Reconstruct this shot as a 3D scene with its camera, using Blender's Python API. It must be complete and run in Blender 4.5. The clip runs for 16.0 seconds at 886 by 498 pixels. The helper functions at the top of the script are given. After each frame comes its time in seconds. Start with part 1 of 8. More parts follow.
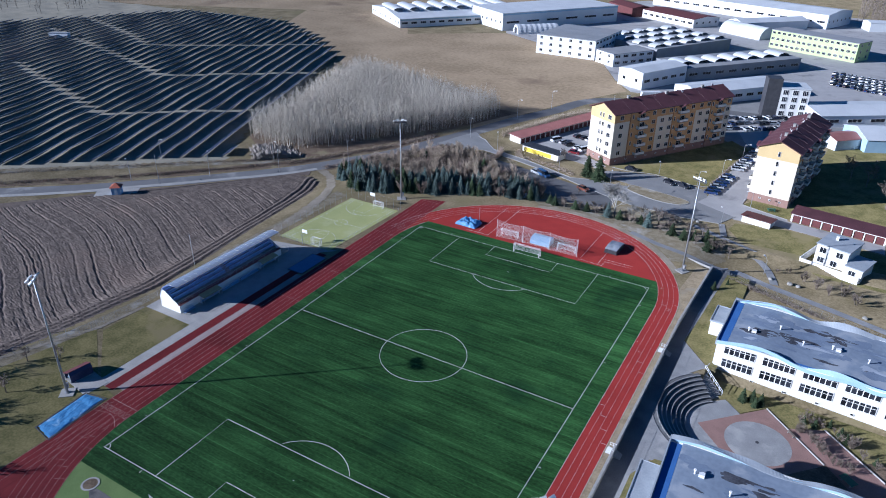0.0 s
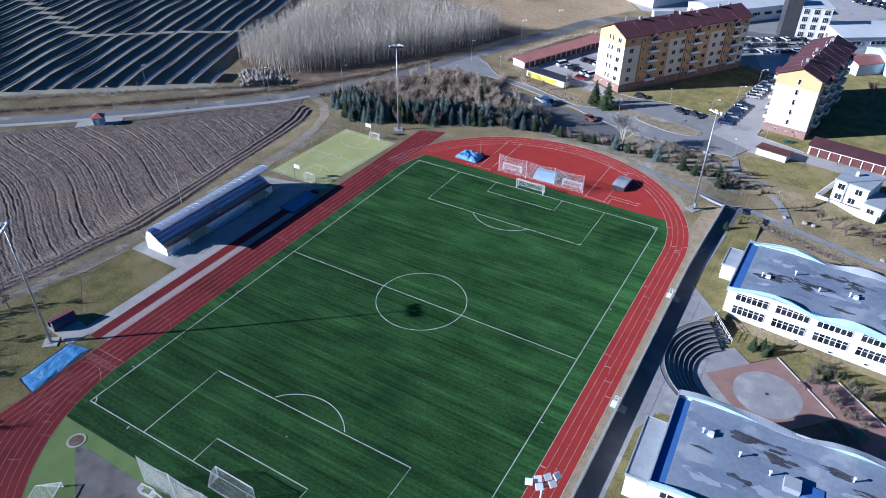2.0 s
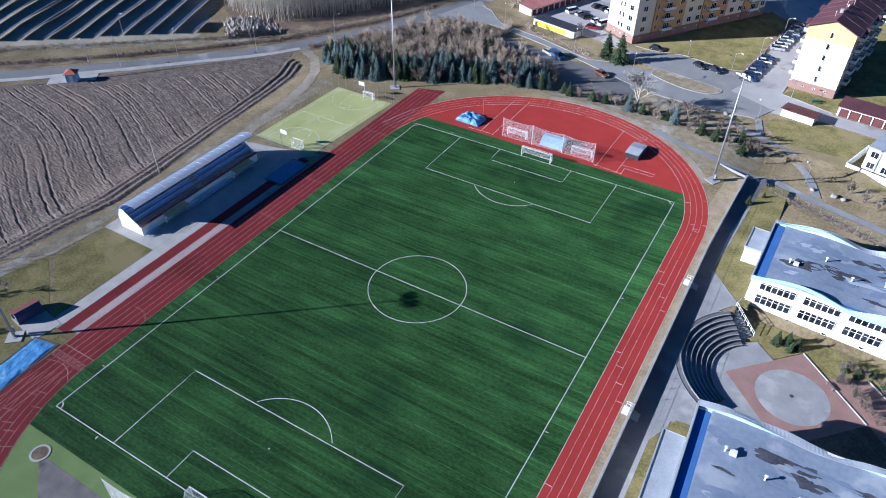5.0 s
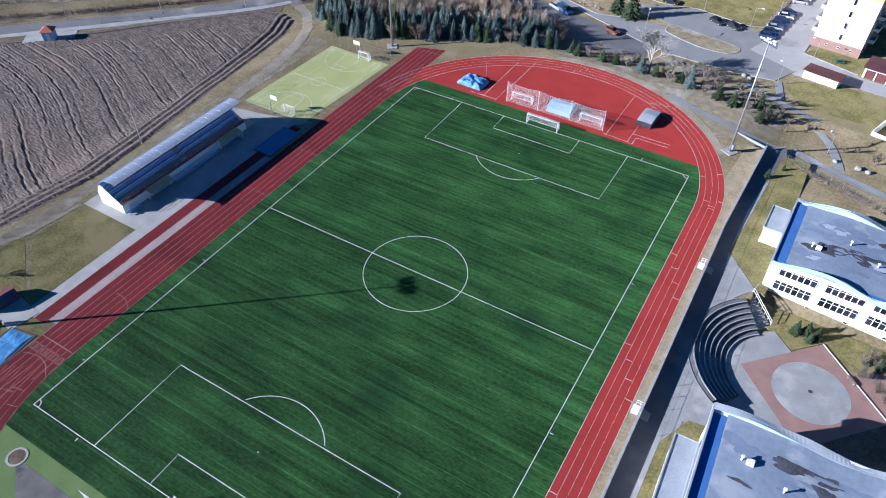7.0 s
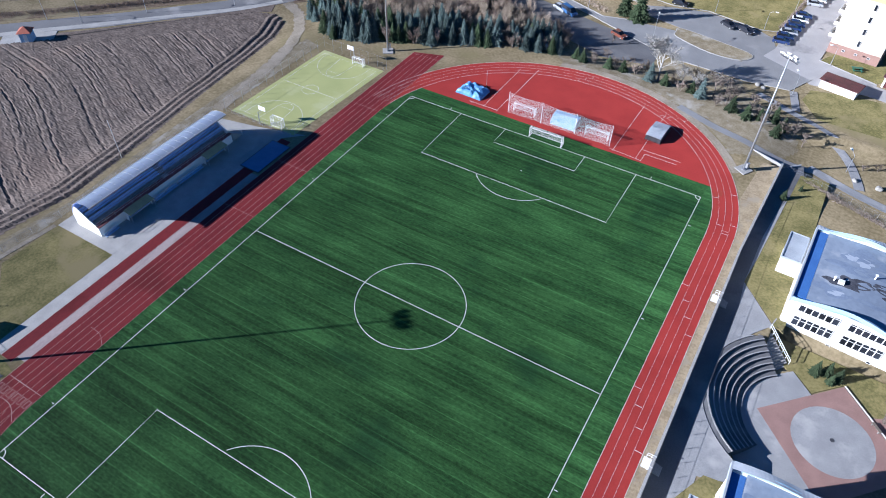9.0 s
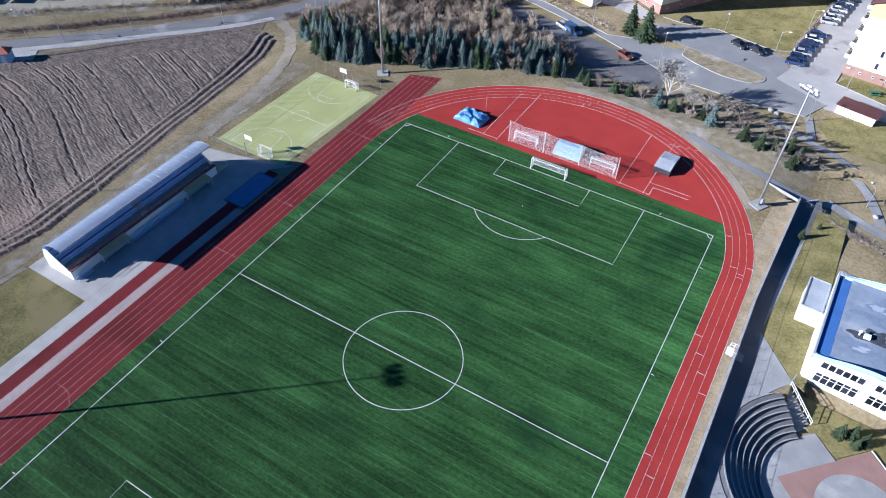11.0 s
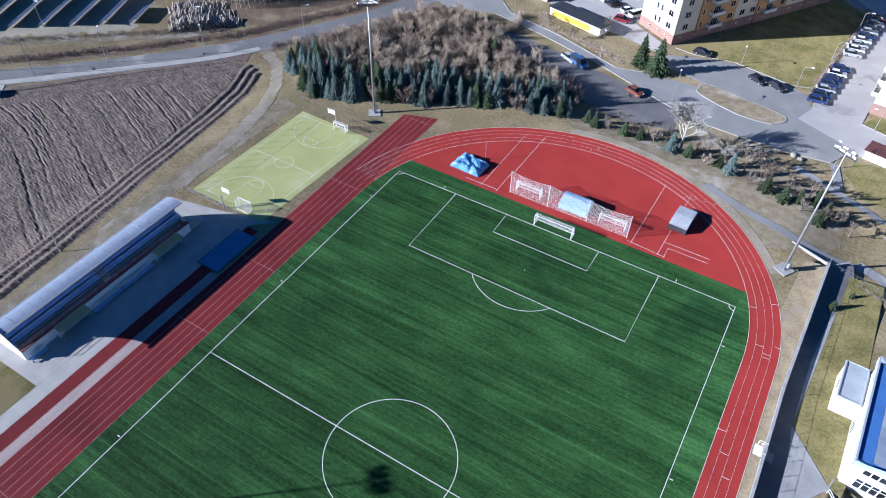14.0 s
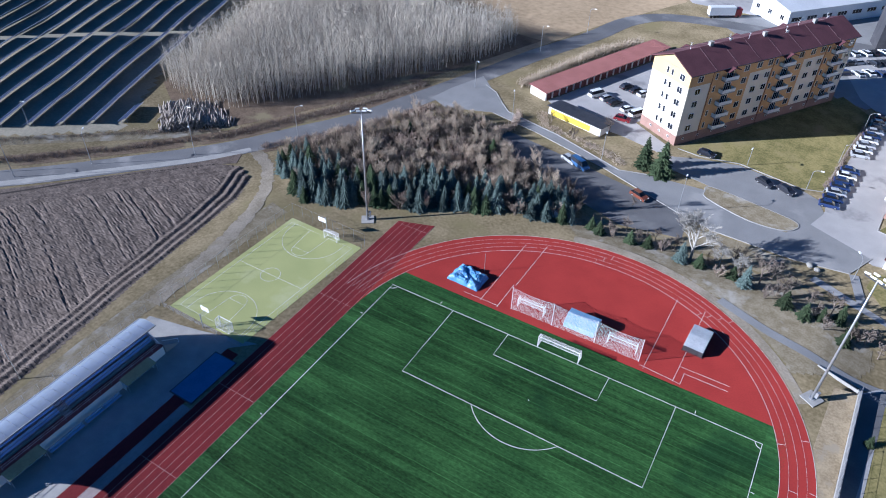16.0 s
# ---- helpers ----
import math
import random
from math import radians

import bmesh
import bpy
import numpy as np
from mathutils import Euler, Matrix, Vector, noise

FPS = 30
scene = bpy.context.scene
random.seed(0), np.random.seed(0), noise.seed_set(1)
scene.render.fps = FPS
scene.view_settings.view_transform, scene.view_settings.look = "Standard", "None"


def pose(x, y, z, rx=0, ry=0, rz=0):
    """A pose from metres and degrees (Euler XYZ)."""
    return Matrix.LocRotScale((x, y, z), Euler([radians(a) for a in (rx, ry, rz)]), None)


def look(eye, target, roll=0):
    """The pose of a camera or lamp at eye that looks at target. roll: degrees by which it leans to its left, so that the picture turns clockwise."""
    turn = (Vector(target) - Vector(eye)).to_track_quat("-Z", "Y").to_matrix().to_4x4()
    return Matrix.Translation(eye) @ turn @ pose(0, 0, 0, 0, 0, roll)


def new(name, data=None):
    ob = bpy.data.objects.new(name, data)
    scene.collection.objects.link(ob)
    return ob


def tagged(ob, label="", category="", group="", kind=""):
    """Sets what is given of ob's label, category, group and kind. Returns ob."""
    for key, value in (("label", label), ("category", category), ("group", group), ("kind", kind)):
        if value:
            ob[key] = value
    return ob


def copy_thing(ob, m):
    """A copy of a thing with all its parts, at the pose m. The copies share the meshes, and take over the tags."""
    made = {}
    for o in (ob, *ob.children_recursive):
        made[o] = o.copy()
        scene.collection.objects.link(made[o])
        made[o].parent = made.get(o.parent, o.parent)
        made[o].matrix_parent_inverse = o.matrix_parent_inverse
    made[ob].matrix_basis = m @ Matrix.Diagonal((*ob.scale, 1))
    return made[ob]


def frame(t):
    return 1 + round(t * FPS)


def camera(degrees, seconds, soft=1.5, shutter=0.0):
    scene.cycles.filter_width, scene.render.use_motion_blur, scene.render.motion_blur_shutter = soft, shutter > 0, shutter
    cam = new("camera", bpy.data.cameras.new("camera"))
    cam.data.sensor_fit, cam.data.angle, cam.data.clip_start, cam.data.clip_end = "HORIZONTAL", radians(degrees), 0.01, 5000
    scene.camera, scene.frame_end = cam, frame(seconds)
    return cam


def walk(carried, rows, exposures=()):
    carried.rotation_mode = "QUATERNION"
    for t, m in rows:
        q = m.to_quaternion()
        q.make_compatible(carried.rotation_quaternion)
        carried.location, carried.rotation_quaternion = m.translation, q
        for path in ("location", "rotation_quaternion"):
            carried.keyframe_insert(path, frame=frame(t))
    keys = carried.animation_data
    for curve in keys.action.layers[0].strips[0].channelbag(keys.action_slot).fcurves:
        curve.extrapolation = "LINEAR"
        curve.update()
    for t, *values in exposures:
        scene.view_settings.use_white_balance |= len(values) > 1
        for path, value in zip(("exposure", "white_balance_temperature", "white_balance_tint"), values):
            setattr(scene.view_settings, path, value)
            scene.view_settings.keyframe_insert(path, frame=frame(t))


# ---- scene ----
cam = camera(65.7, 16.0, soft=1.0)
PATH = [
    (0, (61.91, -151.78, 86.451), (61.025, -150.245, 85.523), 0.8),
    (0.5, (60.835, -149.848, 86.451), (59.964, -148.336, 85.473), 0.9),
    (1, (59.766, -147.874, 86.446), (58.91, -146.388, 85.416), 0.8),
    (1.5, (58.707, -145.848, 86.436), (57.867, -144.389, 85.356), 0.8),
    (2, (57.644, -143.782, 86.422), (56.82, -142.35, 85.295), 0.8),
    (2.5, (56.564, -141.665, 86.413), (55.756, -140.264, 85.237), 0.7),
    (3, (55.476, -139.525, 86.411), (54.684, -138.153, 85.191), 0.7),
    (3.5, (54.382, -137.33, 86.408), (53.595, -135.967, 85.173), 0.8),
    (6, (48.826, -126.338, 86.381), (48.068, -125.041, 85.06), 0.6),
    (6.5, (47.591, -124.093, 86.374), (46.848, -122.824, 85.018), 0.6),
    (7, (46.255, -121.835, 86.365), (45.53, -120.592, 84.976), 0.7),
    (7.5, (44.863, -119.574, 86.353), (44.153, -118.351, 84.94), 0.8),
    (8, (43.477, -117.293, 86.343), (42.77, -116.072, 84.926), 1.0),
    (8.5, (42.126, -114.957, 86.332), (41.422, -113.735, 84.914), 1.1),
    (9, (40.842, -112.56, 86.318), (40.138, -111.339, 84.899), 1.2),
    (11.5, (34.74, -100.307, 86.13), (34.034, -99.088, 84.71), 1.3),
    (12, (33.532, -97.84, 86.117), (32.825, -96.622, 84.697), 1.4),
    (12.5, (32.318, -95.372, 86.109), (31.61, -94.154, 84.689), 1.3),
    (13, (31.066, -92.927, 86.107), (30.357, -91.709, 84.687), 1.2),
    (13.5, (29.747, -90.484, 86.108), (29.038, -89.265, 84.689), 1.2),
    (14, (28.351, -88.022, 86.114), (27.644, -86.804, 84.695), 1.4),
    (14.5, (26.877, -85.499, 86.12), (26.165, -84.271, 84.71), 1.5),
    (15, (25.343, -82.891, 86.112), (24.611, -81.627, 84.745), 1.5),
    (15.5, (23.786, -80.252, 86.104), (23.029, -78.943, 84.796), 1.5),
    (16, (22.233, -77.625, 86.103), (21.457, -76.282, 84.841), 1.5),
]
walk(cam, [(t, look(eye, target, roll)) for t, eye, target, roll in PATH], exposures=[(0, 0.63, 5300, 12), (1.5, 0.79, 5320, 12), (3.5, 0.97, 5380, 12), (7, 1.15, 5550, 12), (9, 1.19, 5570, 12), (12.5, 1.23, 5570, 12), (14.5, 1.20, 5480, 12), (16, 1.05, 5400, 12)])

# ---- light ----
SUN_EL, SUN_AZ = 20.4, 230.9          # degrees; azimuth clockwise from +y
world = bpy.data.worlds.new("sky")
scene.world = world
world.use_nodes = True
sky = world.node_tree.nodes.new("ShaderNodeTexSky")
sky.sky_type, sky.sun_disc = "NISHITA", False
sky.sun_elevation, sky.sun_rotation = radians(SUN_EL), radians(SUN_AZ)
sky.altitude, sky.air_density, sky.dust_density = 600, 1.0, 0.0
sky.ozone_density = 4.0
bg = world.node_tree.nodes["Background"]
bg.inputs["Strength"].default_value = 0.040
tone = world.node_tree.nodes.new("ShaderNodeHueSaturation")
tone.inputs["Hue"].default_value, tone.inputs["Saturation"].default_value = 0.505, 1.25
world.node_tree.links.new(sky.outputs[0], tone.inputs["Color"])
world.node_tree.links.new(tone.outputs[0], bg.inputs[0])
sun = new("sun", bpy.data.lights.new("sun", "SUN"))
sun.data.energy, sun.data.angle, sun.data.color = 5.0, radians(0.5), (1.0, 0.955, 0.92)
to_sun = Vector((math.sin(radians(SUN_AZ)) * math.cos(radians(SUN_EL)), math.cos(radians(SUN_AZ)) * math.cos(radians(SUN_EL)), math.sin(radians(SUN_EL))))
sun.matrix_world = look(to_sun * 300, (0, 0, 0))

# ---- materials ----


def material(name, colour, other=None, scale=0.5, fine=6.0, rough=0.8, metal=0.0, bump=0.0, stretch=(1, 1, 1), contrast=0.5, spread=0.0, spec=0.4, patch=None, patch_scale=0.05, patch_at=0.55, space="Object", turn=0.0, matt=0.0):
    """colour and other are mixed by two scales of noise; patch is a third colour in large stains; spread varies whole objects."""
    m = bpy.data.materials.new(name)
    m.use_nodes = True
    n, l = m.node_tree.nodes, m.node_tree.links
    b = n["Principled BSDF"]
    other = other or tuple(c * 0.72 for c in colour)
    co = n.new("ShaderNodeTexCoord")
    mp = n.new("ShaderNodeMapping")
    mp.inputs["Scale"].default_value = stretch
    mp.inputs["Rotation"].default_value[2] = turn
    l.new(co.outputs[space], mp.inputs["Vector"])
    big, small = n.new("ShaderNodeTexNoise"), n.new("ShaderNodeTexNoise")
    for t, s, d in ((big, scale, 5), (small, fine, 3)):
        t.inputs["Scale"].default_value, t.inputs["Detail"].default_value = s, d
        l.new(mp.outputs[0], t.inputs["Vector"])
    mix = n.new("ShaderNodeMath")
    mix.operation = "MULTIPLY_ADD"
    mix.inputs[1].default_value = 0.45
    half = n.new("ShaderNodeMath")
    half.operation, half.inputs[1].default_value = "MULTIPLY", 0.55
    l.new(big.outputs["Fac"], half.inputs[0])
    l.new(small.outputs["Fac"], mix.inputs[0])
    l.new(half.outputs[0], mix.inputs[2])
    ramp = n.new("ShaderNodeValToRGB")
    w = 0.5 * (1 - contrast)
    ramp.color_ramp.elements[0].position, ramp.color_ramp.elements[1].position = 0.5 - 0.02 - w * 0.36, 0.5 + 0.02 + w * 0.36
    ramp.color_ramp.elements[0].color, ramp.color_ramp.elements[1].color = (*other, 1), (*colour, 1)
    l.new(mix.outputs[0], ramp.inputs[0])
    last = ramp.outputs[0]
    if patch:
        pn = n.new("ShaderNodeTexNoise")
        pn.inputs["Scale"].default_value, pn.inputs["Detail"].default_value = patch_scale, 6
        pn.inputs["Roughness"].default_value = 0.6
        l.new(co.outputs[space], pn.inputs["Vector"])
        pr = n.new("ShaderNodeValToRGB")
        pr.color_ramp.elements[0].position, pr.color_ramp.elements[1].position = patch_at, patch_at + 0.1
        l.new(pn.outputs["Fac"], pr.inputs[0])
        pm = n.new("ShaderNodeMix")
        pm.data_type = "RGBA"
        l.new(pr.outputs[0], pm.inputs["Factor"])
        l.new(last, pm.inputs["A"])
        pm.inputs["B"].default_value = (*patch, 1)
        last = pm.outputs["Result"]
    if spread:
        info, hsv, ma = n.new("ShaderNodeObjectInfo"), n.new("ShaderNodeHueSaturation"), n.new("ShaderNodeMapRange")
        ma.inputs["To Min"].default_value, ma.inputs["To Max"].default_value = 1 - spread, 1 + spread
        l.new(info.outputs["Random"], ma.inputs["Value"])
        l.new(ma.outputs[0], hsv.inputs["Value"])
        l.new(last, hsv.inputs["Color"])
        last = hsv.outputs[0]
    l.new(last, b.inputs["Base Color"])
    b.inputs["Roughness"].default_value, b.inputs["Metallic"].default_value = rough, metal
    b.inputs["Specular IOR Level"].default_value = spec
    b.inputs["Diffuse Roughness"].default_value = matt
    if bump:
        bp = n.new("ShaderNodeBump")
        bp.inputs["Strength"].default_value, bp.inputs["Distance"].default_value = 0.6, bump
        l.new(mix.outputs[0], bp.inputs["Height"])
        l.new(bp.outputs[0], b.inputs["Normal"])
    return m


def turf_material():
    """Artificial turf: rolls laid across the pitch with faint seams, streaks along them, worn patches and a fine grain."""
    m = material("artificial_turf", (0.030, 0.092, 0.0225), (0.0115, 0.040, 0.0105), 0.22, 3.2, 0.8, bump=0.03, stretch=(0.45, 1.0, 1.0), contrast=0.35, patch=(0.012, 0.043, 0.013), patch_scale=0.05, patch_at=0.56, spec=0.08, matt=0.7)
    n, l = m.node_tree.nodes, m.node_tree.links
    b = n["Principled BSDF"]
    src = b.inputs["Base Color"].links[0].from_socket
    co, sep = n.new("ShaderNodeTexCoord"), n.new("ShaderNodeSeparateXYZ")
    l.new(co.outputs["Object"], sep.inputs[0])

    def calc(op, a, v=None, c=None):
        q = n.new("ShaderNodeMath")
        q.operation = op
        for i, e in enumerate((a, v, c)):
            if e is None:
                continue
            if isinstance(e, (int, float)):
                q.inputs[i].default_value = e
            else:
                l.new(e, q.inputs[i])
        return q.outputs[0]
    roll = calc("DIVIDE", sep.outputs["Y"], 3.72)
    fr = calc("FRACT", roll)
    seam = calc("LESS_THAN", fr, 0.035)
    wn = n.new("ShaderNodeTexWhiteNoise")
    wn.noise_dimensions = "1D"
    l.new(calc("FLOOR", roll), wn.inputs["W"])
    streak = n.new("ShaderNodeTexNoise")
    streak.inputs["Scale"].default_value, streak.inputs["Detail"].default_value = 1.0, 4
    mp = n.new("ShaderNodeMapping")
    mp.inputs["Scale"].default_value = (0.05, 0.9, 1)
    l.new(co.outputs["Object"], mp.inputs["Vector"])
    l.new(mp.outputs[0], streak.inputs["Vector"])
    brk = n.new("ShaderNodeTexNoise")
    brk.inputs["Scale"].default_value = 0.35
    l.new(co.outputs["Object"], brk.inputs["Vector"])
    seam = calc("MULTIPLY", seam, calc("MULTIPLY", brk.outputs["Fac"], 0.75))
    v = calc("ADD", calc("MULTIPLY_ADD", wn.outputs["Value"], 0.22, 0.42), calc("MULTIPLY_ADD", streak.outputs["Fac"], 2.0, -0.52))
    grain = n.new("ShaderNodeTexNoise")
    grain.inputs["Scale"].default_value, grain.inputs["Detail"].default_value, grain.inputs["Roughness"].default_value = 1.9, 8, 0.82
    l.new(co.outputs["Object"], grain.inputs["Vector"])
    v = calc("ADD", v, calc("MULTIPLY_ADD", grain.outputs["Fac"], 1.7, -0.85))
    fine_seam = calc("MULTIPLY", calc("LESS_THAN", calc("FRACT", calc("DIVIDE", sep.outputs["Y"], 0.93)), 0.2), calc("MULTIPLY", brk.outputs["Fac"], 0.42))
    v = calc("MAXIMUM", calc("ADD", calc("ADD", v, seam), fine_seam), 0.25)
    margin = calc("GREATER_THAN", calc("ABSOLUTE", sep.outputs["X"]), 33.35)
    v = calc("MULTIPLY", v, calc("MULTIPLY_ADD", margin, 0.25, 1.25))
    hsv = n.new("ShaderNodeHueSaturation")
    hsv.inputs["Saturation"].default_value = 0.93
    l.new(v, hsv.inputs["Value"])
    l.new(src, hsv.inputs["Color"])
    l.new(hsv.outputs[0], b.inputs["Base Color"])
    return m


M = {}
M["dry_grass"] = material("dry_grass", (0.29, 0.235, 0.145), (0.155, 0.125, 0.07), 0.12, 1.6, 0.95, bump=0.12, patch=(0.20, 0.17, 0.09), patch_scale=0.035, spec=0.1, matt=0.5)
M["olive_grass"] = material("olive_grass", (0.235, 0.20, 0.088), (0.115, 0.108, 0.042), 0.25, 2.2, 0.95, bump=0.08, patch=(0.225, 0.188, 0.095), patch_scale=0.09, spec=0.1, matt=0.5)
M["meadow"] = material("meadow", (0.40, 0.305, 0.20), (0.27, 0.205, 0.13), 0.03, 0.5, 0.95, bump=0.15, patch=(0.22, 0.16, 0.11), patch_scale=0.02, patch_at=0.58, spec=0.1, matt=0.5)
M["litter"] = material("brown_leaf_litter", (0.215, 0.16, 0.115), (0.12, 0.088, 0.062), 0.3, 2.4, 0.95, bump=0.12, patch=(0.25, 0.21, 0.13), patch_scale=0.12, spec=0.1, matt=0.5)
M["dirt"] = material("pale_dirt", (0.33, 0.29, 0.235), (0.21, 0.18, 0.135), 0.25, 2.5, 0.95, bump=0.05, patch=(0.26, 0.22, 0.15), patch_scale=0.12, spec=0.1, matt=0.5)
M["verge"] = material("verge", (0.27, 0.235, 0.17), (0.17, 0.14, 0.09), 0.5, 3.0, 0.95, bump=0.1, patch=(0.33, 0.31, 0.27), patch_scale=0.15, spec=0.1, matt=0.5)
M["tan_grass"] = material("tan_dry_grass", (0.37, 0.30, 0.20), (0.235, 0.185, 0.12), 0.45, 2.6, 0.95, bump=0.08, patch=(0.30, 0.255, 0.19), patch_scale=0.3, spec=0.1, matt=0.4)
M["soil"] = material("ploughed_soil", (0.165, 0.134, 0.116), (0.085, 0.068, 0.059), 0.5, 2.5, 0.95, bump=0.1, patch=(0.145, 0.112, 0.094), patch_scale=0.04, spec=0.15)
# soil darkened to the tone of the shaded ditch
M["shade_soil"] = material("ditch_shade_soil", (0.055, 0.046, 0.042), (0.035, 0.03, 0.028), 0.6, 3.0, 0.95, bump=0.05, spec=0.15)
M["turf"] = turf_material()
M["track"] = material("red_tartan", (0.345, 0.042, 0.036), (0.285, 0.034, 0.030), 0.2, 4.0, 0.8, bump=0.006, patch=(0.26, 0.026, 0.022), patch_scale=0.06, patch_at=0.6, spec=0.12, matt=0.5)
M["track_old"] = material("worn_red_tartan", (0.20, 0.028, 0.031), (0.14, 0.021, 0.025), 0.2, 4.0, 0.8, bump=0.006, stretch=(1, 0.25, 1), patch=(0.125, 0.018, 0.02), patch_scale=0.08, spec=0.1, matt=0.5)
M["line"] = material("white_line_paint", (0.78, 0.78, 0.76), (0.62, 0.62, 0.60), 0.8, 8, 0.7)
M["thin_line"] = material("worn_lane_paint", (0.50, 0.36, 0.33), (0.36, 0.17, 0.16), 0.8, 6, 0.7)
M["court"] = material("lime_court", (0.42, 0.43, 0.175), (0.35, 0.37, 0.145), 0.15, 5.0, 0.8, bump=0.004, patch=(0.45, 0.46, 0.23), patch_scale=0.1, matt=0.5)
M["light_green"] = material("light_green_turf", (0.175, 0.25, 0.088), (0.14, 0.205, 0.07), 0.3, 5.0, 0.85, bump=0.01, patch=(0.215, 0.28, 0.125), patch_scale=0.1, spec=0.15, matt=0.5)
M["gravel"] = material("dark_gravel", (0.15, 0.14, 0.135), (0.085, 0.08, 0.078), 0.4, 9.0, 0.95, bump=0.03, patch=(0.055, 0.055, 0.06), patch_scale=0.25, patch_at=0.58)
M["asphalt"] = material("grey_asphalt", (0.27, 0.27, 0.27), (0.21, 0.21, 0.212), 0.15, 7.0, 0.85, bump=0.008, patch=(0.31, 0.305, 0.30), patch_scale=0.09)
M["asphalt_dark"] = material("dark_asphalt", (0.15, 0.15, 0.155), (0.105, 0.105, 0.11), 0.2, 7.0, 0.85, bump=0.008, patch=(0.19, 0.19, 0.19), patch_scale=0.08)
M["asphalt_road"] = material("worn_road_asphalt", (0.165, 0.165, 0.17), (0.12, 0.12, 0.125), 0.12, 6.0, 0.85, bump=0.008, patch=(0.25, 0.245, 0.24), patch_scale=0.07)
M["concrete"] = material("pale_concrete", (0.35, 0.34, 0.325), (0.27, 0.265, 0.255), 0.4, 6.0, 0.85, bump=0.006, patch=(0.27, 0.265, 0.26), patch_scale=0.18, patch_at=0.6)
M["paving"] = material("grey_paving", (0.33, 0.33, 0.33), (0.25, 0.25, 0.255), 0.35, 7.0, 0.85, bump=0.006, patch=(0.40, 0.39, 0.38), patch_scale=0.15)
M["lot"] = material("pale_parking_paving", (0.43, 0.415, 0.41), (0.35, 0.34, 0.335), 0.2, 6.0, 0.85, bump=0.006, patch=(0.25, 0.245, 0.245), patch_scale=0.1)
M["kerb"] = material("kerb_stone", (0.40, 0.39, 0.37), (0.29, 0.285, 0.275), 0.7, 6.0, 0.85, bump=0.01)
M["pink_paving"] = material("pink_paving", (0.33, 0.20, 0.17), (0.25, 0.15, 0.13), 0.4, 8.0, 0.85, bump=0.006)
M["white_wall"] = material("white_render", (0.78, 0.77, 0.74), (0.70, 0.69, 0.67), 0.3, 5.0, 0.85, bump=0.004, spread=0.03)
M["cream"] = material("cream_render", (0.72, 0.635, 0.52), (0.65, 0.57, 0.465), 0.2, 5.0, 0.88, bump=0.004)
M["orange"] = material("orange_render", (0.60, 0.35, 0.16), (0.53, 0.30, 0.135), 0.2, 5.0, 0.88, bump=0.004)
M["yellow"] = material("pale_yellow_render", (0.62, 0.47, 0.24), (0.56, 0.42, 0.21), 0.2, 5.0, 0.88, bump=0.004)
M["plinth"] = material("pink_brown_plinth", (0.32, 0.20, 0.165), (0.26, 0.16, 0.13), 0.5, 6.0, 0.88, bump=0.006)
M["maroon_roof"] = material("maroon_metal_roof", (0.135, 0.056, 0.064), (0.10, 0.042, 0.049), 0.3, 5.0, 0.7, bump=0.006, spec=0.25)
M["roof_seam"] = material("worn_maroon_seam", (0.22, 0.14, 0.145), (0.17, 0.10, 0.105), 0.3, 5.0, 0.7)
M["red_roof"] = material("faded_red_metal_roof", (0.36, 0.155, 0.135), (0.29, 0.12, 0.105), 0.3, 4.0, 0.6, bump=0.006)
M["glass"] = material("window_glass", (0.03, 0.035, 0.045), (0.018, 0.02, 0.028), 0.4, 2.0, 0.1, spec=0.35, spread=0.6)
M["frame_white"] = material("white_frame", (0.75, 0.75, 0.74), (0.68, 0.68, 0.67), 1.0, 8.0, 0.5)
M["metal_grey"] = material("galvanised_steel", (0.48, 0.49, 0.51), (0.38, 0.39, 0.41), 0.6, 5.0, 0.45, metal=0.6)
M["metal_dark"] = material("dark_steel", (0.10, 0.10, 0.11), (0.07, 0.07, 0.08), 0.6, 5.0, 0.5, metal=0.4)
M["white_metal"] = material("white_painted_steel", (0.80, 0.81, 0.82), (0.72, 0.73, 0.74), 0.6, 5.0, 0.4)
M["hall_white"] = material("white_cladding", (0.72, 0.74, 0.76), (0.64, 0.66, 0.68), 0.1, 2.0, 0.6, spread=0.05)
M["hall_roof"] = material("grey_bitumen_roof", (0.31, 0.32, 0.34), (0.24, 0.25, 0.265), 0.1, 2.0, 0.8, patch=(0.28, 0.28, 0.29), patch_scale=0.06)
M["hall_roof_white"] = material("pale_sheet_roof", (0.62, 0.64, 0.66), (0.52, 0.54, 0.56), 0.1, 2.0, 0.6)
# the blue in this membrane's base colour stands for reflected sky
M["school_roof"] = material("sky_tinted_roof_membrane", (0.25, 0.295, 0.365), (0.195, 0.235, 0.30), 0.14, 1.2, 0.9, bump=0.003, patch=(0.33, 0.36, 0.41), patch_scale=0.16, patch_at=0.52, spec=0.06)
M["roof_edge"] = material("smooth_grey_coping", (0.36, 0.39, 0.43), (0.30, 0.33, 0.37), 0.5, 4.0, 0.8, spec=0.15)
M["school_blue"] = material("blue_fascia", (0.055, 0.16, 0.42), (0.045, 0.13, 0.36), 0.4, 4.0, 0.85)
M["pale_blue"] = material("pale_blue_fascia", (0.40, 0.56, 0.68), (0.34, 0.49, 0.61), 0.4, 4.0, 0.85, spec=0.1)
M["blue_tarp"] = material("blue_tarpaulin", (0.10, 0.27, 0.50), (0.06, 0.18, 0.38), 0.7, 3.0, 0.35, bump=0.08, patch=(0.30, 0.44, 0.60), patch_scale=0.6, patch_at=0.58, spec=0.5)
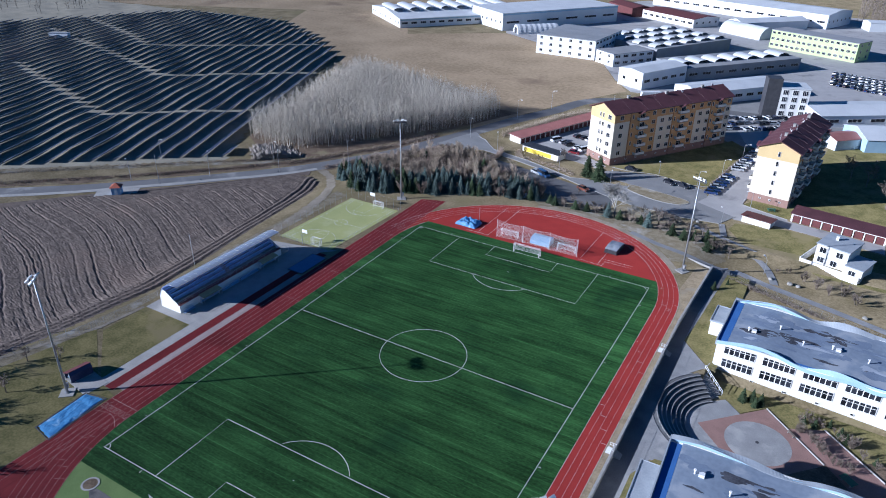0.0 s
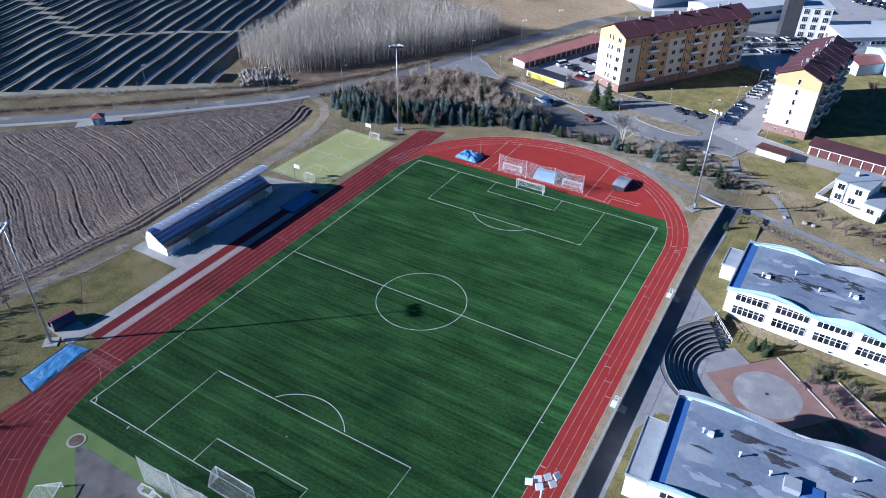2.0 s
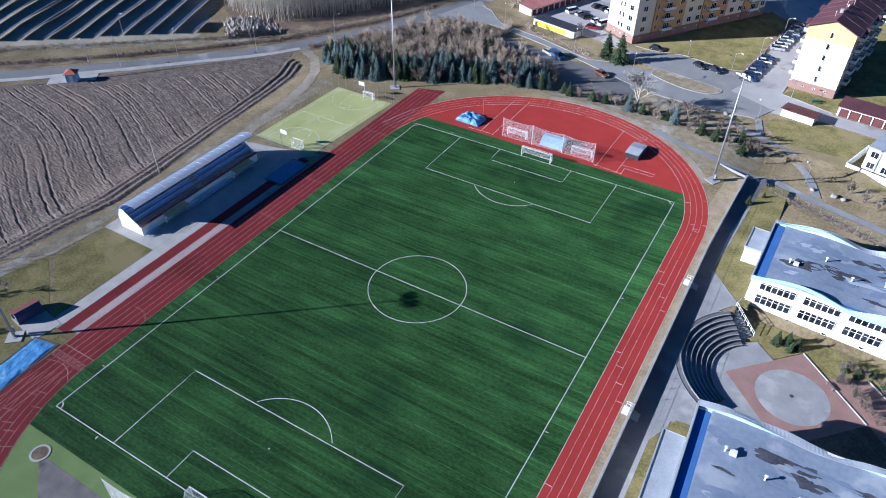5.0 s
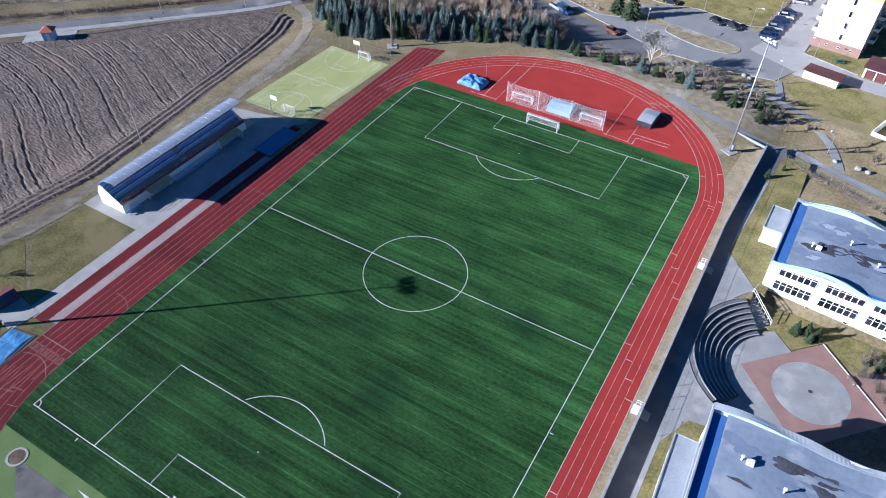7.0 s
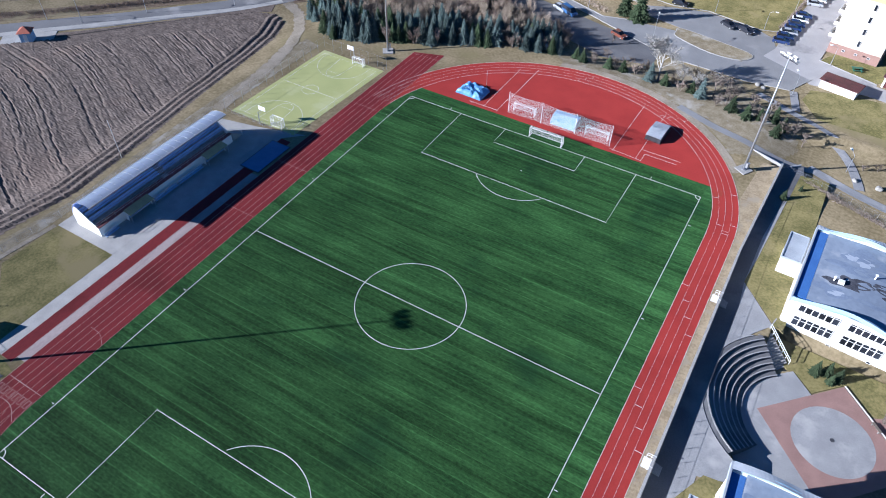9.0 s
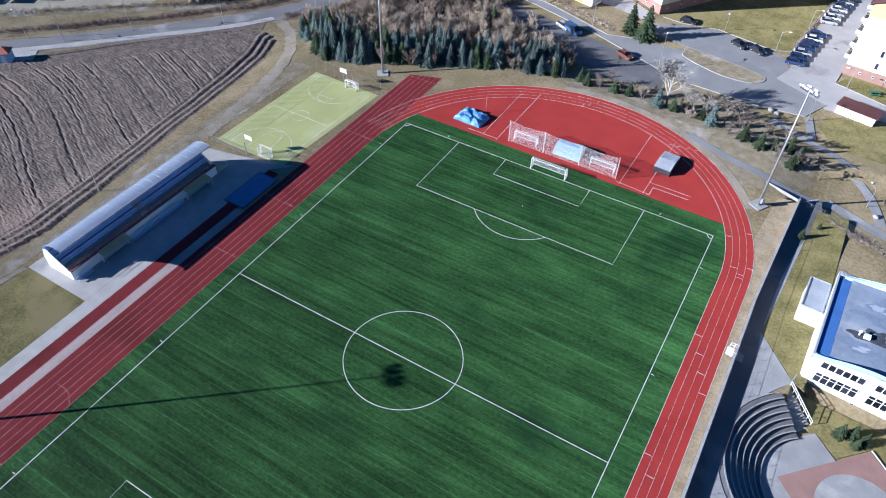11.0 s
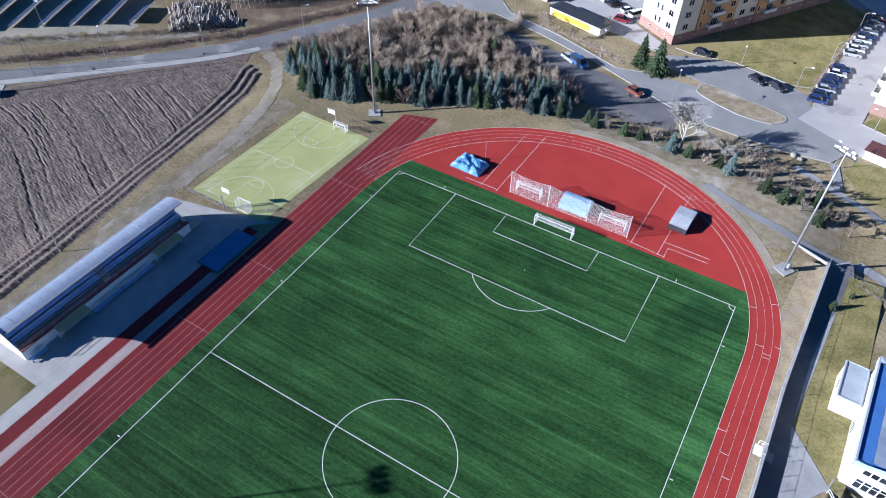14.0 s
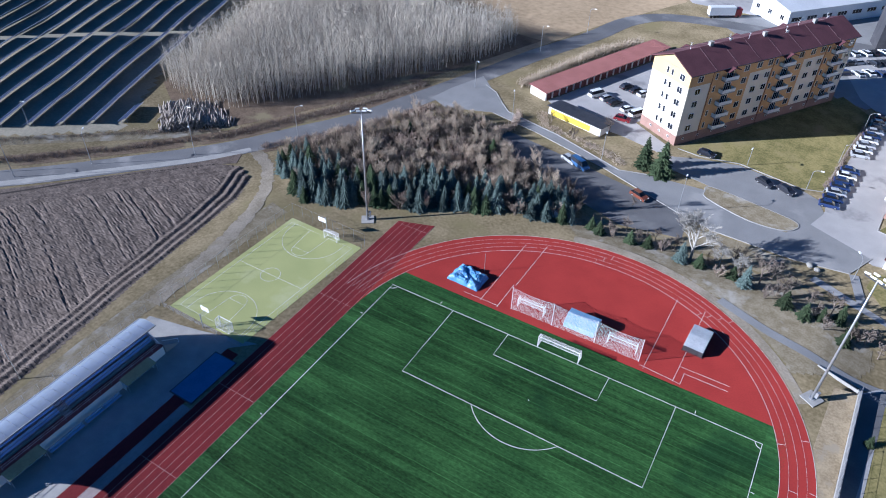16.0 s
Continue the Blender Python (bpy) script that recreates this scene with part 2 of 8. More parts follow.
M["mat_blue"] = material("blue_mat_cover", (0.085, 0.17, 0.33), (0.065, 0.14, 0.28), 0.5, 4.0, 0.5, bump=0.01)
M["seat_blue"] = material("blue_seat_plastic", (0.34, 0.46, 0.64), (0.24, 0.36, 0.54), 0.5, 4.0, 0.45)
M["canopy"] = material("polycarbonate_canopy", (0.58, 0.63, 0.65), (0.48, 0.53, 0.56), 0.35, 3.0, 0.2, metal=0.35, spec=0.7)


def let_light_through(m, share):
    """Clouded plastic: part of the light comes out diffused on the far side."""
    n, l = m.node_tree.nodes, m.node_tree.links
    out = n["Material Output"]
    tr, mx = n.new("ShaderNodeBsdfTranslucent"), n.new("ShaderNodeMixShader")
    tr.inputs["Color"].default_value = (0.55, 0.64, 0.98, 1)
    mx.inputs[0].default_value = share
    l.new(n["Principled BSDF"].outputs[0], mx.inputs[1])
    l.new(tr.outputs[0], mx.inputs[2])
    l.new(mx.outputs[0], out.inputs["Surface"])


let_light_through(M["canopy"], 0.42)
M["green_yellow"] = material("mossy_dugout_roof", (0.33, 0.33, 0.17), (0.25, 0.25, 0.13), 0.6, 4.0, 0.6)
M["brown_red"] = material("dark_red_boards", (0.15, 0.045, 0.045), (0.10, 0.035, 0.035), 0.6, 4.0, 0.7)
M["bark"] = material("grey_brown_bark", (0.24, 0.20, 0.17), (0.155, 0.128, 0.108), 1.5, 8.0, 0.95, spread=0.25, spec=0.1)
M["bark_pale"] = material("pale_willow_bark", (0.58, 0.535, 0.465), (0.42, 0.385, 0.335), 0.06, 0.6, 0.95, spec=0.1)
M["bark_birch"] = material("birch_bark", (0.381, 0.367, 0.340), (0.258, 0.245, 0.224), 1.5, 6.0, 0.9)
M["twig_red"] = material("reddish_dry_twigs", (0.40, 0.325, 0.275), (0.26, 0.21, 0.175), 0.8, 3.0, 0.95, spread=0.3, spec=0.1)
M["twig_beige"] = material("beige_larch_twigs", (0.50, 0.42, 0.335), (0.34, 0.28, 0.22), 0.8, 3.0, 0.95, spread=0.25, spec=0.1)
M["needles"] = material("blue_spruce_needles", (0.125, 0.165, 0.155), (0.05, 0.078, 0.072), 1.2, 5.0, 0.85, spread=0.4, spec=0.15)
M["needles_green"] = material("green_spruce_needles", (0.062, 0.088, 0.045), (0.03, 0.047, 0.024), 1.2, 5.0, 0.85, spread=0.35, spec=0.15)
M["panel"] = material("solar_cell_glass", (0.045, 0.062, 0.125), (0.032, 0.046, 0.10), 0.3, 2.0, 0.18, spec=0.6)
M["panel_back"] = material("dark_panel_back", (0.30, 0.34, 0.43), (0.24, 0.28, 0.36), 0.4, 3.0, 0.6)
M["panel_edge"] = material("aluminium_edge", (0.46, 0.48, 0.52), (0.38, 0.40, 0.44), 0.3, 3.0, 0.4, metal=0.5)
M["solar_ground"] = material("solar_park_grass", (0.29, 0.265, 0.205), (0.20, 0.185, 0.145), 0.12, 1.6, 0.95, bump=0.1)
M["logs"] = material("stacked_logs", (0.40, 0.355, 0.315), (0.24, 0.205, 0.175), 1.0, 4.0, 0.9)
M["net"] = material("white_net_cord", (0.78, 0.76, 0.75), (0.70, 0.69, 0.68), 2.0, 9.0, 0.8)
M["green_wall"] = material("lime_green_render", (0.50, 0.60, 0.30), (0.44, 0.53, 0.26), 0.2, 4.0, 0.85)
M["rubber"] = material("tyre_rubber", (0.02, 0.02, 0.02), (0.03, 0.03, 0.03), 2.0, 9.0, 0.85)
M["lamp_glass"] = material("floodlight_glass", (0.70, 0.74, 0.78), (0.62, 0.66, 0.70), 2.0, 6.0, 0.2, spec=0.6)
M["stone"] = material("grey_boulder", (0.36, 0.35, 0.32), (0.24, 0.23, 0.21), 1.2, 6.0, 0.9, bump=0.03)
M["bench_green"] = material("green_bench", (0.03, 0.13, 0.085), (0.025, 0.10, 0.065), 1.0, 5.0, 0.6)
M["kiosk_blue"] = material("pale_blue_boards", (0.30, 0.45, 0.62), (0.25, 0.39, 0.55), 0.8, 5.0, 0.7)
M["kiosk_roof"] = material("red_tile_roof", (0.36, 0.10, 0.06), (0.28, 0.08, 0.05), 0.8, 5.0, 0.7)
M["yellow_board"] = material("yellow_board", (0.75, 0.58, 0.06), (0.66, 0.5, 0.05), 0.8, 5.0, 0.6)
M["strip_grey"] = material("grey_runup_strip", (0.33, 0.27, 0.26), (0.25, 0.20, 0.195), 0.5, 5.0, 0.85, stretch=(1, 0.3, 1))


# ---- building blocks ----
def thing(name, label, category, at=None, group="", kind=""):
    ob = tagged(new(name), label, category, group, kind)
    ob.matrix_basis = at if at is not None else Matrix()
    return ob


def part(name, bm, mat, parent=None, label="", smooth=False):
    me = bpy.data.meshes.new(name)
    bmesh.ops.recalc_face_normals(bm, faces=bm.faces[:])
    bm.to_mesh(me)
    bm.free()
    return mesh_part(name, me, mat, parent, label, smooth)


def mesh_part(name, me, mat, parent=None, label="", smooth=False):
    if mat and not me.materials:
        me.materials.append(M[mat] if isinstance(mat, str) else mat)
    if smooth:
        me.polygons.foreach_set("use_smooth", [True] * len(me.polygons))
    ob = new(name, me)
    if parent:
        ob.parent = parent
    if label:
        tagged(ob, label)
    return ob


def box(bm, x0, x1, y0, y1, z0, z1, m=None):
    vs = [bm.verts.new(Vector(p)) for p in ((x0, y0, z0), (x1, y0, z0), (x1, y1, z0), (x0, y1, z0), (x0, y0, z1), (x1, y0, z1), (x1, y1, z1), (x0, y1, z1))]
    if m is not None:
        for v in vs:
            v.co = m @ v.co
    for f in ((3, 2, 1, 0), (4, 5, 6, 7), (0, 1, 5, 4), (1, 2, 6, 5), (2, 3, 7, 6), (3, 0, 4, 7)):
        bm.faces.new([vs[i] for i in f])
    return bm


def boxes(*rows):
    bm = bmesh.new()
    for r in rows:
        box(bm, *r)
    return bm


def tube(bm, p, q, r0, r1=None, n=6, caps=True):
    p, q = Vector(p), Vector(q)
    r1 = r0 if r1 is None else r1
    d = (q - p).normalized()
    a = d.orthogonal().normalized()
    b = d.cross(a)
    ring = []
    for c, r in ((p, r0), (q, r1)):
        ring.append([bm.verts.new(c + (a * math.cos(2 * math.pi * i / n) + b * math.sin(2 * math.pi * i / n)) * r) for i in range(n)])
    for i in range(n):
        j = (i + 1) % n
        bm.faces.new((ring[0][i], ring[0][j], ring[1][j], ring[1][i]))
    if caps and n > 2:
        bm.faces.new(ring[0][::-1])
        bm.faces.new(ring[1])
    return bm


def prism(bm, poly, z0, z1, m=None):
    lo = [bm.verts.new(Vector((x, y, z0))) for x, y in poly]
    hi = [bm.verts.new(Vector((x, y, z1))) for x, y in poly]
    if m is not None:
        for v in lo + hi:
            v.co = m @ v.co
    k = len(poly)
    bm.faces.new(hi)
    bm.faces.new(lo[::-1])
    for i in range(k):
        j = (i + 1) % k
        bm.faces.new((lo[i], lo[j], hi[j], hi[i]))
    return bm


def slab(name, poly, z, mat, label, category, thick=0.25):
    """A flat sheet of paving or grass with its own thickness, part of the setting."""
    bm = prism(bmesh.new(), poly, z - thick, z)
    bm.normal_update()
    bmesh.ops.triangulate(bm, faces=[f for f in bm.faces if len(f.verts) > 4])
    return tagged(part(name, bm, mat), label, category, "", "structure")


def ribbon(pts, w0, w1=None):
    """The outline of a strip along pts, from w0 on its left to w1 on its right."""
    w1 = w0 if w1 is None else w1
    left, right = [], []
    for i, p in enumerate(pts):
        a, b = Vector(pts[max(0, i - 1)]), Vector(pts[min(len(pts) - 1, i + 1)])
        d = (b - a).normalized()
        nrm = Vector((-d.y, d.x))
        left.append(tuple(Vector(p) + nrm * w0))
        right.append(tuple(Vector(p) - nrm * w1))
    return left + right[::-1]


def smooth_line(pts, k=6):
    out = []
    for i in range(len(pts) - 1):
        p0, p1, p2, p3 = (Vector(pts[max(0, min(len(pts) - 1, j))]) for j in (i - 1, i, i + 1, i + 2))
        for s in range(k):
            t = s / k
            out.append(tuple(0.5 * ((2 * p1) + (p2 - p0) * t + (2 * p0 - 5 * p1 + 4 * p2 - p3) * t * t + (3 * p1 - p0 - 3 * p2 + p3) * t ** 3)))
    return out + [tuple(pts[-1])]


def strip(bm, pts, w, z, closed=False, h=0.012):
    """A painted or laid strip with a small thickness along pts."""
    n = len(pts)
    rows = []
    for i in range(n):
        if closed:
            a, b = Vector(pts[i - 1]), Vector(pts[(i + 1) % n])
        else:
            a, b = Vector(pts[max(0, i - 1)]), Vector(pts[min(n - 1, i + 1)])
        d = (b - a).normalized()
        q = Vector((-d.y, d.x)) * w / 2
        p = Vector(pts[i])
        rows.append([bm.verts.new((*(p + q), z)), bm.verts.new((*(p - q), z)), bm.verts.new((*(p - q), z + h)), bm.verts.new((*(p + q), z + h))])
    last = n if closed else n - 1
    for i in range(last):
        a, b = rows[i], rows[(i + 1) % n]
        for k in range(4):
            bm.faces.new((a[k], a[(k + 1) % 4], b[(k + 1) % 4], b[k]))
    if not closed:
        bm.faces.new(rows[0])
        bm.faces.new(rows[-1][::-1])
    return bm


def arc(cx, cy, r, a0, a1, n=48):
    return [(cx + r * math.cos(radians(a0 + (a1 - a0) * i / n)), cy + r * math.sin(radians(a0 + (a1 - a0) * i / n))) for i in range(n + 1)]


def inside(x, y, poly):
    hit, j = False, len(poly) - 1
    for i in range(len(poly)):
        xi, yi = poly[i]
        xj, yj = poly[j]
        if (yi > y) != (yj > y) and x < (xj - xi) * (y - yi) / (yj - yi) + xi:
            hit = not hit
        j = i
    return hit


def inside_np(x, y, poly):
    hit = np.zeros(x.shape, bool)
    j = len(poly) - 1
    for i in range(len(poly)):
        xi, yi = poly[i]
        xj, yj = poly[j]
        if yi != yj:
            hit ^= ((yi > y) != (yj > y)) & (x < (xj - xi) * (y - yi) / (yj - yi) + xi)
        j = i
    return hit


def sstep(v, a, b):
    t = np.clip((v - a) / (b - a), 0, 1)
    return t * t * (3 - 2 * t)


AMPH = (60.0, -39.3)


def ground_z(x, y):
    """The height of the ground: the sports terrace, the lower land round it and the sunken school court."""
    x, y = np.asarray(x, float), np.asarray(y, float)
    sx = np.maximum(np.maximum(-70 - x, 0), 0)
    sy = np.maximum(np.maximum(y - 31, -140 - y), 0)
    west = -2.0 * sstep(np.hypot(sx, sy), 0, 13)
    east = -0.5 - 1.5 * sstep(y, 3, 36)
    r = np.hypot(x - AMPH[0], y - AMPH[1])
    w = np.maximum(np.clip((15.2 - r) / 6.0, 0, 1), sstep(x, 52.3, 52.5))
    w = w * sstep(-y, 22.0, 24.0) * sstep(y, -84, -80)
    east = east - 2.6 * w
    z = np.where((x > 43.4) & (y < 36), east, west)
    t = sstep(x, 36.0, 50.0)                        # an even bank north of the retaining wall
    z = np.where((y > 19.5) & (y < 36) & (x > 36), west * (1 - t) + east * t, z)
    return z - 0.03


def drape(name, poly, lift, mat, label, category, step=0.6):
    """A sheet that follows the ground inside an outline."""
    px, py = [q[0] for q in poly], [q[1] for q in poly]
    xs, ys = np.arange(min(px), max(px) + step, step), np.arange(min(py), max(py) + step, step)
    X, Y = np.meshgrid(xs, ys)
    keep = inside_np(X, Y, poly)
    k = len(xs)
    i = np.arange(len(ys) - 1)[:, None] * k + np.arange(k - 1)[None]
    i = i[keep[:-1, :-1] & keep[1:, :-1] & keep[:-1, 1:] & keep[1:, 1:]]
    quads = np.stack([i, i + 1, i + k + 1, i + k], 1)
    used, inv = np.unique(quads, return_inverse=True)
    P = np.stack([X, Y, ground_z(X, Y) + lift], -1).reshape(-1, 3)[used]
    me = bpy.data.meshes.new(name)
    me.from_pydata(P.tolist(), [], inv.reshape(quads.shape).tolist())
    return tagged(mesh_part(name, me, mat, smooth=True), label, category, "", "structure")


def gz(x, y):
    return float(ground_z(x, y)) + 0.03

# ---- ground and surfaces ----
def make_ground():
    xs = np.unique(np.concatenate([np.linspace(-2600, -200, 25), np.arange(-200, 130, 2.0), np.linspace(130, 2200, 22), [43.38, 43.42, 52.3, 52.5]]))
    ys = np.unique(np.concatenate([np.linspace(-1500, -160, 16), np.arange(-160, 60, 2.0), np.linspace(60, 3000, 40)]))
    X, Y = np.meshgrid(xs, ys)
    Z = ground_z(X, Y)
    k = len(xs)
    verts = np.stack([X, Y, Z], -1).reshape(-1, 3).tolist()
    i = (np.arange(len(ys) - 1)[:, None] * k + np.arange(k - 1)[None]).ravel()
    me = bpy.data.meshes.new("ground")
    me.from_pydata(verts, [], np.stack([i, i + 1, i + k + 1, i + k], 1).tolist())
    tagged(mesh_part("ground", me, "dry_grass", smooth=True), "dry winter grassland, beige and olive", "ground", "", "structure")


make_ground()

CX, CYF, CYN = 0.4, -10.0, -95.0      # centres of the two bends of the track
RI, RO, LANE = 36.4, 41.3, 1.22
LX = -36.0                            # inner edge of the home straight
slab("turf", [(LX, -107.8), (36.8, -107.8), (36.8, 4.2), (LX, 4.2)], 0.0, "turf", "dark green artificial turf football pitch", "pitch")


def turf_pile(count=400000):
    """The upright pile of the turf: small tufts that stand at all angles and shade one another."""
    r = np.random.default_rng(12)
    x, y = r.uniform(LX + 0.1, 36.6, count), r.uniform(-107.7, 4.1, count)
    a, w, h = r.uniform(0, 2 * math.pi, count), r.uniform(0.022, 0.05, count), r.uniform(0.025, 0.065, count)
    dx, dy = np.cos(a) * w, np.sin(a) * w
    lean = r.normal(0, 0.02, (2, count))
    P = np.stack([x - dx, y - dy, np.zeros(count), x + dx, y + dy, np.zeros(count), x + lean[0], y + lean[1], h], 1).reshape(-1)
    me = bpy.data.meshes.new("turf_pile")
    me.vertices.add(count * 3)
    me.vertices.foreach_set("co", P)
    me.loops.add(count * 3)
    me.loops.foreach_set("vertex_index", np.arange(count * 3, dtype=np.int32))
    me.polygons.add(count)
    me.polygons.foreach_set("loop_start", np.arange(0, count * 3, 3, dtype=np.int32))
    me.update(calc_edges=True)
    tagged(mesh_part("turf_pile", me, "turf"), "short upright green pile of the artificial turf", "turf pile", "", "stuff")


turf_pile()
far_in = [p for p in arc(CX, CYF, RI, 0, 180, 64) if p[1] > 4.2]
slab("sports_area_far", [(36.0, 4.2)] + [p for p in far_in if p[0] < 36.0] + [(LX + 0.6, 4.2)], 0.0, "track", "plain red tartan area behind the goal", "sports ground")


def make_track():
    right = [(CX + RO, CYN), *arc(CX, CYF, RO, 0, 180, 72)]
    inner = [(LX, CYF), *arc(CX, CYF, RI, 180, 0, 72)[1:], (36.8, CYN)]
    slab("running_track", right + [(LX, CYF + 6)] + inner[1:], 0.006, "track", "red tartan running track with four marked lanes", "running track")
    slab("home_straight", [(LX, -101), (LX, 19.5), (LX - 6 * LANE, 17.0), (LX - 6 * LANE, -131), (LX - 3 * LANE, -131), (LX - 2.2 * LANE, -114)], 0.012, "track_old", "worn red tartan home straight with six lanes", "running track")
    near = strip(bmesh.new(), arc(CX, CYN, (RI + RO) / 2, 180, 360, 72), RO - RI, -0.24, h=0.248)
    tagged(part("track_bend_near", near, "track_old"), "worn red tartan bend of the running track", "running track", "", "structure")
    slab("track_apron", [(-43.3, -131), (-43.3, -95.2), (-36.2, -95.2), (-34.5, -108), (-27, -121), (-16, -131)], -0.004, "track_old", "worn red tartan between the bend and the straight", "running track")
    slab("runup_grey", [(-45.1, -92), (-43.36, -92), (-43.36, -40), (-45.1, -40)], 0.010, "strip_grey", "pale grey strip beside the home straight", "strip")
    slab("runup_red", [(-47.6, -93), (-45.12, -93), (-45.12, -28), (-47.6, -28)], 0.008, "track_old", "red tartan long jump run-up", "run-up")
    slab("concrete_walk", [(-50.2, -93), (-47.62, -93), (-47.62, -26), (-50.2, -26)], 0.004, "concrete", "pale concrete walkway beside the run-up", "walkway")
    slab("stand_apron", [(-64.6, -69.7), (-50.22, -69.7), (-50.22, -30.0), (-47.6, -27.8), (-44, -24.5), (-55, -27.5), (-64.6, -29.5)], 0.003, "concrete", "concrete apron round the grandstand", "apron")
    bm = bmesh.new()
    for k in range(5):
        r = RI + 0.06 + k * LANE
        pts = [(CX + r, CYN), *arc(CX, CYF, r, 0, 172, 90)]
        strip(bm, pts, 0.026 if 0 < k < 4 else 0.055, 0.014, h=0.01)
    tagged(part("lane_lines_bend", bm, "line"), "thin white lane lines on red tartan", "lane lines", "", "structure")
    bm = bmesh.new()
    for k in range(7):
        x = LX - 0.03 - k * LANE
        low = (-99, -101, -112, -114, -131, -131, -131)[k]
        strip(bm, [(x, low), (x, 19.3 - k * 0.4)], 0.04, 0.018, h=0.01)
        strip(bm, arc(CX, CYN, RI + 0.06 + k * LANE * 0.98, 184 + k * 0.7, 300, 80), 0.03, 0.022, h=0.01)
    for i, (a, k) in enumerate(((192, 1), (193, 2), (196, 0), (198, 3), (201, 2), (203, 1), (207, 0), (214, 2))):
        p = [(CX + (RI + (k + e) * LANE) * math.cos(radians(a)), CYN + (RI + (k + e) * LANE) * math.sin(radians(a))) for e in (0.05, 1.6)]
        strip(bm, p, 0.05, 0.024, h=0.01)
    for y in (16.5, -9.0, -34.0, -49.5):
        strip(bm, [(LX - 0.05, y), (LX - 6 * LANE + 0.05, y)], 0.05, 0.019, h=0.01)
    for x in (-45.15, -47.55):
        strip(bm, [(x, -93), (x, -40)], 0.05, 0.018, h=0.01)
    for k in range(6):                  # starting marks, one box a lane
        x = LX - (k + 0.5) * LANE
        for dx in (-0.3, 0.3):
            strip(bm, [(x + dx, -97.2), (x + dx, -96.0)], 0.06, 0.019, h=0.01)
        for y in (-97.2, -96.0):
            strip(bm, [(x - 0.3, y), (x + 0.3, y)], 0.06, 0.0195, h=0.01)
    strip(bm, [(LX - 0.05, -94.6), (LX - 6 * LANE, -94.6)], 0.07, 0.019, h=0.01)
    strip(bm, smooth_line([(LX, -99.5), (-38.2, -98.0), (-40.5, -97.7), (-43, -98.4)], 4), 0.06, 0.0195, h=0.01)
    strip(bm, smooth_line([(LX, -84.0), (-38.0, -82.6), (-40.4, -82.4)], 4), 0.05, 0.0195, h=0.01)
    tagged(part("lane_lines_straight", bm, "thin_line"), "thin white lane lines and start marks", "lane lines", "", "structure")
    # exchange marks on the right-hand lanes
    bm = bmesh.new()
    for i, y in enumerate((-24, -27.5, -31, -34.5, -48, -51, -54.5, -58, -77, -80.5, -8, -5)):
        k = i % 4
        strip(bm, [(CX + RI + k * LANE + 0.1, y), (CX + RI + (k + 1) * LANE - 0.05, y)], 0.06, 0.017, h=0.01)
    for i, a in enumerate((62, 60, 58, 56, 96, 94, 92, 20, 18, 6, 4)):
        k = i % 4
        p = [(CX + (RI + (k + e) * LANE) * math.cos(radians(a)), CYF + (RI + (k + e) * LANE) * math.sin(radians(a))) for e in (0.05, 0.95)]
        strip(bm, p, 0.06, 0.017, h=0.01)
    tagged(part("exchange_marks", bm, "line"), "short white exchange marks across lanes", "lane marks", "", "structure")
    # lines on the red area behind the far goal
    bm = bmesh.new()
    for a, b in (((-17.4, 5.0), (-17.3, 24)), ((-14.0, 5.0), (-14.0, 12)), ((-13.6, 12), (-13.4, 25.8)), ((13.2, 5.0), (13.4, 24.5)), ((18.2, 4.8), (18.6, 24)), ((18.2, 8.6), (26.5, 8.6)), ((19.4, 4.8), (19.4, 7.4)), ((19.4, 7.4), (26.4, 7.4)), ((-21, 5.4), (-14, 5.4)), ((12.5, 5.4), (19.4, 4.9))):
        strip(bm, [a, b], 0.06, 0.003, h=0.012)
    tagged(part("area_lines", bm, "line"), "thin white lines on the red area", "lines", "", "structure")


make_track()


def pitch_lines():
    bm = bmesh.new()
    z, w = 0.003, 0.095
    y0, y1, X = -103.6, 0.0, 33.2
    for a, b in (((-X, y0), (X, y0)), ((-X, y1), (X, y1)), ((-X, y0 - w / 2), (-X, y1 + w / 2)), ((X, y0 - w / 2), (X, y1 + w / 2)), ((-X, -52), (X, -52))):
        strip(bm, [a, b], w, z)
    for s, g in ((-1, y1), (1, y0)):
        for half, d in ((20.16, 16.5 if s < 0 else 16.1), (9.16, 5.5 if s < 0 else 5.1)):
            strip(bm, [(-half, g), (-half, g + s * d), (half, g + s * d), (half, g)], w, z + 0.001)
        spot = -11.0 if s < 0 else y0 + 11
        a = math.degrees(math.acos(5.5 / 9.15))
        mid = 270 if s < 0 else 90
        strip(bm, arc(0, spot, 9.15, mid - a, mid + a, 28), w, z + 0.002)
        strip(bm, arc(0, spot, 0.06, 0, 330, 10), 0.1, z + 0.002)
        for x, q in ((-X, 0 if s > 0 else 270), (X, 90 if s > 0 else 180)):
            strip(bm, arc(x, g, 1.0, q, q + 90, 8), 0.12, z + 0.002)
    strip(bm, arc(0, -52, 9.15, 0, 360, 72)[:-1], w, z + 0.001, closed=True)
    strip(bm, arc(0, -52, 0.06, 0, 330, 10), 0.1, z + 0.002)
    for x in (-X + 9.15 + 1, X - 9.15 - 1):
        strip(bm, [(x, 0.3), (x, 0.9)], 0.12, z)
        strip(bm, [(x, y0 - 0.3), (x, y0 - 0.9)], 0.12, z)
    for y in (-9.15, -35, -69, -94.5):
        strip(bm, [(-X - 0.7, y), (-X - 0.2, y)], 0.12, z)
        strip(bm, [(X + 0.2, y), (X + 0.7, y)], 0.12, z)
    tagged(part("pitch_lines", bm, "line"), "white football pitch markings", "pitch lines", "", "structure")


pitch_lines()

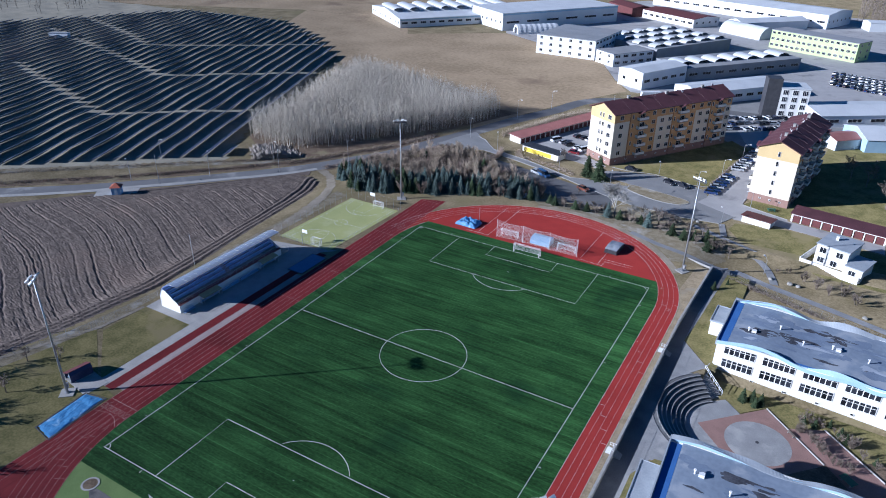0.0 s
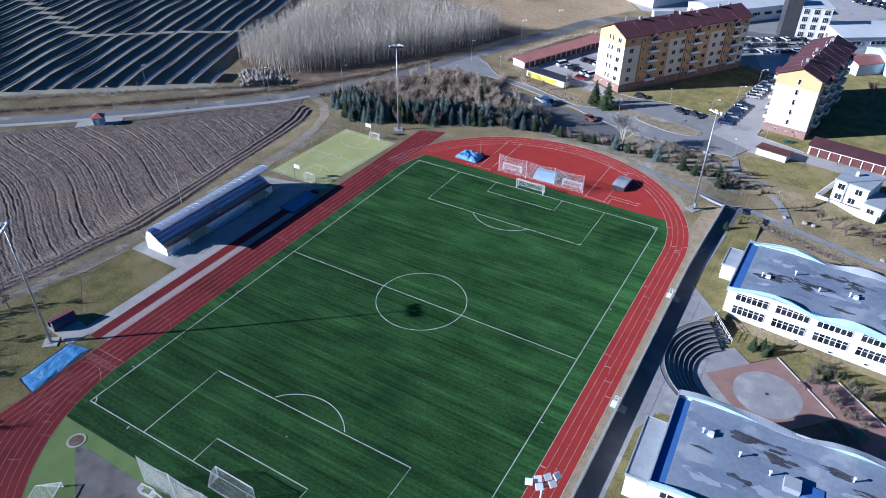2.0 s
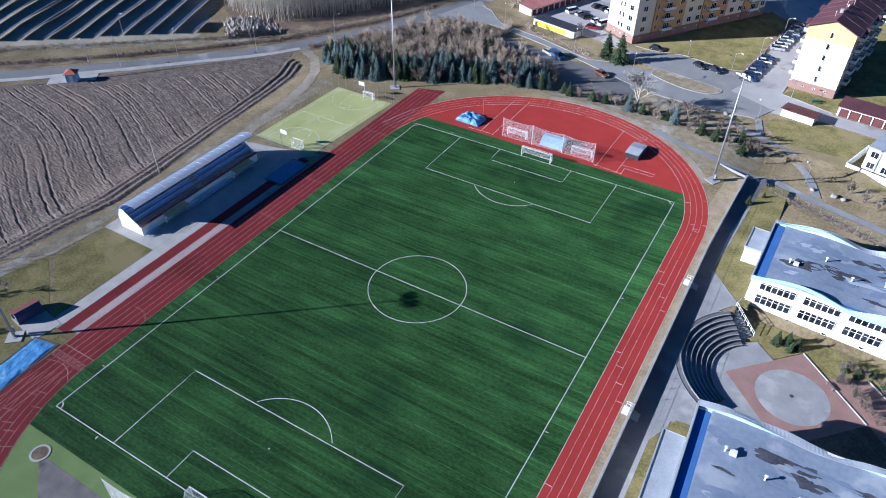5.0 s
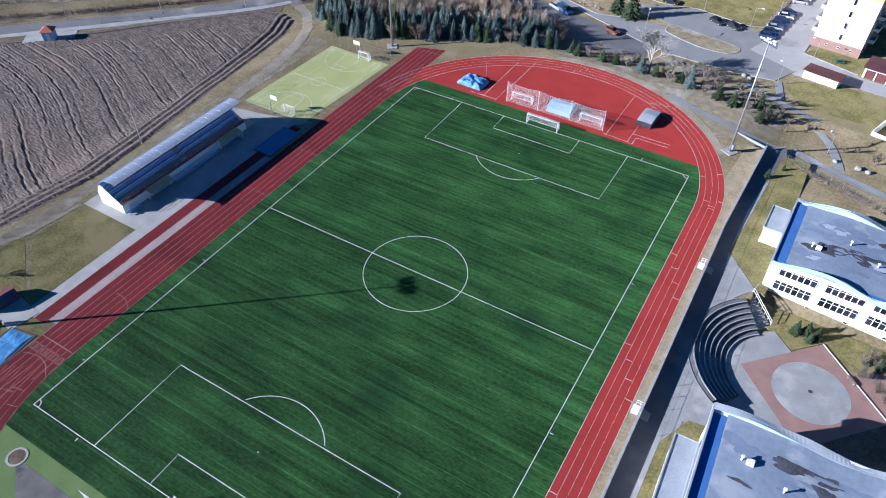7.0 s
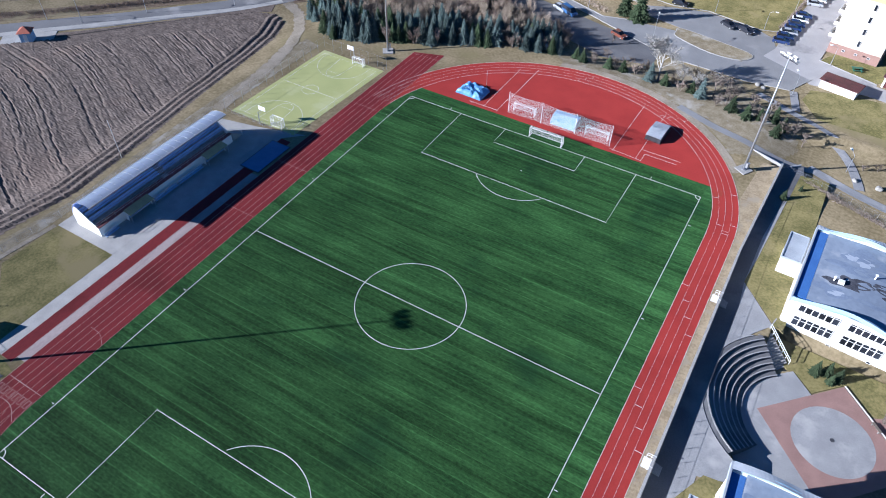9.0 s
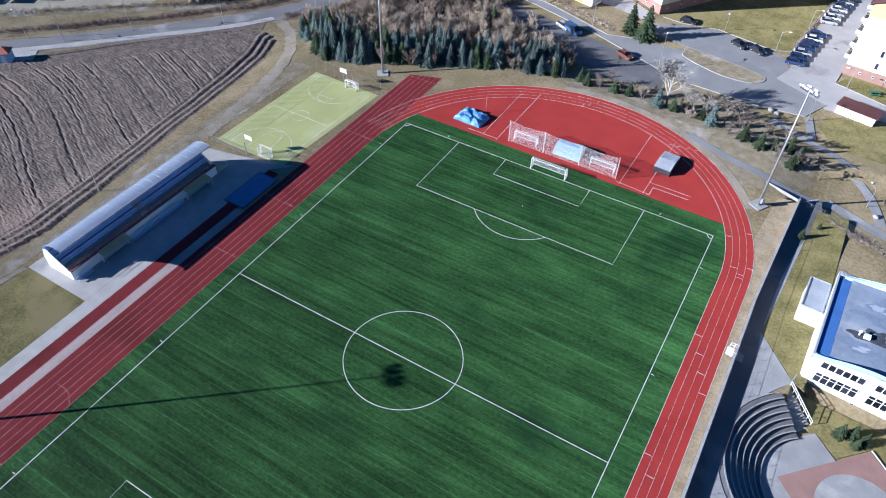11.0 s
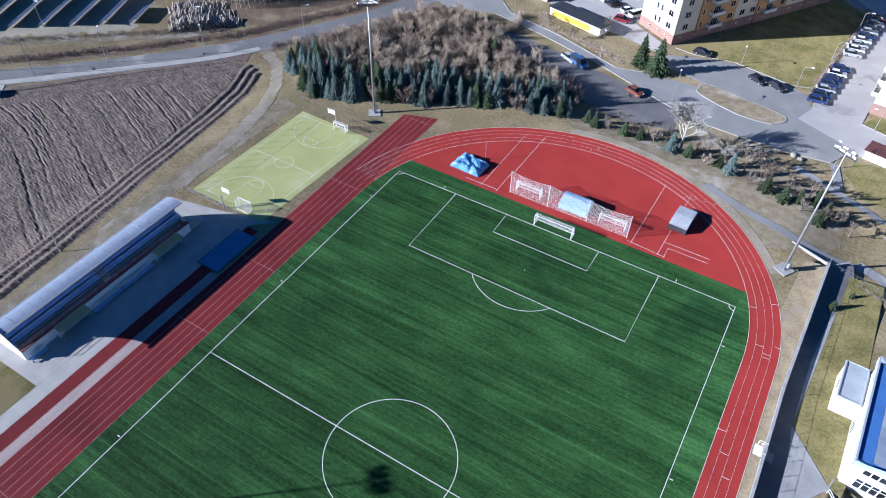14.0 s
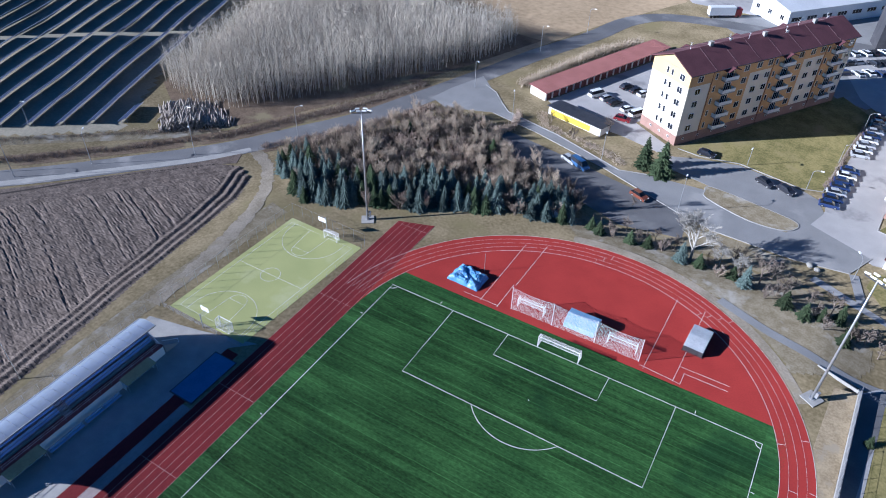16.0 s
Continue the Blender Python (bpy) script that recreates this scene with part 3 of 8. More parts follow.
# throwing area behind the near goal
near_in = [p for p in arc(CX, CYN, RI, 180, 360, 64) if p[1] < -107.8]
slab("throwing_area", near_in + [(36.0, -107.8), (-33.6, -107.8)], 0.0, "light_green", "light green throwing area inside the bend", "sports ground")
slab("throwing_sector", [(-26.9, -111.0), (-26.0, -110.2), (-12.3, -110.3), (-9.4, -112.4), (-4.5, -114.5), (1, -128), (-3.5, -128)], 0.008, "gravel", "dark grey cinder throwing sector", "sector")

# basketball court beside the straight
slab("ball_court", [(-63.6, -25.8), (-46.2, -25.8), (-44.6, 5.6), (-62.6, 6.0)], 0.006, "court", "lime green hard ball court", "ball court")


def court_lines():
    bm = bmesh.new()
    z = 0.008
    cx = -54.3
    rect = [(-62.4, -24.6), (-47.4, -24.6), (-46.1, 4.4), (-61.6, 4.8)]
    strip(bm, rect, 0.06, z, closed=True)
    strip(bm, [(-62, -10), (-46.8, -10)], 0.06, z)
    strip(bm, arc(cx, -10, 1.9, 0, 360, 28)[:-1], 0.06, z + 0.001, closed=True)
    for s, y in ((1, -24.6), (-1, 4.6)):
        strip(bm, [(cx - 2.4, y), (cx - 1.9, y + s * 5.8), (cx + 1.9, y + s * 5.8), (cx + 2.4, y)], 0.06, z + 0.001)
        strip(bm, [(cx - 6.4, y), (cx - 6.4, y + s * 1.5), *arc(cx, y + s * 1.6, 6.4, 180, 180 - s * 180, 26), (cx + 6.4, y)], 0.06, z + 0.002)
        strip(bm, arc(cx, y + s * 5.8, 1.8, 0, s * 180, 16), 0.06, z + 0.002)
    tagged(part("court_lines", bm, "line"), "white ball court markings", "court lines", "", "structure")


court_lines()

# verge strips round the stadium
slab("verge_west", [(-70.5, -100), (-66.0, -80), (-65.8, -29), (-65.0, 7), (-70, 8), (-70, -22), (-69.6, -40), (-68.0, -62), (-70.5, -85), (-78, -112)], -0.004, "verge", "pale trodden grass verge along the ploughed field", "verge")
slab("lawn_west", [(-64.6, -81), (-50.3, -92), (-50.25, -69.8), (-64.6, -69.8)], -0.006, "olive_grass", "olive winter lawn beside the grandstand", "lawn")
slab("lawn_southwest", [(-66, -81.5), (-50.3, -92.5), (-47.7, -93.1), (-43.5, -94), (-43.5, -132), (-78, -132), (-80, -112)], -0.010, "olive_grass", "patchy olive and brown lawn", "lawn")
slab("concrete_edging", ribbon([(-78.5, -110), (-66.2, -80.5), (-65.0, -70)], 0.5), 0.02, "dirt", "trodden pale edge along the field", "edging")
slab("outer_path", [*arc(CX, CYF, RO + 2.0, 30, 104, 40), *arc(CX, CYF, RO + 0.3, 104, 30, 40)], -0.002, "dirt", "narrow trodden path outside the bend", "path")
slab("track_edge_grass", [(41.8, -95), (43.1, -95), (43.1, -12), (44.4, 18), (41.0, 17.5), *arc(CX, CYF, RO + 0.1, 18, 0, 16)], -0.006, "tan_grass", "dry grass strip between track and wall", "verge")

drape("bank_litter", [*arc(CX, CYF, RO + 1.75, 38, 104, 30), (-14, 36.5), (-12, 43.4), (-4, 43.4), (8.4, 45.8), (12, 51.9), (30, 51.0), (31, 46.4), (45, 37.2), (47, 27), (44, 21.5)], 0.022, "verge", "tan dry grass under the bank shrubs", "ground")


def trail(name, pts, w, lift, mat, label, category, ragged=0.0, seed=1):
    """A path that follows the ground along pts, with an edge that may wander."""
    r = random.Random(seed)
    mid = smooth_line(pts, 14)
    V, F = [], []
    for i, p in enumerate(mid):
        d = (Vector(mid[min(i + 1, len(mid) - 1)]) - Vector(mid[max(i - 1, 0)])).normalized()
        q = Vector((-d.y, d.x))
        wl, wr = w + r.uniform(-ragged, ragged), w + r.uniform(-ragged, ragged)
        for e in (-wl, -w / 2, 0, w / 2, wr):
            c = Vector(p) + q * e
            V.append((c.x, c.y, gz(c.x, c.y) + lift))
    for i in range(len(mid) - 1):
        for k in range(4):
            a = i * 5 + k
            F.append((a, a + 1, a + 6, a + 5))
    me = bpy.data.meshes.new(name)
    me.from_pydata(V, [], F)
    return tagged(mesh_part(name, me, mat, smooth=True), label, category, "", "structure")


trail("dirt_path", [(-66.8, -27), (-68.0, -14), (-70.6, 0), (-75.2, 11), (-82.5, 20), (-90.0, 24)], 1.5, 0.015, "dirt", "pale rutted dirt path along the field", "path", 0.35, 2)

# roads and paved areas north of the ground
Z0 = -2.0
road_mid = smooth_line([(-420, -255), (-300, -150), (-164, -46.5), (-130, -16), (-113, 1.5), (-97, 20), (-86, 38), (-78, 52), (-69.5, 76), (-62.5, 97), (-56.5, 116), (-47.5, 139), (-41, 160), (-27, 172), (10, 178), (60, 182)], 5)
slab("main_road", ribbon(road_mid, 3.6), Z0 + 0.012, "asphalt_road", "grey asphalt country road with worn edges", "road")
slab("field_margin", [(-160, -57), (-131.5, -24.3), (-120, -12.6), (-109, -0.4), (-98, 12.8), (-92, 21.5), (-90, 17.5), (-93, 15.2), (-110, -2.8), (-123.5, -21.4), (-140, -37.6), (-152, -55)], Z0 + 0.03, "soil", "grey-brown earth margin between field and road", "field margin")
# lies flat; its dark colour stands for the shade inside the deep furrow
slab("ditch", ribbon(smooth_line([(-139, -35.6), (-124.2, -19.6), (-111.8, -4.6), (-93.4, 14.8)], 5), 0.3), Z0 + 0.045, "shade_soil", "flat dark strip for the shade in the roadside drainage furrow", "ditch")
slab("plantation_floor", [(-138, 38), (-122, 28), (-106, 26), (-97, 40), (-88, 56), (-79, 76), (-71, 96), (-63, 118), (-60, 126), (-72, 127), (-86, 124), (-104, 131), (-133, 144), (-168, 149), (-162, 116)], Z0 - 0.002, "litter", "brown leaf litter under the poplar plantation", "ground")
slab("belt_floor", [(-80, 29), (-73, 44), (-65, 60), (-60, 68), (-47, 68), (-45, 62), (-40, 56), (-22, 50), (-14, 46), (-13, 38), (-20, 34)], Z0 + 0.006, "litter", "brown leaf litter in the tree belt", "ground")
slab("road_mouth", [(-69, 72), (-67.5, 80), (-63.5, 92), (-59, 87.5), (-55, 83.5), (-50, 76), (-52, 73), (-63, 69)], Z0 + 0.016, "asphalt", "worn asphalt mouth of the side road", "road")
slab("road_bank_north", ribbon(smooth_line([(-300, -140), (-172, -43), (-138, -13), (-120, 5), (-101, 26), (-92, 42), (-83, 57), (-75, 79)], 5), 2.6), Z0 + 0.004, "litter", "brown weedy bank beside the road", "bank")
slab("road_bank_south", ribbon(smooth_line([(-90, 26), (-80, 40), (-72, 55), (-66, 68)], 5), 2.4), Z0 + 0.003, "litter", "brown weedy bank beside the road", "bank")
slab("road_shoulder", ribbon(smooth_line([(-300, -153.5), (-166, -52), (-133, -22), (-116, -4.5), (-99, 13.6), (-91.5, 24)], 5), 1.0), Z0 + 0.024, "concrete", "pale dusty shoulder of the road", "road shoulder")
slab("solar_track", ribbon(smooth_line([(-300, -132), (-190, -42), (-147, -7.5), (-122, 12), (-104, 26)], 4), 2.0), Z0 - 0.004, "verge", "pale gravel track along the solar park", "track")
slab("branch_road", [(-66, 76), (-60, 87), (-55.5, 84.5), (-51, 79.5), (-47.3, 76), (-31, 71.7), (-11.8, 64.2), (-5, 66), (8.1, 67), (8.6, 64), (19, 59.8), (27, 60.2), (29, 64.8), (20.8, 67.2), (8.5, 69.2), (-1, 71.5), (-4, 77), (3, 80), (12.5, 82.4), (27.4, 79), (31, 77), (33, 72), (31, 66), (43.5, 60), (40, 52.5), (30, 51.5), (12.6, 52.4), (3.4, 55.6), (-14.7, 63.2), (-36, 70.2), (-50.5, 73.6), (-63, 70)], Z0 + 0.020, "asphalt", "pale grey asphalt residential road with a junction", "road")
slab("layby", [(-46, 65.5), (-41, 66.5), (-26.9, 63.5), (-0.5, 57.0), (7.7, 53.6), (8.5, 46), (-4, 43.5), (-17, 48), (-24, 51), (-42, 57)], Z0 + 0.004, "asphalt_dark", "dark asphalt lay-by behind the trees", "lay-by")
slab("forecourt", [(31, 66), (33, 73), (32.8, 78), (34, 90), (36, 108), (40, 128), (58, 182), (20, 180), (34, 138), (38, 133), (52, 126), (44.6, 79), (44, 72.5), (57.8, 67), (57.8, 65.6), (84, 62), (84, 56), (56, 60), (44, 58)], Z0 + 0.008, "lot", "pale paved parking court between apartment blocks", "parking court")
slab("garage_court", [(-41, 88.2), (-33, 82), (-17, 80.6), (-6, 77.5), (-4.6, 81.5), (-16.2, 89.4), (14, 138), (-24, 131)], Z0 + 0.008, "lot", "paved garage court with parked cars", "parking court")
slab("east_lane", [(28, 135), (36, 132), (60, 170), (140, 190), (140, 250), (30, 215), (-20, 180)], Z0 - 0.004, "asphalt", "worn asphalt yard behind the blocks", "yard")
slab("lawn_block", [(-2.8, 82.3), (3, 81.4), (12.5, 83.2), (27, 79.8), (31.4, 81.2), (34.0, 104), (37.5, 128), (29.5, 137)], Z0 + 0.028, "olive_grass", "olive lawn beside the apartment block", "lawn")
slab("lawn_block_gable", [(46.5, 76.8), (44.0, 71.5), (57.6, 66.8), (62, 72), (60, 77.6)], Z0 + 0.028, "olive_grass", "small lawn below the gable", "lawn")
slab("lawn_east", [(57.5, 76), (110, 66), (125, 170), (64, 150)], Z0 + 0.002, "olive_grass", "shaded lawn behind the second block", "lawn")
slab("lawn_garages", [(60, 58.5), (84, 54.8), (110, 50), (110, 30), (78, 26), (62, 38), (49, 42), (43.5, 50), (44.5, 55.5), (55, 58)], Z0 + 0.028, "olive_grass", "open olive lawn with paths", "lawn")
slab("meadow", [(-66, 92), (-60, 118), (-48, 152), (-30, 190), (-42, 208), (-62, 246), (-110, 275), (-150, 300), (-205, 258), (-232, 300), (-330, 300), (-300, 240), (-205, 178), (-170, 146), (-120, 140), (-78, 122)], Z0 - 0.014, "meadow", "wide dry brown meadow", "meadow")
slab("meadow_far", [(-330, 301), (-231, 301), (-160, 345), (-170, 420), (-300, 600), (-900, 500), (-700, 200), (-460, 245)], Z0 - 0.020, "meadow", "far dry brown meadow", "meadow")
slab("industrial_yard", [(-150, 300), (-110, 276), (-62, 247), (-42, 209), (-28, 190), (60, 190), (140, 260), (160, 460), (80, 520), (-110, 520), (-180, 420), (-172, 350)], Z0 - 0.010, "lot", "grey asphalt industrial yards", "yard")


def kerb_line(pts, z, name="kerb"):
    bm = strip(bmesh.new(), pts, 0.18, z - 0.15, h=0.27)
    tagged(part(name, bm, "kerb"), "pale stone kerb", "kerb", "", "structure")


kerb_line([(-50.5, 73.4), (-36, 70.0), (-14.7, 63.0), (3.4, 55.4), (8.2, 53.4)], Z0)
kerb_line([(-60, 87.2), (-55.5, 84.8), (-51, 79.8), (-47.3, 76.2), (-31, 71.9), (-11.8, 64.4), (-5, 66.2)], Z0)
kerb_line([(-2.6, 82.1), (3, 81.3), (12.5, 83.1), (27, 79.7), (31.5, 81.1), (34.1, 104), (37.6, 128)], Z0)
kerb_line([(44.4, 79), (43.8, 71.4), (57.6, 66.6)], Z0)
kerb_line([(43.6, 60.2), (40.2, 52.6), (30, 51.3), (12.6, 52.2)], Z0)

island = smooth_line([(8.1, 66.5), (9.0, 69.0), (20.8, 67.0), (28.6, 64.7), (26.8, 60.6), (19, 60.1), (9.2, 63.8), (8.1, 66.5)], 4)[:-1]
slab("traffic_island", island, Z0 + 0.12, "verge", "grassed traffic island with kerb", "traffic island")
tagged(part("island_kerb", strip(bmesh.new(), island, 0.2, Z0 - 0.1, closed=True, h=0.24), "kerb"), "stone kerb of the traffic island", "kerb", "", "structure")

# footpaths east of the track
trail("footpath_garden", [(34.0, 47.2), (37.0, 45.8), (42.1, 43.2), (48.3, 39.6), (53.4, 34.6), (56.7, 29.5), (58.8, 23.6), (59.6, 20.4)], 1.0, 0.07, "paving", "curved grey garden footpath", "footpath")
trail("footpath_link", [(41.0, 52.6), (41.8, 49.5), (43.2, 44.2)], 0.9, 0.085, "paving", "straight grey garden footpath", "footpath")
trail("footpath_school", [(49.5, 23.0), (52.5, 21.6), (57.8, 19.1), (63.7, 17.0), (69.4, 15.1), (84, 9.6), (100, 3.4)], 1.25, 0.06, "paving", "pale footpath behind the school", "footpath")
trail("footpath_bank", [(20.0, 28.6), (28.3, 25.2), (34.8, 23.4), (40.0, 21.9), (44.8, 21.4), (50.2, 22.0)], 0.95, 0.06, "asphalt", "grey asphalt path outside the track wall", "footpath")

# terrace of the school with retaining wall
slab("school_walk", [(43.5, -112), (43.5, -14), (44.6, 18.6), (48, 22), (48.5, 18), (46.6, -10), (45.8, -17.5), (52.2, -24.9), (49.5, -28.6), *arc(AMPH[0], AMPH[1], 14.7, 132, 240, 24), (53.4, -55.6), (49.0, -57), (49.0, -112)], -0.48, "paving", "grey paved walk between wall and school", "pavement", thick=0.3)
slab("walk_asphalt", [(43.5, -112), (43.5, -14), (44.6, 18.6), (48.6, 21.4), (49.2, 18), (48.6, 12), (47.0, 5), (46.1, -4), (45.9, -17.6), (46.5, -24), (46.5, -112)], -0.476, "asphalt_dark", "dark asphalt path below the retaining wall", "pavement", thick=0.2)
slab("school_lawn", [(46.65, -10), (48.6, 18), (54, 18.5), (54, -25.6), (52.4, -24.7), (45.9, -17.4)], -0.47, "olive_grass", "olive lawn beside the school", "lawn")
slab("school_lawn_near", [(47.2, -92), (47.2, -62), (49.8, -56.4), (53, -56), (53, -92)], -0.46, "olive_grass", "olive lawn beside the second school wing", "lawn")
slab("court_paving", [(52, -47.2), (51.6, -37.2), (55.0, -32.2), (57.3, -30.1), (60.5, -33.1), (75.6, -39.8), (110, -51.2), (110, -57.2), (56, -59.2)], -2.99, "paving", "grey paved school court", "pavement")
slab("court_pink", [(54.0, -39.9), (64.7, -29), (75.6, -39.8), (65, -51.2)], -2.98, "pink_paving", "pink paved square with a round centre", "pavement")
slab("court_disc", arc(64.7, -39.8, 5.8, 0, 354, 59), -2.97, "paving", "round grey cobbled disc", "pavement")
slab("court_soil", [(75.9, -39.6), (66.2, -49.8), (70, -56.2), (110, -58.2), (110, -37.2), (84, -34.2)], -2.965, "litter", "dark brown planted beds beside the court", "planting bed")
slab("court_grass", [(57.4, -29.9), (56.5, -30.3), (52.55, -27.5), (52.55, -24.4), (110, -26.7), (110, -41.2), (76, -39.4), (64.7, -28.7), (60.6, -32.8)], -2.99, "olive_grass", "olive lawn below the school windows", "lawn")


slab("court_brown", [(69.0, -32.8), (75.0, -29.8), (85, -39.2), (96, -50.2), (84, -48.7), (75.95, -39.5)], -2.955, "pink_paving", "shaded brown paved strip below the bank", "pavement")
curb = strip(bmesh.new(), [(64.8, -28.8), (75.75, -39.7)], 0.12, -3.1, h=0.3)
tagged(part("court_curb", curb, "kerb"), "low pale stone curb beside the pink square", "curb", "", "structure")
curb = strip(bmesh.new(), [(75.1, -29.8), (85.1, -39.2)], 0.12, -3.1, h=0.4)
tagged(part("bank_curb", curb, "kerb"), "low pale stone curb along the bank", "curb", "", "structure")


def retaining_wall():
    pts = [(43.3, -112), (43.3, -12), (44.6, 18.5)]
    wall = strip(bmesh.new(), pts, 0.3, -0.9, h=1.75)
    tagged(part("wall_retaining", wall, "concrete"), "pale concrete retaining wall with coping", "retaining wall", "", "structure")
    cop = strip(bmesh.new(), pts, 0.42, 0.853, h=0.08)
    tagged(part("wall_coping", cop, "kerb"), "pale stone coping", "wall coping", "", "structure")
    pts = [(44.6, 18.7), (38.0, 21.2)]
    tagged(part("wall_north_end", strip(bmesh.new(), pts, 0.16, -1.6, h=1.75), "concrete"), "low concrete wall at the corner", "wall", "", "structure")


retaining_wall()


tagged(part("wall_stair", strip(bmesh.new(), [(51.85, -25.6), (52.45, -23.0)], 0.2, -3.2, h=2.75), "concrete"), "grey end wall above the stairs", "wall", "", "structure")


def amphitheatre():
    cx, cy = AMPH
    amp = thing("amphitheatre", "dark curved amphitheatre of seven concrete tiers", "amphitheatre", kind="structure")
    for k in range(7):
        r1, r0 = 14.6 - k * 0.91, 14.6 - (k + 1) * 0.91
        z = -0.5 - 0.36 * k
        a0, a1 = 127 - k * 0.4, 236
        poly = arc(cx, cy, r1, a0, a1, 40) + arc(cx, cy, r0 + 0.02, a1, a0, 40)
        part("tier", prism(bmesh.new(), poly, z - 1.2, z - 0.05), "asphalt_dark", amp)
        part("tier_nosing", prism(bmesh.new(), arc(cx, cy, r0 + 0.22, a0, a1, 40) + arc(cx, cy, r0 + 0.03, a1, a0, 40), z - 0.046, z + 0.02), "paving", amp)
    d, e = Vector((4.4, -3.4)).normalized(), Vector((3.4, 4.4)).normalized()
    st = Vector((51.2, -26.6))
    for k in range(15):
        p = st + d * (k * 0.387)
        z = -0.5 - 0.167 * (k + 1)
        q = [p - e * 1.3, p + e * 1.1, p + e * 1.1 + d * 0.375, p - e * 1.3 + d * 0.375]
        part("step", prism(bmesh.new(), [tuple(v) for v in q], z - 0.9, z), "concrete", amp)
    rail = bmesh.new()
    a, b = st + e * 1.25, st + d * 5.6 + e * 1.25
    for h in (0.5, 1.0):
        tube(rail, (*a, -0.5 + h), (*b, -3 + h), 0.05)
    for i in range(7):
        p = a.lerp(b, i / 6)
        z = -0.5 - 2.5 * i / 6
        tube(rail, (*p, z - 0.3), (*p, z + 1.0), 0.045)
    part("railing", rail, "white_metal", amp, "white tubular railing")


amphitheatre()


def ploughed_field():
    poly = [(-300, -190), (-152, -54.5), (-140, -37), (-123.5, -21), (-110, -2.2), (-93, 15.5), (-88, 17), (-82, 14), (-78.5, 6), (-76.5, -8), (-74.5, -22), (-71, -42), (-69, -62), (-72, -86), (-80, -114), (-92, -150), (-130, -260)]
    a = radians(-21.5)
    c, sn = math.cos(a), math.sin(a)
    us, vs = np.arange(-165, 25, 0.55), np.arange(-200, 10, 0.29)
    U, V = np.meshgrid(us, vs)
    X, Y = U * c - V * sn, U * sn + V * c
    bent = V + 2.6 * np.sin(U * 0.035 + 0.8) + 1.1 * np.sin(U * 0.09)
    rng = np.random.default_rng(4)
    bent = bent + 0.5 * np.sin(U * 0.11 + V * 0.05) + 0.35 * np.sin(V * 0.31 + 1.0)
    lane = np.clip((bent + 230) / 1.95, 0, 399).astype(int)
    deep = rng.uniform(0.25, 1.0, 400)[lane]
    broken = np.clip(0.65 + 0.6 * np.sin(U * rng.uniform(0.03, 0.13, 400)[lane] + rng.uniform(0, 6.3, 400)[lane]), 0, 1)
    deep = deep * broken
    wob = 0.22 * np.sin(U * 0.8 + 3 * np.sin(bent * 2.1)) + 0.12 * np.sin(U * 1.9 + lane)
    fur = 0.042 * np.sin((bent + wob) * 2 * math.pi / 0.93) * (0.5 + 0.5 * np.sin(U * 0.21 + lane * 1.7)) + 0.04 * np.sin(bent * 2 * math.pi / 6.4 + 1.3)
    gro = np.abs(((bent + 0.6 * wob + 230) / 1.95) % 1.0 - 0.5)
    fur = fur - 0.27 * deep * np.exp(-(gro / 0.12) ** 2) + 0.08 * deep * np.exp(-((gro - 0.25) / 0.09) ** 2)
    east = np.interp(Y, [-135, -114, -86, -62, -42, -22, -8, 6, 14], [-87, -80, -72, -69, -71, -74.5, -76.5, -78.5, -82])
    head = 1 - sstep(east - X, 6, 7.5)
    fur = fur * (1 - head) + head * (0.2 * np.sin((X - east) * 2 * math.pi / 2.1 + 0.7 * np.sin(Y * 0.13) + 0.4 * np.sin(Y * 0.41)) - 0.04)
    off = (X + 124.2) * -0.745 + (Y + 19.8) * 0.667          # from the ditch beside the road
    verge = sstep(X, -127, -123) * (1 - sstep(-off, 5.0, 6.5)) * (1 - head)
    fur = fur * (1 - verge) + verge * (0.08 * np.sin(off * 2 * math.pi / 1.7 + 0.4 * np.sin(U * 0.17)) - 0.12)
    Z = ground_z(X, Y) + 0.26 + fur + rng.normal(0, 0.028, X.shape)
    Z = np.where(np.abs(east - X) < 0.8, ground_z(X, Y) + 0.02, Z)
    keep = inside_np(X, Y, poly) & (Y > -136) & (X > -195)
    k = len(us)
    i = (np.arange(len(vs) - 1)[:, None] * k + np.arange(k - 1)[None])
    ok = keep[:-1, :-1] & keep[1:, :-1] & keep[:-1, 1:] & keep[1:, 1:]
    i = i[ok]
    quads = np.stack([i, i + 1, i + k + 1, i + k], 1)
    used, inv = np.unique(quads, return_inverse=True)
    P = np.stack([X, Y, Z], -1).reshape(-1, 3)[used]
    me = bpy.data.meshes.new("ploughed_field")
    me.from_pydata(P.tolist(), [], inv.reshape(quads.shape).tolist())
    tagged(mesh_part("ploughed_field", me, "soil"), "dark brown ploughed field with furrows", "ploughed field", "", "structure")
    slab("ploughed_field_west", [(-300, -190), (-190, -89.5), (-190, -134), (-92, -134), (-98, -260)], -1.85, "soil", "far part of the ploughed field", "ploughed field", thick=0.6)


ploughed_field()

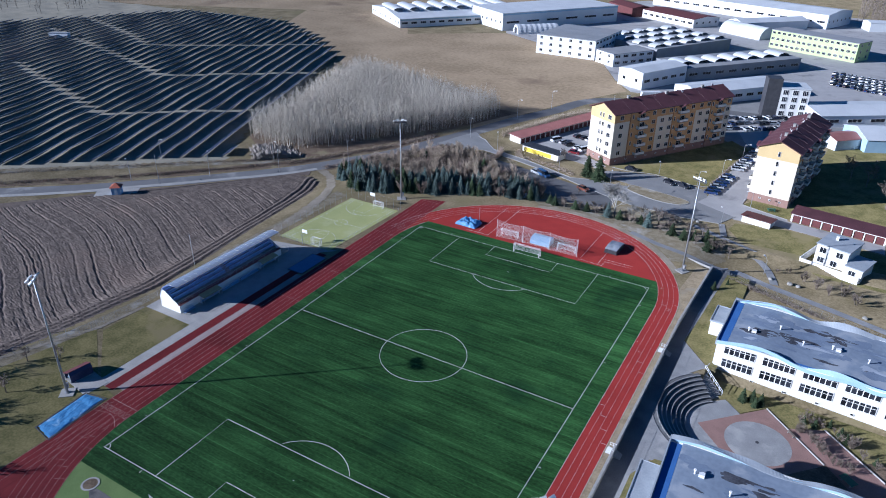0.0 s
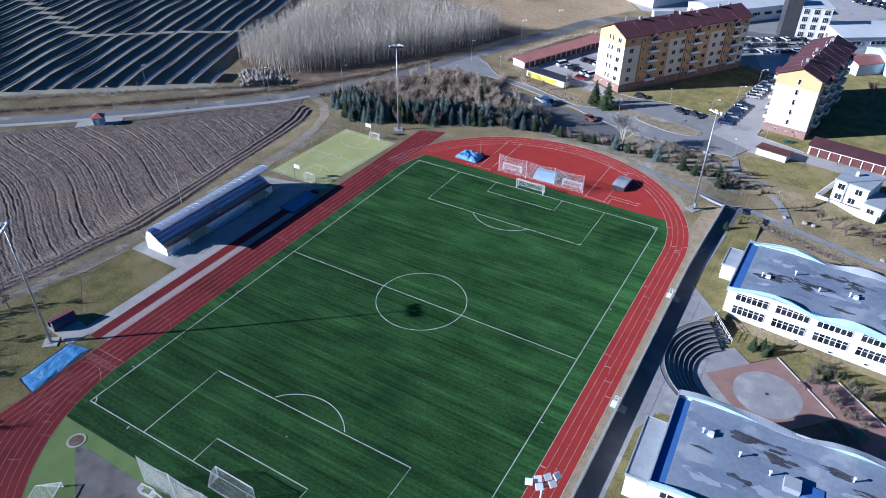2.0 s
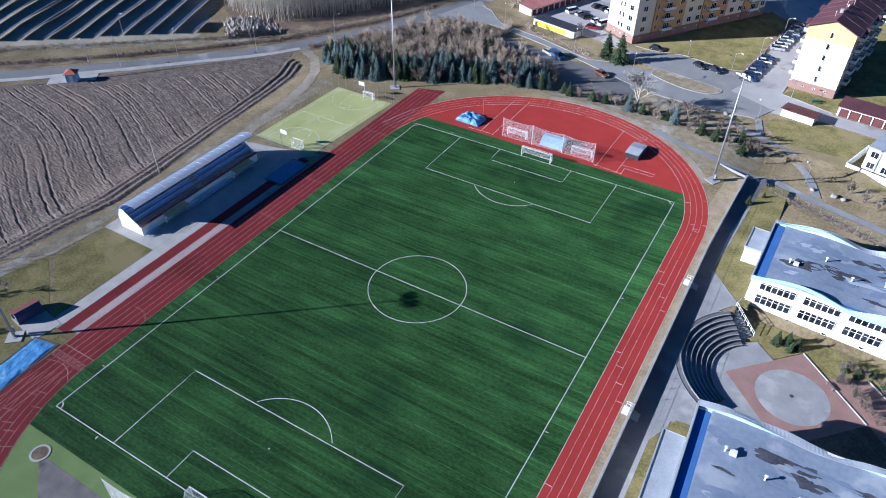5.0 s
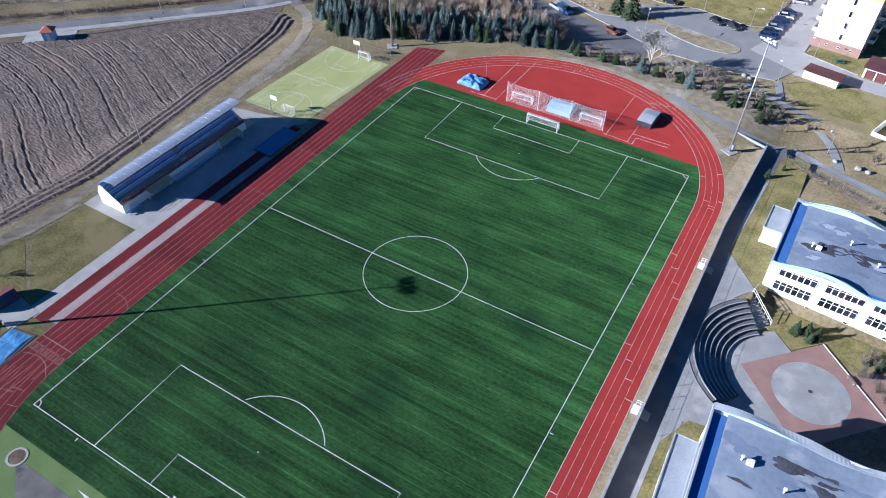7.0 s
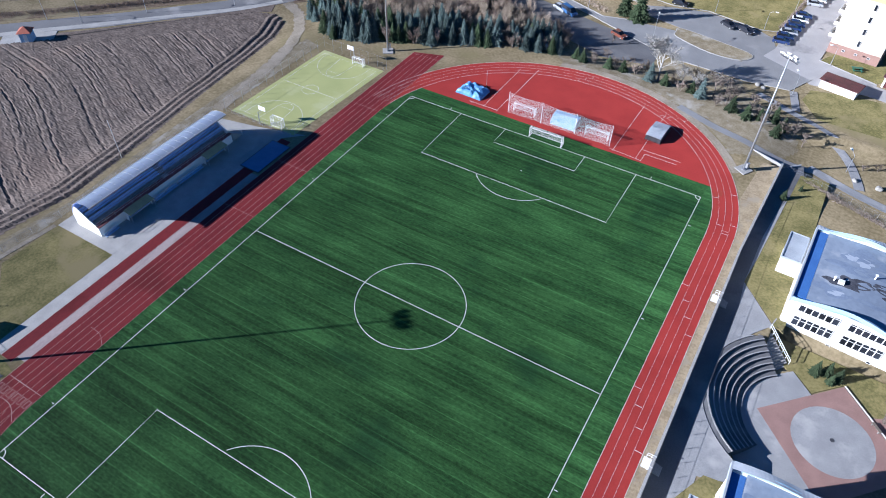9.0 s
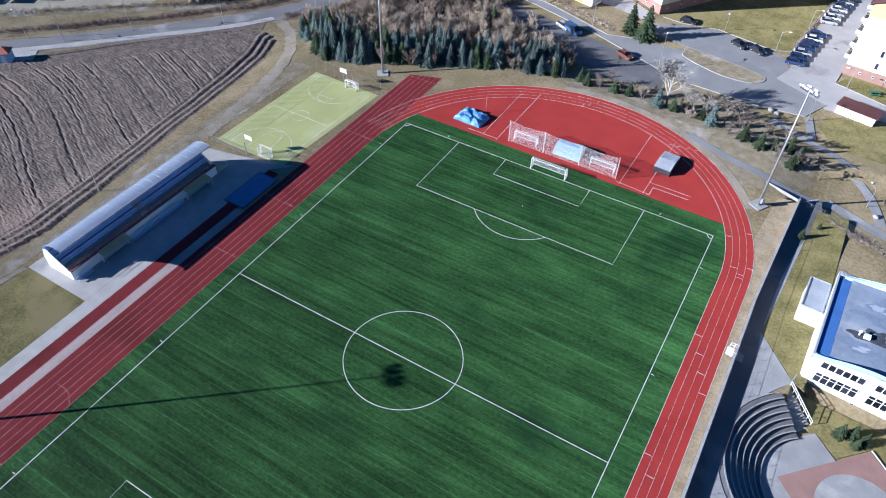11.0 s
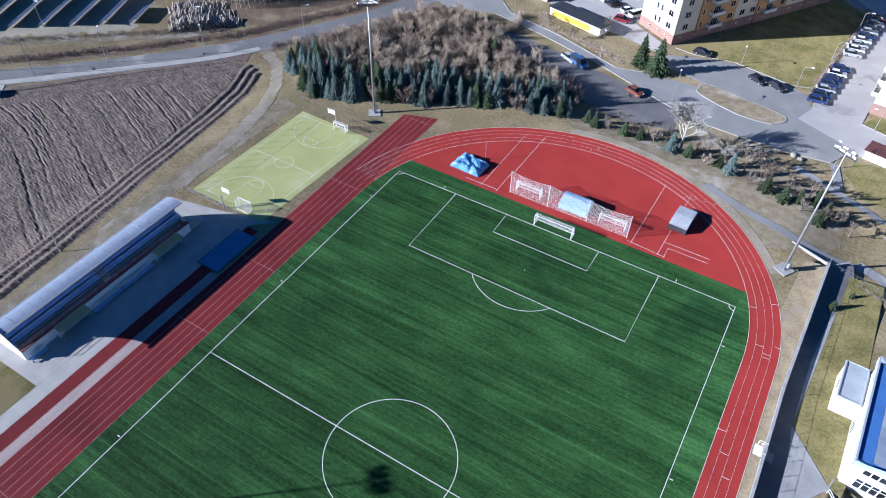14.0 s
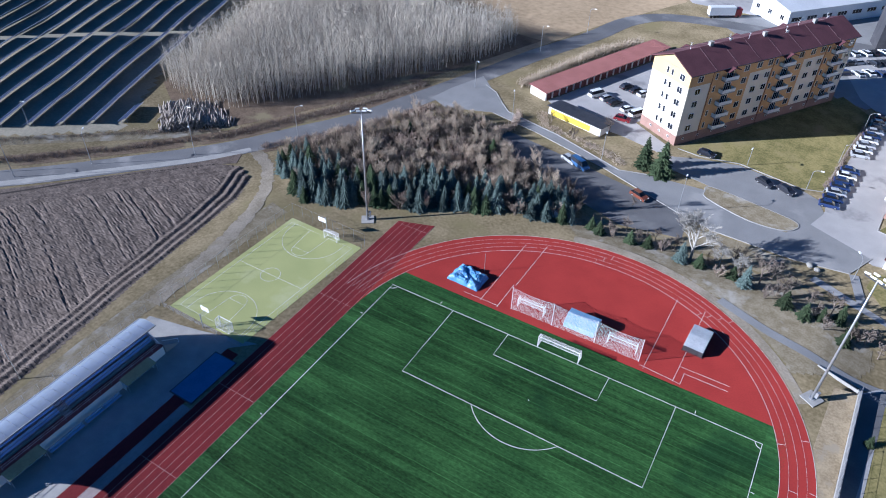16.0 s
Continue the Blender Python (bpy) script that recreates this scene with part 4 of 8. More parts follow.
# ---- apartment blocks ----
def window_mesh(w, h, bars=1, t=0.07, transom=0.0):
    """A white frame with its glazing bars and the pane behind, in the plane y = 0 facing -y."""
    xs = [-w / 2, -w / 2 + t]
    for k in range(bars):
        x = -w / 2 + w * (k + 1) / (bars + 1)
        xs += [x - t / 2, x + t / 2]
    xs += [w / 2 - t, w / 2]
    zs = [0, t] + ([h * transom - t / 2, h * transom + t / 2] if transom else []) + [h - t, h]
    f = bmesh.new()
    at = {}

    def corner(i, j, y):
        if (i, j, y) not in at:
            at[(i, j, y)] = f.verts.new((xs[i], y, zs[j]))
        return at[(i, j, y)]
    solid = {(i, j) for i in range(len(xs) - 1) for j in range(len(zs) - 1) if i % 2 == 0 or j % 2 == 0}
    for i, j in solid:
        q = [(i, j), (i + 1, j), (i + 1, j + 1), (i, j + 1)]
        f.faces.new([corner(*c, -0.06) for c in q]), f.faces.new([corner(*c, 0.04) for c in q[::-1]])
        for (c, d), nb in zip(zip(q, q[1:] + q[:1]), ((i, j - 1), (i + 1, j), (i, j + 1), (i - 1, j))):
            if nb not in solid:
                f.faces.new((corner(*c, -0.06), corner(*c, 0.04), corner(*d, 0.04), corner(*d, -0.06)))
    p = box(bmesh.new(), -w / 2 + t, w / 2 - t, -0.02, 0.02, t, h - t)
    out = []
    for bm, nm in ((f, "window_frame"), (p, "pane")):
        bmesh.ops.recalc_face_normals(bm, faces=bm.faces[:])
        me = bpy.data.meshes.new(nm)
        bm.to_mesh(me)
        bm.free()
        me.materials.append(M["frame_white" if nm == "window_frame" else "glass"])
        out.append(me)
    return out


def put_window(meshes, parent, m):
    f = new("window", meshes[0])
    f.parent = parent
    f.matrix_basis = m
    g = new("pane", meshes[1])
    g.parent = f


def gable_roof(bm, L, W, z, ridge, over=0.7, thick=0.25):
    """Ridge along x over a plan of L by W."""
    pr = [(-over, z - over * (ridge - z) / (W / 2)), (W / 2, ridge), (W + over, z - over * (ridge - z) / (W / 2))]
    sec = [(y, h) for y, h in pr] + [(y, h + thick) for y, h in pr[::-1]]
    a = [bm.verts.new((-over, y, h)) for y, h in sec]
    b = [bm.verts.new((L + over, y, h)) for y, h in sec]
    for i in range(6):
        j = (i + 1) % 6
        bm.faces.new((a[i], a[j], b[j], b[i]))
    for e, f in ((a, 1), (b, -1)):
        for q in ((0, 1, 4, 5), (1, 2, 3, 4)):
            bm.faces.new([e[i] for i in (q if f > 0 else q[::-1])])
    return bm


W_BIG = window_mesh(1.7, 1.6, 1)
W_SLIT = window_mesh(0.75, 1.6, 0)
W_SMALL = window_mesh(0.7, 0.5, 0)
W_DOOR = window_mesh(2.2, 2.1, 2)


def apartment(name, label, m, L, W, base, eave, ridge, bays, big, slits, orange_runs, gable_cols, back_bays=()):
    """Local frame: x along the facade that faces -y, z from the base. Balcony bays at the given x."""
    ap = thing(name, label, "apartment block", m)
    H = eave - base
    plinth = 2.6
    fl = (H - plinth) / 5
    part("wall", boxes((0, L, 0, W, plinth, H)), "cream", ap)
    part("plinth", boxes((-0.05, L + 0.05, -0.05, W + 0.05, -0.6, plinth)), "plinth", ap, "pink-brown rendered plinth")
    for x in (0.0, L - 0.3):
        g = bmesh.new()
        a = [g.verts.new((x, y, z)) for y, z in ((0, H), (W, H), (W / 2, ridge - base - 0.05))]
        b = [g.verts.new((x + 0.3, y, z)) for y, z in ((0, H), (W, H), (W / 2, ridge - base - 0.05))]
        g.faces.new(a), g.faces.new(b[::-1])
        for i in range(3):
            g.faces.new((a[i], a[(i + 1) % 3], b[(i + 1) % 3], b[i]))
        part("gable", g, "yellow", ap, "pale yellow gable")
    for x in (-0.06, L):
        part("top_band", boxes((x, x + 0.06, -0.03, W + 0.03, H - fl * 1.05, H)), "yellow", ap)
    part("top_band", boxes((0, L, -0.06, 0, H - fl, H)), "orange", ap, "orange top storey band")
    part("top_band", boxes((0, L, W, W + 0.06, H - fl, H)), "orange", ap)
    for x0, x1 in orange_runs:
        part("orange_panel", boxes((x0, x1, -0.07, -0.002, plinth, H - fl - 0.003)), "orange", ap, "orange rendered wall panel")
    part("roof", gable_roof(bmesh.new(), L, W, H, ridge - base), "maroon_roof", ap, "dark maroon metal roof")
    slope = (ridge - eave) / (W / 2)
    for k in range(1, 8):
        x = L * k / 8
        bm = bmesh.new()
        for s in (0, 1):
            y0, y1 = (-0.6, W / 2) if s == 0 else (W + 0.6, W / 2)
            tube(bm, (x, y0, H + 0.30 - 0.6 * slope), (x, y1, ridge - base + 0.30), 0.03, n=4)
        part("roof_seam", bm, "roof_seam", ap)
    rng = random.Random(len(name) + int(L))
    for k in range(9):
        x, s = L * (0.07 + 0.105 * k + 0.02 * rng.random()), rng.uniform(-1.4, 1.4)
        z = ridge - base - abs(s) * slope
        if k % 3 == 1:
            ch = boxes((x - 0.5, x + 0.5, W / 2 + s - 0.4, W / 2 + s + 0.4, z - 0.3, z + 1.1), (x - 0.58, x + 0.58, W / 2 + s - 0.48, W / 2 + s + 0.48, z + 1.1, z + 1.22))
            part("chimney", ch, "concrete", ap)
        else:
            an = bmesh.new()
            tube(an, (x, W / 2 + s, z), (x, W / 2 + s, z + 2.0), 0.04, n=4)
            for q in (1.2, 1.6, 1.95):
                tube(an, (x - 0.5, W / 2 + s, z + q), (x + 0.5, W / 2 + s, z + q), 0.025, n=4)
            if k % 3 == 2:
                tube(an, (x + 0.1, W / 2 + s - 0.5, z + 0.8), (x + 0.1, W / 2 + s - 0.25, z + 0.85), 0.45, 0.2, n=10)
            part("aerial", an, "white_metal", ap)
    gut = bmesh.new()
    for y in (-0.75, W + 0.75):
        tube(gut, (-0.7, y, H - 0.1), (L + 0.7, y, H - 0.1), 0.09, n=6)
    part("gutter", gut, "metal_dark", ap)
    for k, x in enumerate(orange_runs):
        dp = tube(bmesh.new(), (x[0] + 0.15, -0.16, 0), (x[0] + 0.15, -0.16, H), 0.06, n=6)
        part("downpipe", dp, "brown_red", ap)
    for f in range(5):
        z = plinth + f * fl + 0.85
        for x in big:
            put_window(W_BIG, ap, pose(x, -0.06 if f < 4 else -0.11, z))
        for x in slits:
            put_window(W_SLIT, ap, pose(x, -0.1, z - 0.3))
        for y, kind in gable_cols:
            put_window(W_BIG if kind else W_SLIT, ap, pose(-0.08, y, z, 0, 0, -90))
    for k in range(12):
        put_window(W_SMALL, ap, pose(L * (k + 0.5) / 12, -0.11, 1.2))
    for y in (W * 0.2, W * 0.45, W * 0.7):
        put_window(W_SMALL, ap, pose(-0.11, y, 1.2, 0, 0, -90))
    for side, runs in ((0, bays), (1, back_bays)):
        for x in runs:
            hood = bmesh.new()
            w = 2.1
            for a, b in ((-w, 0), (0, w)):
                za, zb = (H - 0.85, H - 0.1) if a < 0 else (H - 0.1, H - 0.85)
                vs = [hood.verts.new(p) for p in ((x + a, -1.7, za), (x + b, -1.7, zb), (x + b, 1.5, zb), (x + a, 1.5, za))]
                up = [hood.verts.new(v.co + Vector((0, 0, 0.2))) for v in vs]
                hood.faces.new(up), hood.faces.new(vs[::-1])
                for i in range(4):
                    hood.faces.new((vs[i], vs[(i + 1) % 4], up[(i + 1) % 4], up[i]))
            fix = Matrix() if side == 0 else Matrix.Translation((2 * x, W, 0)) @ Matrix.Rotation(math.pi, 4, "Z")
            hood.transform(fix)
            part("balcony_hood", hood, "maroon_roof", ap)
            for f in range(5):
                z = plinth + f * fl
                b = bmesh.new()
                box(b, x - 2.2, x + 2.2, -1.5, 0, z - 0.09, z + 0.09)
                b.transform(fix)
                bal = part("balcony", b, "concrete", ap)
                b = prism(bmesh.new(), [(x - 2.2, 0), (x - 2.2, -1.5), (x + 2.2, -1.5), (x + 2.2, 0), (x + 2.13, 0), (x + 2.13, -1.43), (x - 2.13, -1.43), (x - 2.13, 0)], z + 0.2, z + 1.05)
                b.normal_update()
                bmesh.ops.triangulate(b, faces=[q for q in b.faces if len(q.verts) > 4])
                b.transform(fix)
                part("balcony_rail", b, "white_wall", bal, "pale balcony parapet")
                put_window(W_DOOR, ap, fix @ pose(x + 0.4, -0.1, z + 0.09))
    return ap


ua = Vector((0.527, 0.850, 0))
mA = Matrix(((ua.x, -ua.y, 0, -4.0), (ua.y, ua.x, 0, 83.0), (0, 0, 1, Z0), (0, 0, 0, 1)))
LA = 58.5
apartment("apartment_block", "five-storey cream and orange apartment block with maroon gable roof", mA, LA, 13.0, Z0, 17.0, 19.9,
          [LA * 0.215, LA * 0.555, LA * 0.885], [LA * f for f in (0.055, 0.315, 0.39, 0.455, 0.645, 0.72, 0.785, 0.97)], [LA * 0.145, LA * 0.495, LA * 0.825],
          [(LA * 0.12, LA * 0.345), (LA * 0.475, LA * 0.675), (LA * 0.805, LA * 0.94)], [(2.6, 1), (6.0, 0), (7.6, 0)], [LA * 0.2, LA * 0.5, LA * 0.8])
ub = Vector((0.14, 0.990, 0)).normalized()
mB = Matrix(((ub.x, -ub.y, 0, 56.5), (ub.y, ub.x, 0, 75.6), (0, 0, 1, Z0), (0, 0, 0, 1)))
apartment("apartment_block", "five-storey cream apartment block with orange gable and maroon roof", mB, 40.0, 12.2, Z0, 16.3, 18.9,
          [7.0, 19.5, 33.0], [2.5, 11.5, 15.0, 24.5, 28.5, 38.0], [4.5, 17.0, 30.5], [(5.0, 9.5), (17.5, 22.0), (31.0, 35.5)], [(5.9, 0)], [5.0, 18.0, 32.0])


def garage_row(m, n, w, d, h, roof_mat, label):
    g = thing("garage_row", label, "garages", m)
    L = n * w
    part("wall", boxes((0, L, d - 0.2, d, -0.4, h), (0, 0.2, 0, d - 0.2, -0.4, h), (L - 0.2, L, 0, d - 0.2, -0.4, h)), "white_wall", g)
    for k in range(n + 1):
        x = min(max(k * w, 0.35), L - 0.35)
        part("pier", boxes((x - 0.15, x + 0.15, -0.05, 0.35, -0.4, h - 0.45)), "white_wall", g)
    for k in range(n):
        part("garage_door", boxes((k * w + 0.36, (k + 1) * w - 0.36, 0.12, 0.22, -0.4, h - 0.5)), "brown_red", g, "dark brown garage door")
    part("lintel", boxes((0.0, L, -0.05, 0.3, h - 0.45, h)), "white_wall", g)
    bm = bmesh.new()
    v = [bm.verts.new(p) for p in ((-0.4, -0.6, h), (L + 0.4, -0.6, h), (L + 0.4, d + 0.4, h + 0.35), (-0.4, d + 0.4, h + 0.35))]
    u = [bm.verts.new(q.co + Vector((0, 0, 0.15))) for q in v]
    bm.faces.new(u), bm.faces.new(v[::-1])
    for i in range(4):
        bm.faces.new((v[i], v[(i + 1) % 4], u[(i + 1) % 4], u[i]))
    part("roof", bm, roof_mat, g)
    rb = bmesh.new()
    for k in range(int(L / 0.6)):
        x = -0.3 + k * 0.6
        tube(rb, (x, -0.6, h + 0.16), (x, d + 0.4, h + 0.51), 0.03, n=4, caps=False)
    part("roof_ribs", rb, roof_mat, g)
    return g


def along(p, q, z=Z0):
    """A frame at p with x towards q."""
    d = (Vector(q) - Vector(p)).normalized()
    return Matrix(((d.x, -d.y, 0, p[0]), (d.y, d.x, 0, p[1]), (0, 0, 1, z), (0, 0, 0, 1)))


garage_row(along((-41.6, 87.5), (-22.5, 137)), 19, 2.85, 6.0, 2.4, "red_roof", "long row of garages with faded red metal roof")
garage_row(along((-21.5, 76.9), (-37.8, 81.2)) @ pose(0, -4.8, 0), 6, 2.8, 4.8, 2.0, "metal_dark", "low row of garages with dark roof")
garage_row(along((58.6, 66.2), (84, 62.2)), 9, 2.85, 6.0, 2.7, "maroon_roof", "row of garages with maroon tiled roof")
garage_row(along((54.8, 60.4), (46.6, 62.2)), 3, 2.8, 4.2, 1.8, "brown_red", "low white garages with brown roof")
bm = boxes((-5.5, 10.0, -0.25, -0.12, 0.1, 1.75))
tagged(part("banner", bm, "yellow_board"), "long yellow board along the low garage wall", "banner")
bpy.data.objects["banner"].matrix_basis = along((-31.5, 79.7), (-25.5, 78.2))

# white villa by the gardens
villa = thing("villa", "white two-storey flat-roofed villa with terrace", "house", along((63.6, 37.6), (77.7, 33.0), -2.0))
part("wall", boxes((2.5, 10.5, 3, 12, -0.8, 6.2), (10.5, 15.2, 1, 9, -0.8, 3.6)), "white_wall", villa)
part("roof", boxes((2.2, 10.8, 2.7, 12.3, 6.2, 6.5), (10.83, 15.5, 0.7, 9.3, 3.6, 3.85)), "roof_edge", villa, "pale grey flat roof")
part("terrace_wall", boxes((0, 0.25, 0, 12, -0.8, 2.2), (0.25, 15.0, -0.2, 0.05, -0.8, 2.0), (0.25, 2.5, 11.7, 12, -0.8, 2.2)), "white_wall", villa, "white garden wall")
part("chimney", boxes((5, 5.7, 8, 8.7, 6.5, 7.6)), "white_wall", villa)
for x, z in ((4.2, 1.2), (7.5, 1.2), (4.2, 4.0), (8.4, 4.0), (12.8, 1.2)):
    put_window(W_BIG, villa, pose(x, 2.94 if x < 11 else 0.94, z))
for y in (5, 9):
    put_window(W_BIG, villa, pose(2.44, y, 4.0, 0, 0, -90))


# ---- school wings with wavy roofs ----
def school_wing(name, label, m, L, W, top, base, wave, back, annex_side):
    """x along the wing, front at y = 0 (faces -y); wave and back give the rise and fall of the two eaves."""
    s = thing(name, label, "school", m)
    H = top - base
    xs = [L * i / 96 for i in range(97)]

    def deck(x):
        return H - 0.35 + 0.12 * (wave(x) + back(x))

    def loft(x0, x1, y0, y1, low, high, flat=True):
        """A sheet between two waving eaves; low and high are offsets from the roof line, or a fixed floor for low."""
        bm = bmesh.new()
        rows = []
        for x in xs:
            q = min(max(x, x0), x1)
            f, b = (deck(x), deck(x)) if flat else (H + wave(x), H + back(x))
            zl = (f + low, b + low) if low > -3 else (-0.5, -0.5)
            rows.append([bm.verts.new(c) for c in ((q, y0, zl[0]), (q, y1, zl[1]), (q, y1, b + high), (q, y0, f + high))])
        for a, c in zip(rows[:-1], rows[1:]):
            if (a[0].co - c[0].co).length < 1e-6:
                continue
            for k in range(4):
                bm.faces.new((a[k], a[(k + 1) % 4], c[(k + 1) % 4], c[k]))
        used = [r for r in rows if r[0].link_faces]
        bm.faces.new(used[0]), bm.faces.new(used[-1][::-1])
        for v in [v for v in bm.verts if not v.link_faces]:
            bm.verts.remove(v)
        return bm
    part("wall", loft(0, L, 0.5, W - 0.5, -9, -0.45), "white_wall", s)
    part("roof_slab", loft(0, L, -0.6, W + 0.6, -0.448, -0.12), "white_wall", s, "white undulating roof slab")
    part("roof", loft(1.9, L - 0.4, 0.5, W - 0.15, -0.118, 0.02), "school_roof", s, "weathered grey roof membrane, tinted blue for the reflected sky")
    part("parapet", loft(0, L, -0.65, -0.3, -0.62, 0.16, False), "pale_blue", s, "pale blue undulating parapet")
    part("parapet_base", loft(0, L, -0.62, -0.32, -0.6, 0.1), "white_wall", s)
    part("parapet", loft(0, L, W - 0.1, W + 0.65, -0.62, 0.16, False), "pale_blue", s, "pale blue undulating parapet")
    part("parapet_base", loft(0, L, W - 0.08, W + 0.62, -0.6, 0.1), "white_wall", s)
    part("coping", loft(0, L, W - 0.5, W + 0.68, 0.163, 0.22, False), "roof_edge", s, "smooth grey parapet coping")
    # blue end gutter; the long strip behind the front parapet paints its shadow
    part("gutter_and_shade_strip", boxes((0.1, 1.87, 0.3, W - 0.6, deck(0) - 0.11, deck(0) + 0.04), (1.87, L - 0.5, -0.28, 0.48, deck(0) - 0.2, deck(0) + 0.03)), "school_blue", s, "deep blue gutter, and a blue strip for the front parapet's shade")
    part("end_upstand", boxes((-0.25, 0.0, -0.6, W + 0.6, H + wave(0) - 0.9, H + wave(0) + 0.2)), "roof_edge", s)
    rng = random.Random(int(L * 10) + annex_side)
    def roof_z(x, y):
        return deck(x) + 0.02

    for k in range(64):
        x, y = rng.uniform(4, L - 4), rng.uniform(3.4, W - 3.4)
        r, e, ph = rng.uniform(0.5, 1.7), rng.uniform(0.4, 1.0), [rng.uniform(0, 6.3) for _ in range(4)]
        bm = bmesh.new()
        pts = []
        for i in range(40):
            a = 2 * math.pi * i / 40
            q = r * (1 + 0.28 * math.sin(2 * a + ph[0]) + 0.2 * math.sin(3 * a + ph[1]) + 0.13 * math.sin(5 * a + ph[2]) + 0.08 * math.sin(9 * a + ph[3]))
            px, py = x + 1.7 * q * math.cos(a) * (1.5 - e * 0.6), y + q * e * math.sin(a)
            pts.append(bm.verts.new((px, py, roof_z(px, py) + 0.008 + 0.002 * (k % 6))))
        hub = bm.verts.new((x, y, roof_z(x, y) + 0.008 + 0.002 * (k % 6)))
        for i in range(40):
            bm.faces.new((pts[i], pts[(i + 1) % 40], hub))
        part("roof_patch", bm, ("pale_patch", "blue_stain", "dark_patch", "blue_stain", "blue_stain")[k % 5], s, "damp stain on the membrane")
    for k in range(9):
        x, y = L * (0.1 + 0.1 * k) + rng.uniform(-1, 1), W * rng.uniform(0.3, 0.75)
        bm = bmesh.new()
        zr = roof_z(x, y) - 0.05
        tube(bm, (x, y, zr), (x, y, zr + 0.9), 0.13, n=8)
        tube(bm, (x, y, zr + 0.9), (x, y, zr + 1.02), 0.28, 0.2, n=8)
        if k % 3 == 0:
            box(bm, x + 0.6, x + 1.5, y - 0.4, y + 0.4, zr - 0.1, zr + 0.6)
        part("roof_vent", bm, "white_metal", s)
    # two storeys of ribbon windows, in groups of panes between white piers
    wf = window_mesh(1.0, 2.05, 0, 0.085, 0.66)
    for z in (H - 3.3, H - 6.55):
        x = 1.6
        while x < L - 6:
            for k in range(6):
                px = x + 0.55 + k * 1.0
                put_window(wf, s, pose(px, 0.44, z))
            x += 7.4
    sills = bmesh.new()
    for z in (H - 3.55, H - 6.7):
        strip(sills, [(0.2, 0.34), (L - 0.2, 0.34)], 0.3, z, h=0.14)
    part("sill_band", sills, "white_wall", s)
    for k in range(7):
        put_window(W_SMALL, s, pose(8 + k * 6.1, 0.44, 0.9))
    put_window(W_DOOR, s, pose(-0.0, W * 0.5, H - 6.6, 0, 0, -90))
    # stair annex with its own flat roof
    a0, a1 = (0.2, 7.2) if annex_side > 0 else (5.2, 17.4)
    ax, at = (3.4, 3.2) if annex_side > 0 else (3.4, 2.4)
    part("annex_wall", boxes((-ax, 0.02, W - a1, W - a0, H - 10.2, H - at)), "white_wall", s)
    part("annex_roof", boxes((-ax - 0.2, -0.25, W - a1 - 0.2, W - a0 + 0.2, H - at, H - at + 0.25)), "roof_edge", s, "pale grey annex roof")
    put_window(W_BIG, s, pose(-ax - 0.07, W - (a0 + a1) / 2, H - 5.2, 0, 0, -90))
    edge = bmesh.new()
    strip(edge, [(-ax - 0.1, W - a1 - 0.1), (-0.4, W - a1 - 0.1), (-0.4, W - a0 + 0.1), (-ax - 0.1, W - a0 + 0.1)], 0.2, H - at + 0.255, closed=True, h=0.14)
    part("annex_edge", edge, "roof_edge", s, "pale metal roof edge")
    if annex_side < 0:
        part("roof_hatch", boxes((16.4, 18.6, 7.4, 9.6, H - 0.6, H + 0.5)), "roof_edge", s, "white roof hatch")
        part("roof_blue_patch", boxes((18.62, 21.6, 7.6, 9.8, H - 0.6, H - 0.2)), "school_blue", s, "deep blue patch beside the roof hatch")
    return s


M["blue_stain"] = material("damp_blue_membrane", (0.20, 0.245, 0.325), (0.165, 0.205, 0.28), 0.5, 3.0, 0.85, spec=0.1)
M["dark_patch"] = material("damp_membrane", (0.095, 0.10, 0.12), (0.05, 0.052, 0.065), 0.7, 3.0, 0.85, spec=0.1)
M["pale_patch"] = material("pale_dried_stain", (0.37, 0.41, 0.48), (0.33, 0.37, 0.44), 0.4, 3.0, 0.9, spec=0.06)
FRONT_A = (0, -0.3, 2.3, 0.2, 5.4, 0.85, 8.6, 1.05, 11.9, 0.45, 15.1, -0.4, 18.1, -0.7, 21, -0.55, 23.8, -0.3, 26.7, -0.55, 29.2, -0.8, 36, 0.6, 44, -0.6, 52, 0.5)
BACK_A = (0, -0.3, 4.5, -0.4, 7, 0.4, 10.5, 0.7, 16, -0.5, 21.5, 0.6, 29, -0.3, 38, 0.6, 45, -0.5, 52, 0.4)
FRONT_B = (0, 0.0, 5, 0.7, 10, 0.2, 15, -0.6, 20, -0.3, 25, 0.5, 32, -0.5, 42, 0.6, 52, -0.3)
BACK_B = (0, 0.0, 3.5, 0.5, 7.8, 0.3, 12, 0.2, 15.5, -0.4, 18.8, -0.7, 22.5, 0.1, 26.5, 0.2, 34, -0.6, 42, 0.5, 52, -0.3)


def swing(row):
    """A smooth wavy edge through offsets given along the wing."""
    pts = smooth_line(list(zip(row[0::2], row[1::2])), 8)
    px, py = [p[0] for p in pts], [p[1] for p in pts]
    return lambda x: float(np.interp(x, px, py))


school_wing("school_wing", "white two-storey school wing with wavy blue-grey roof", pose(52.8, -23.2, -3.0, 0, 0, -2.0), 52, 18.3, 6.1, -3.0, swing(FRONT_A), swing(BACK_A), 1)
school_wing("school_wing", "white school wing with wavy stained roof", pose(52.6, -76.3, -3.0, 0, 0, 2.0), 52, 18.6, 6.5, -3.0, swing(FRONT_B), swing(BACK_B), -1)

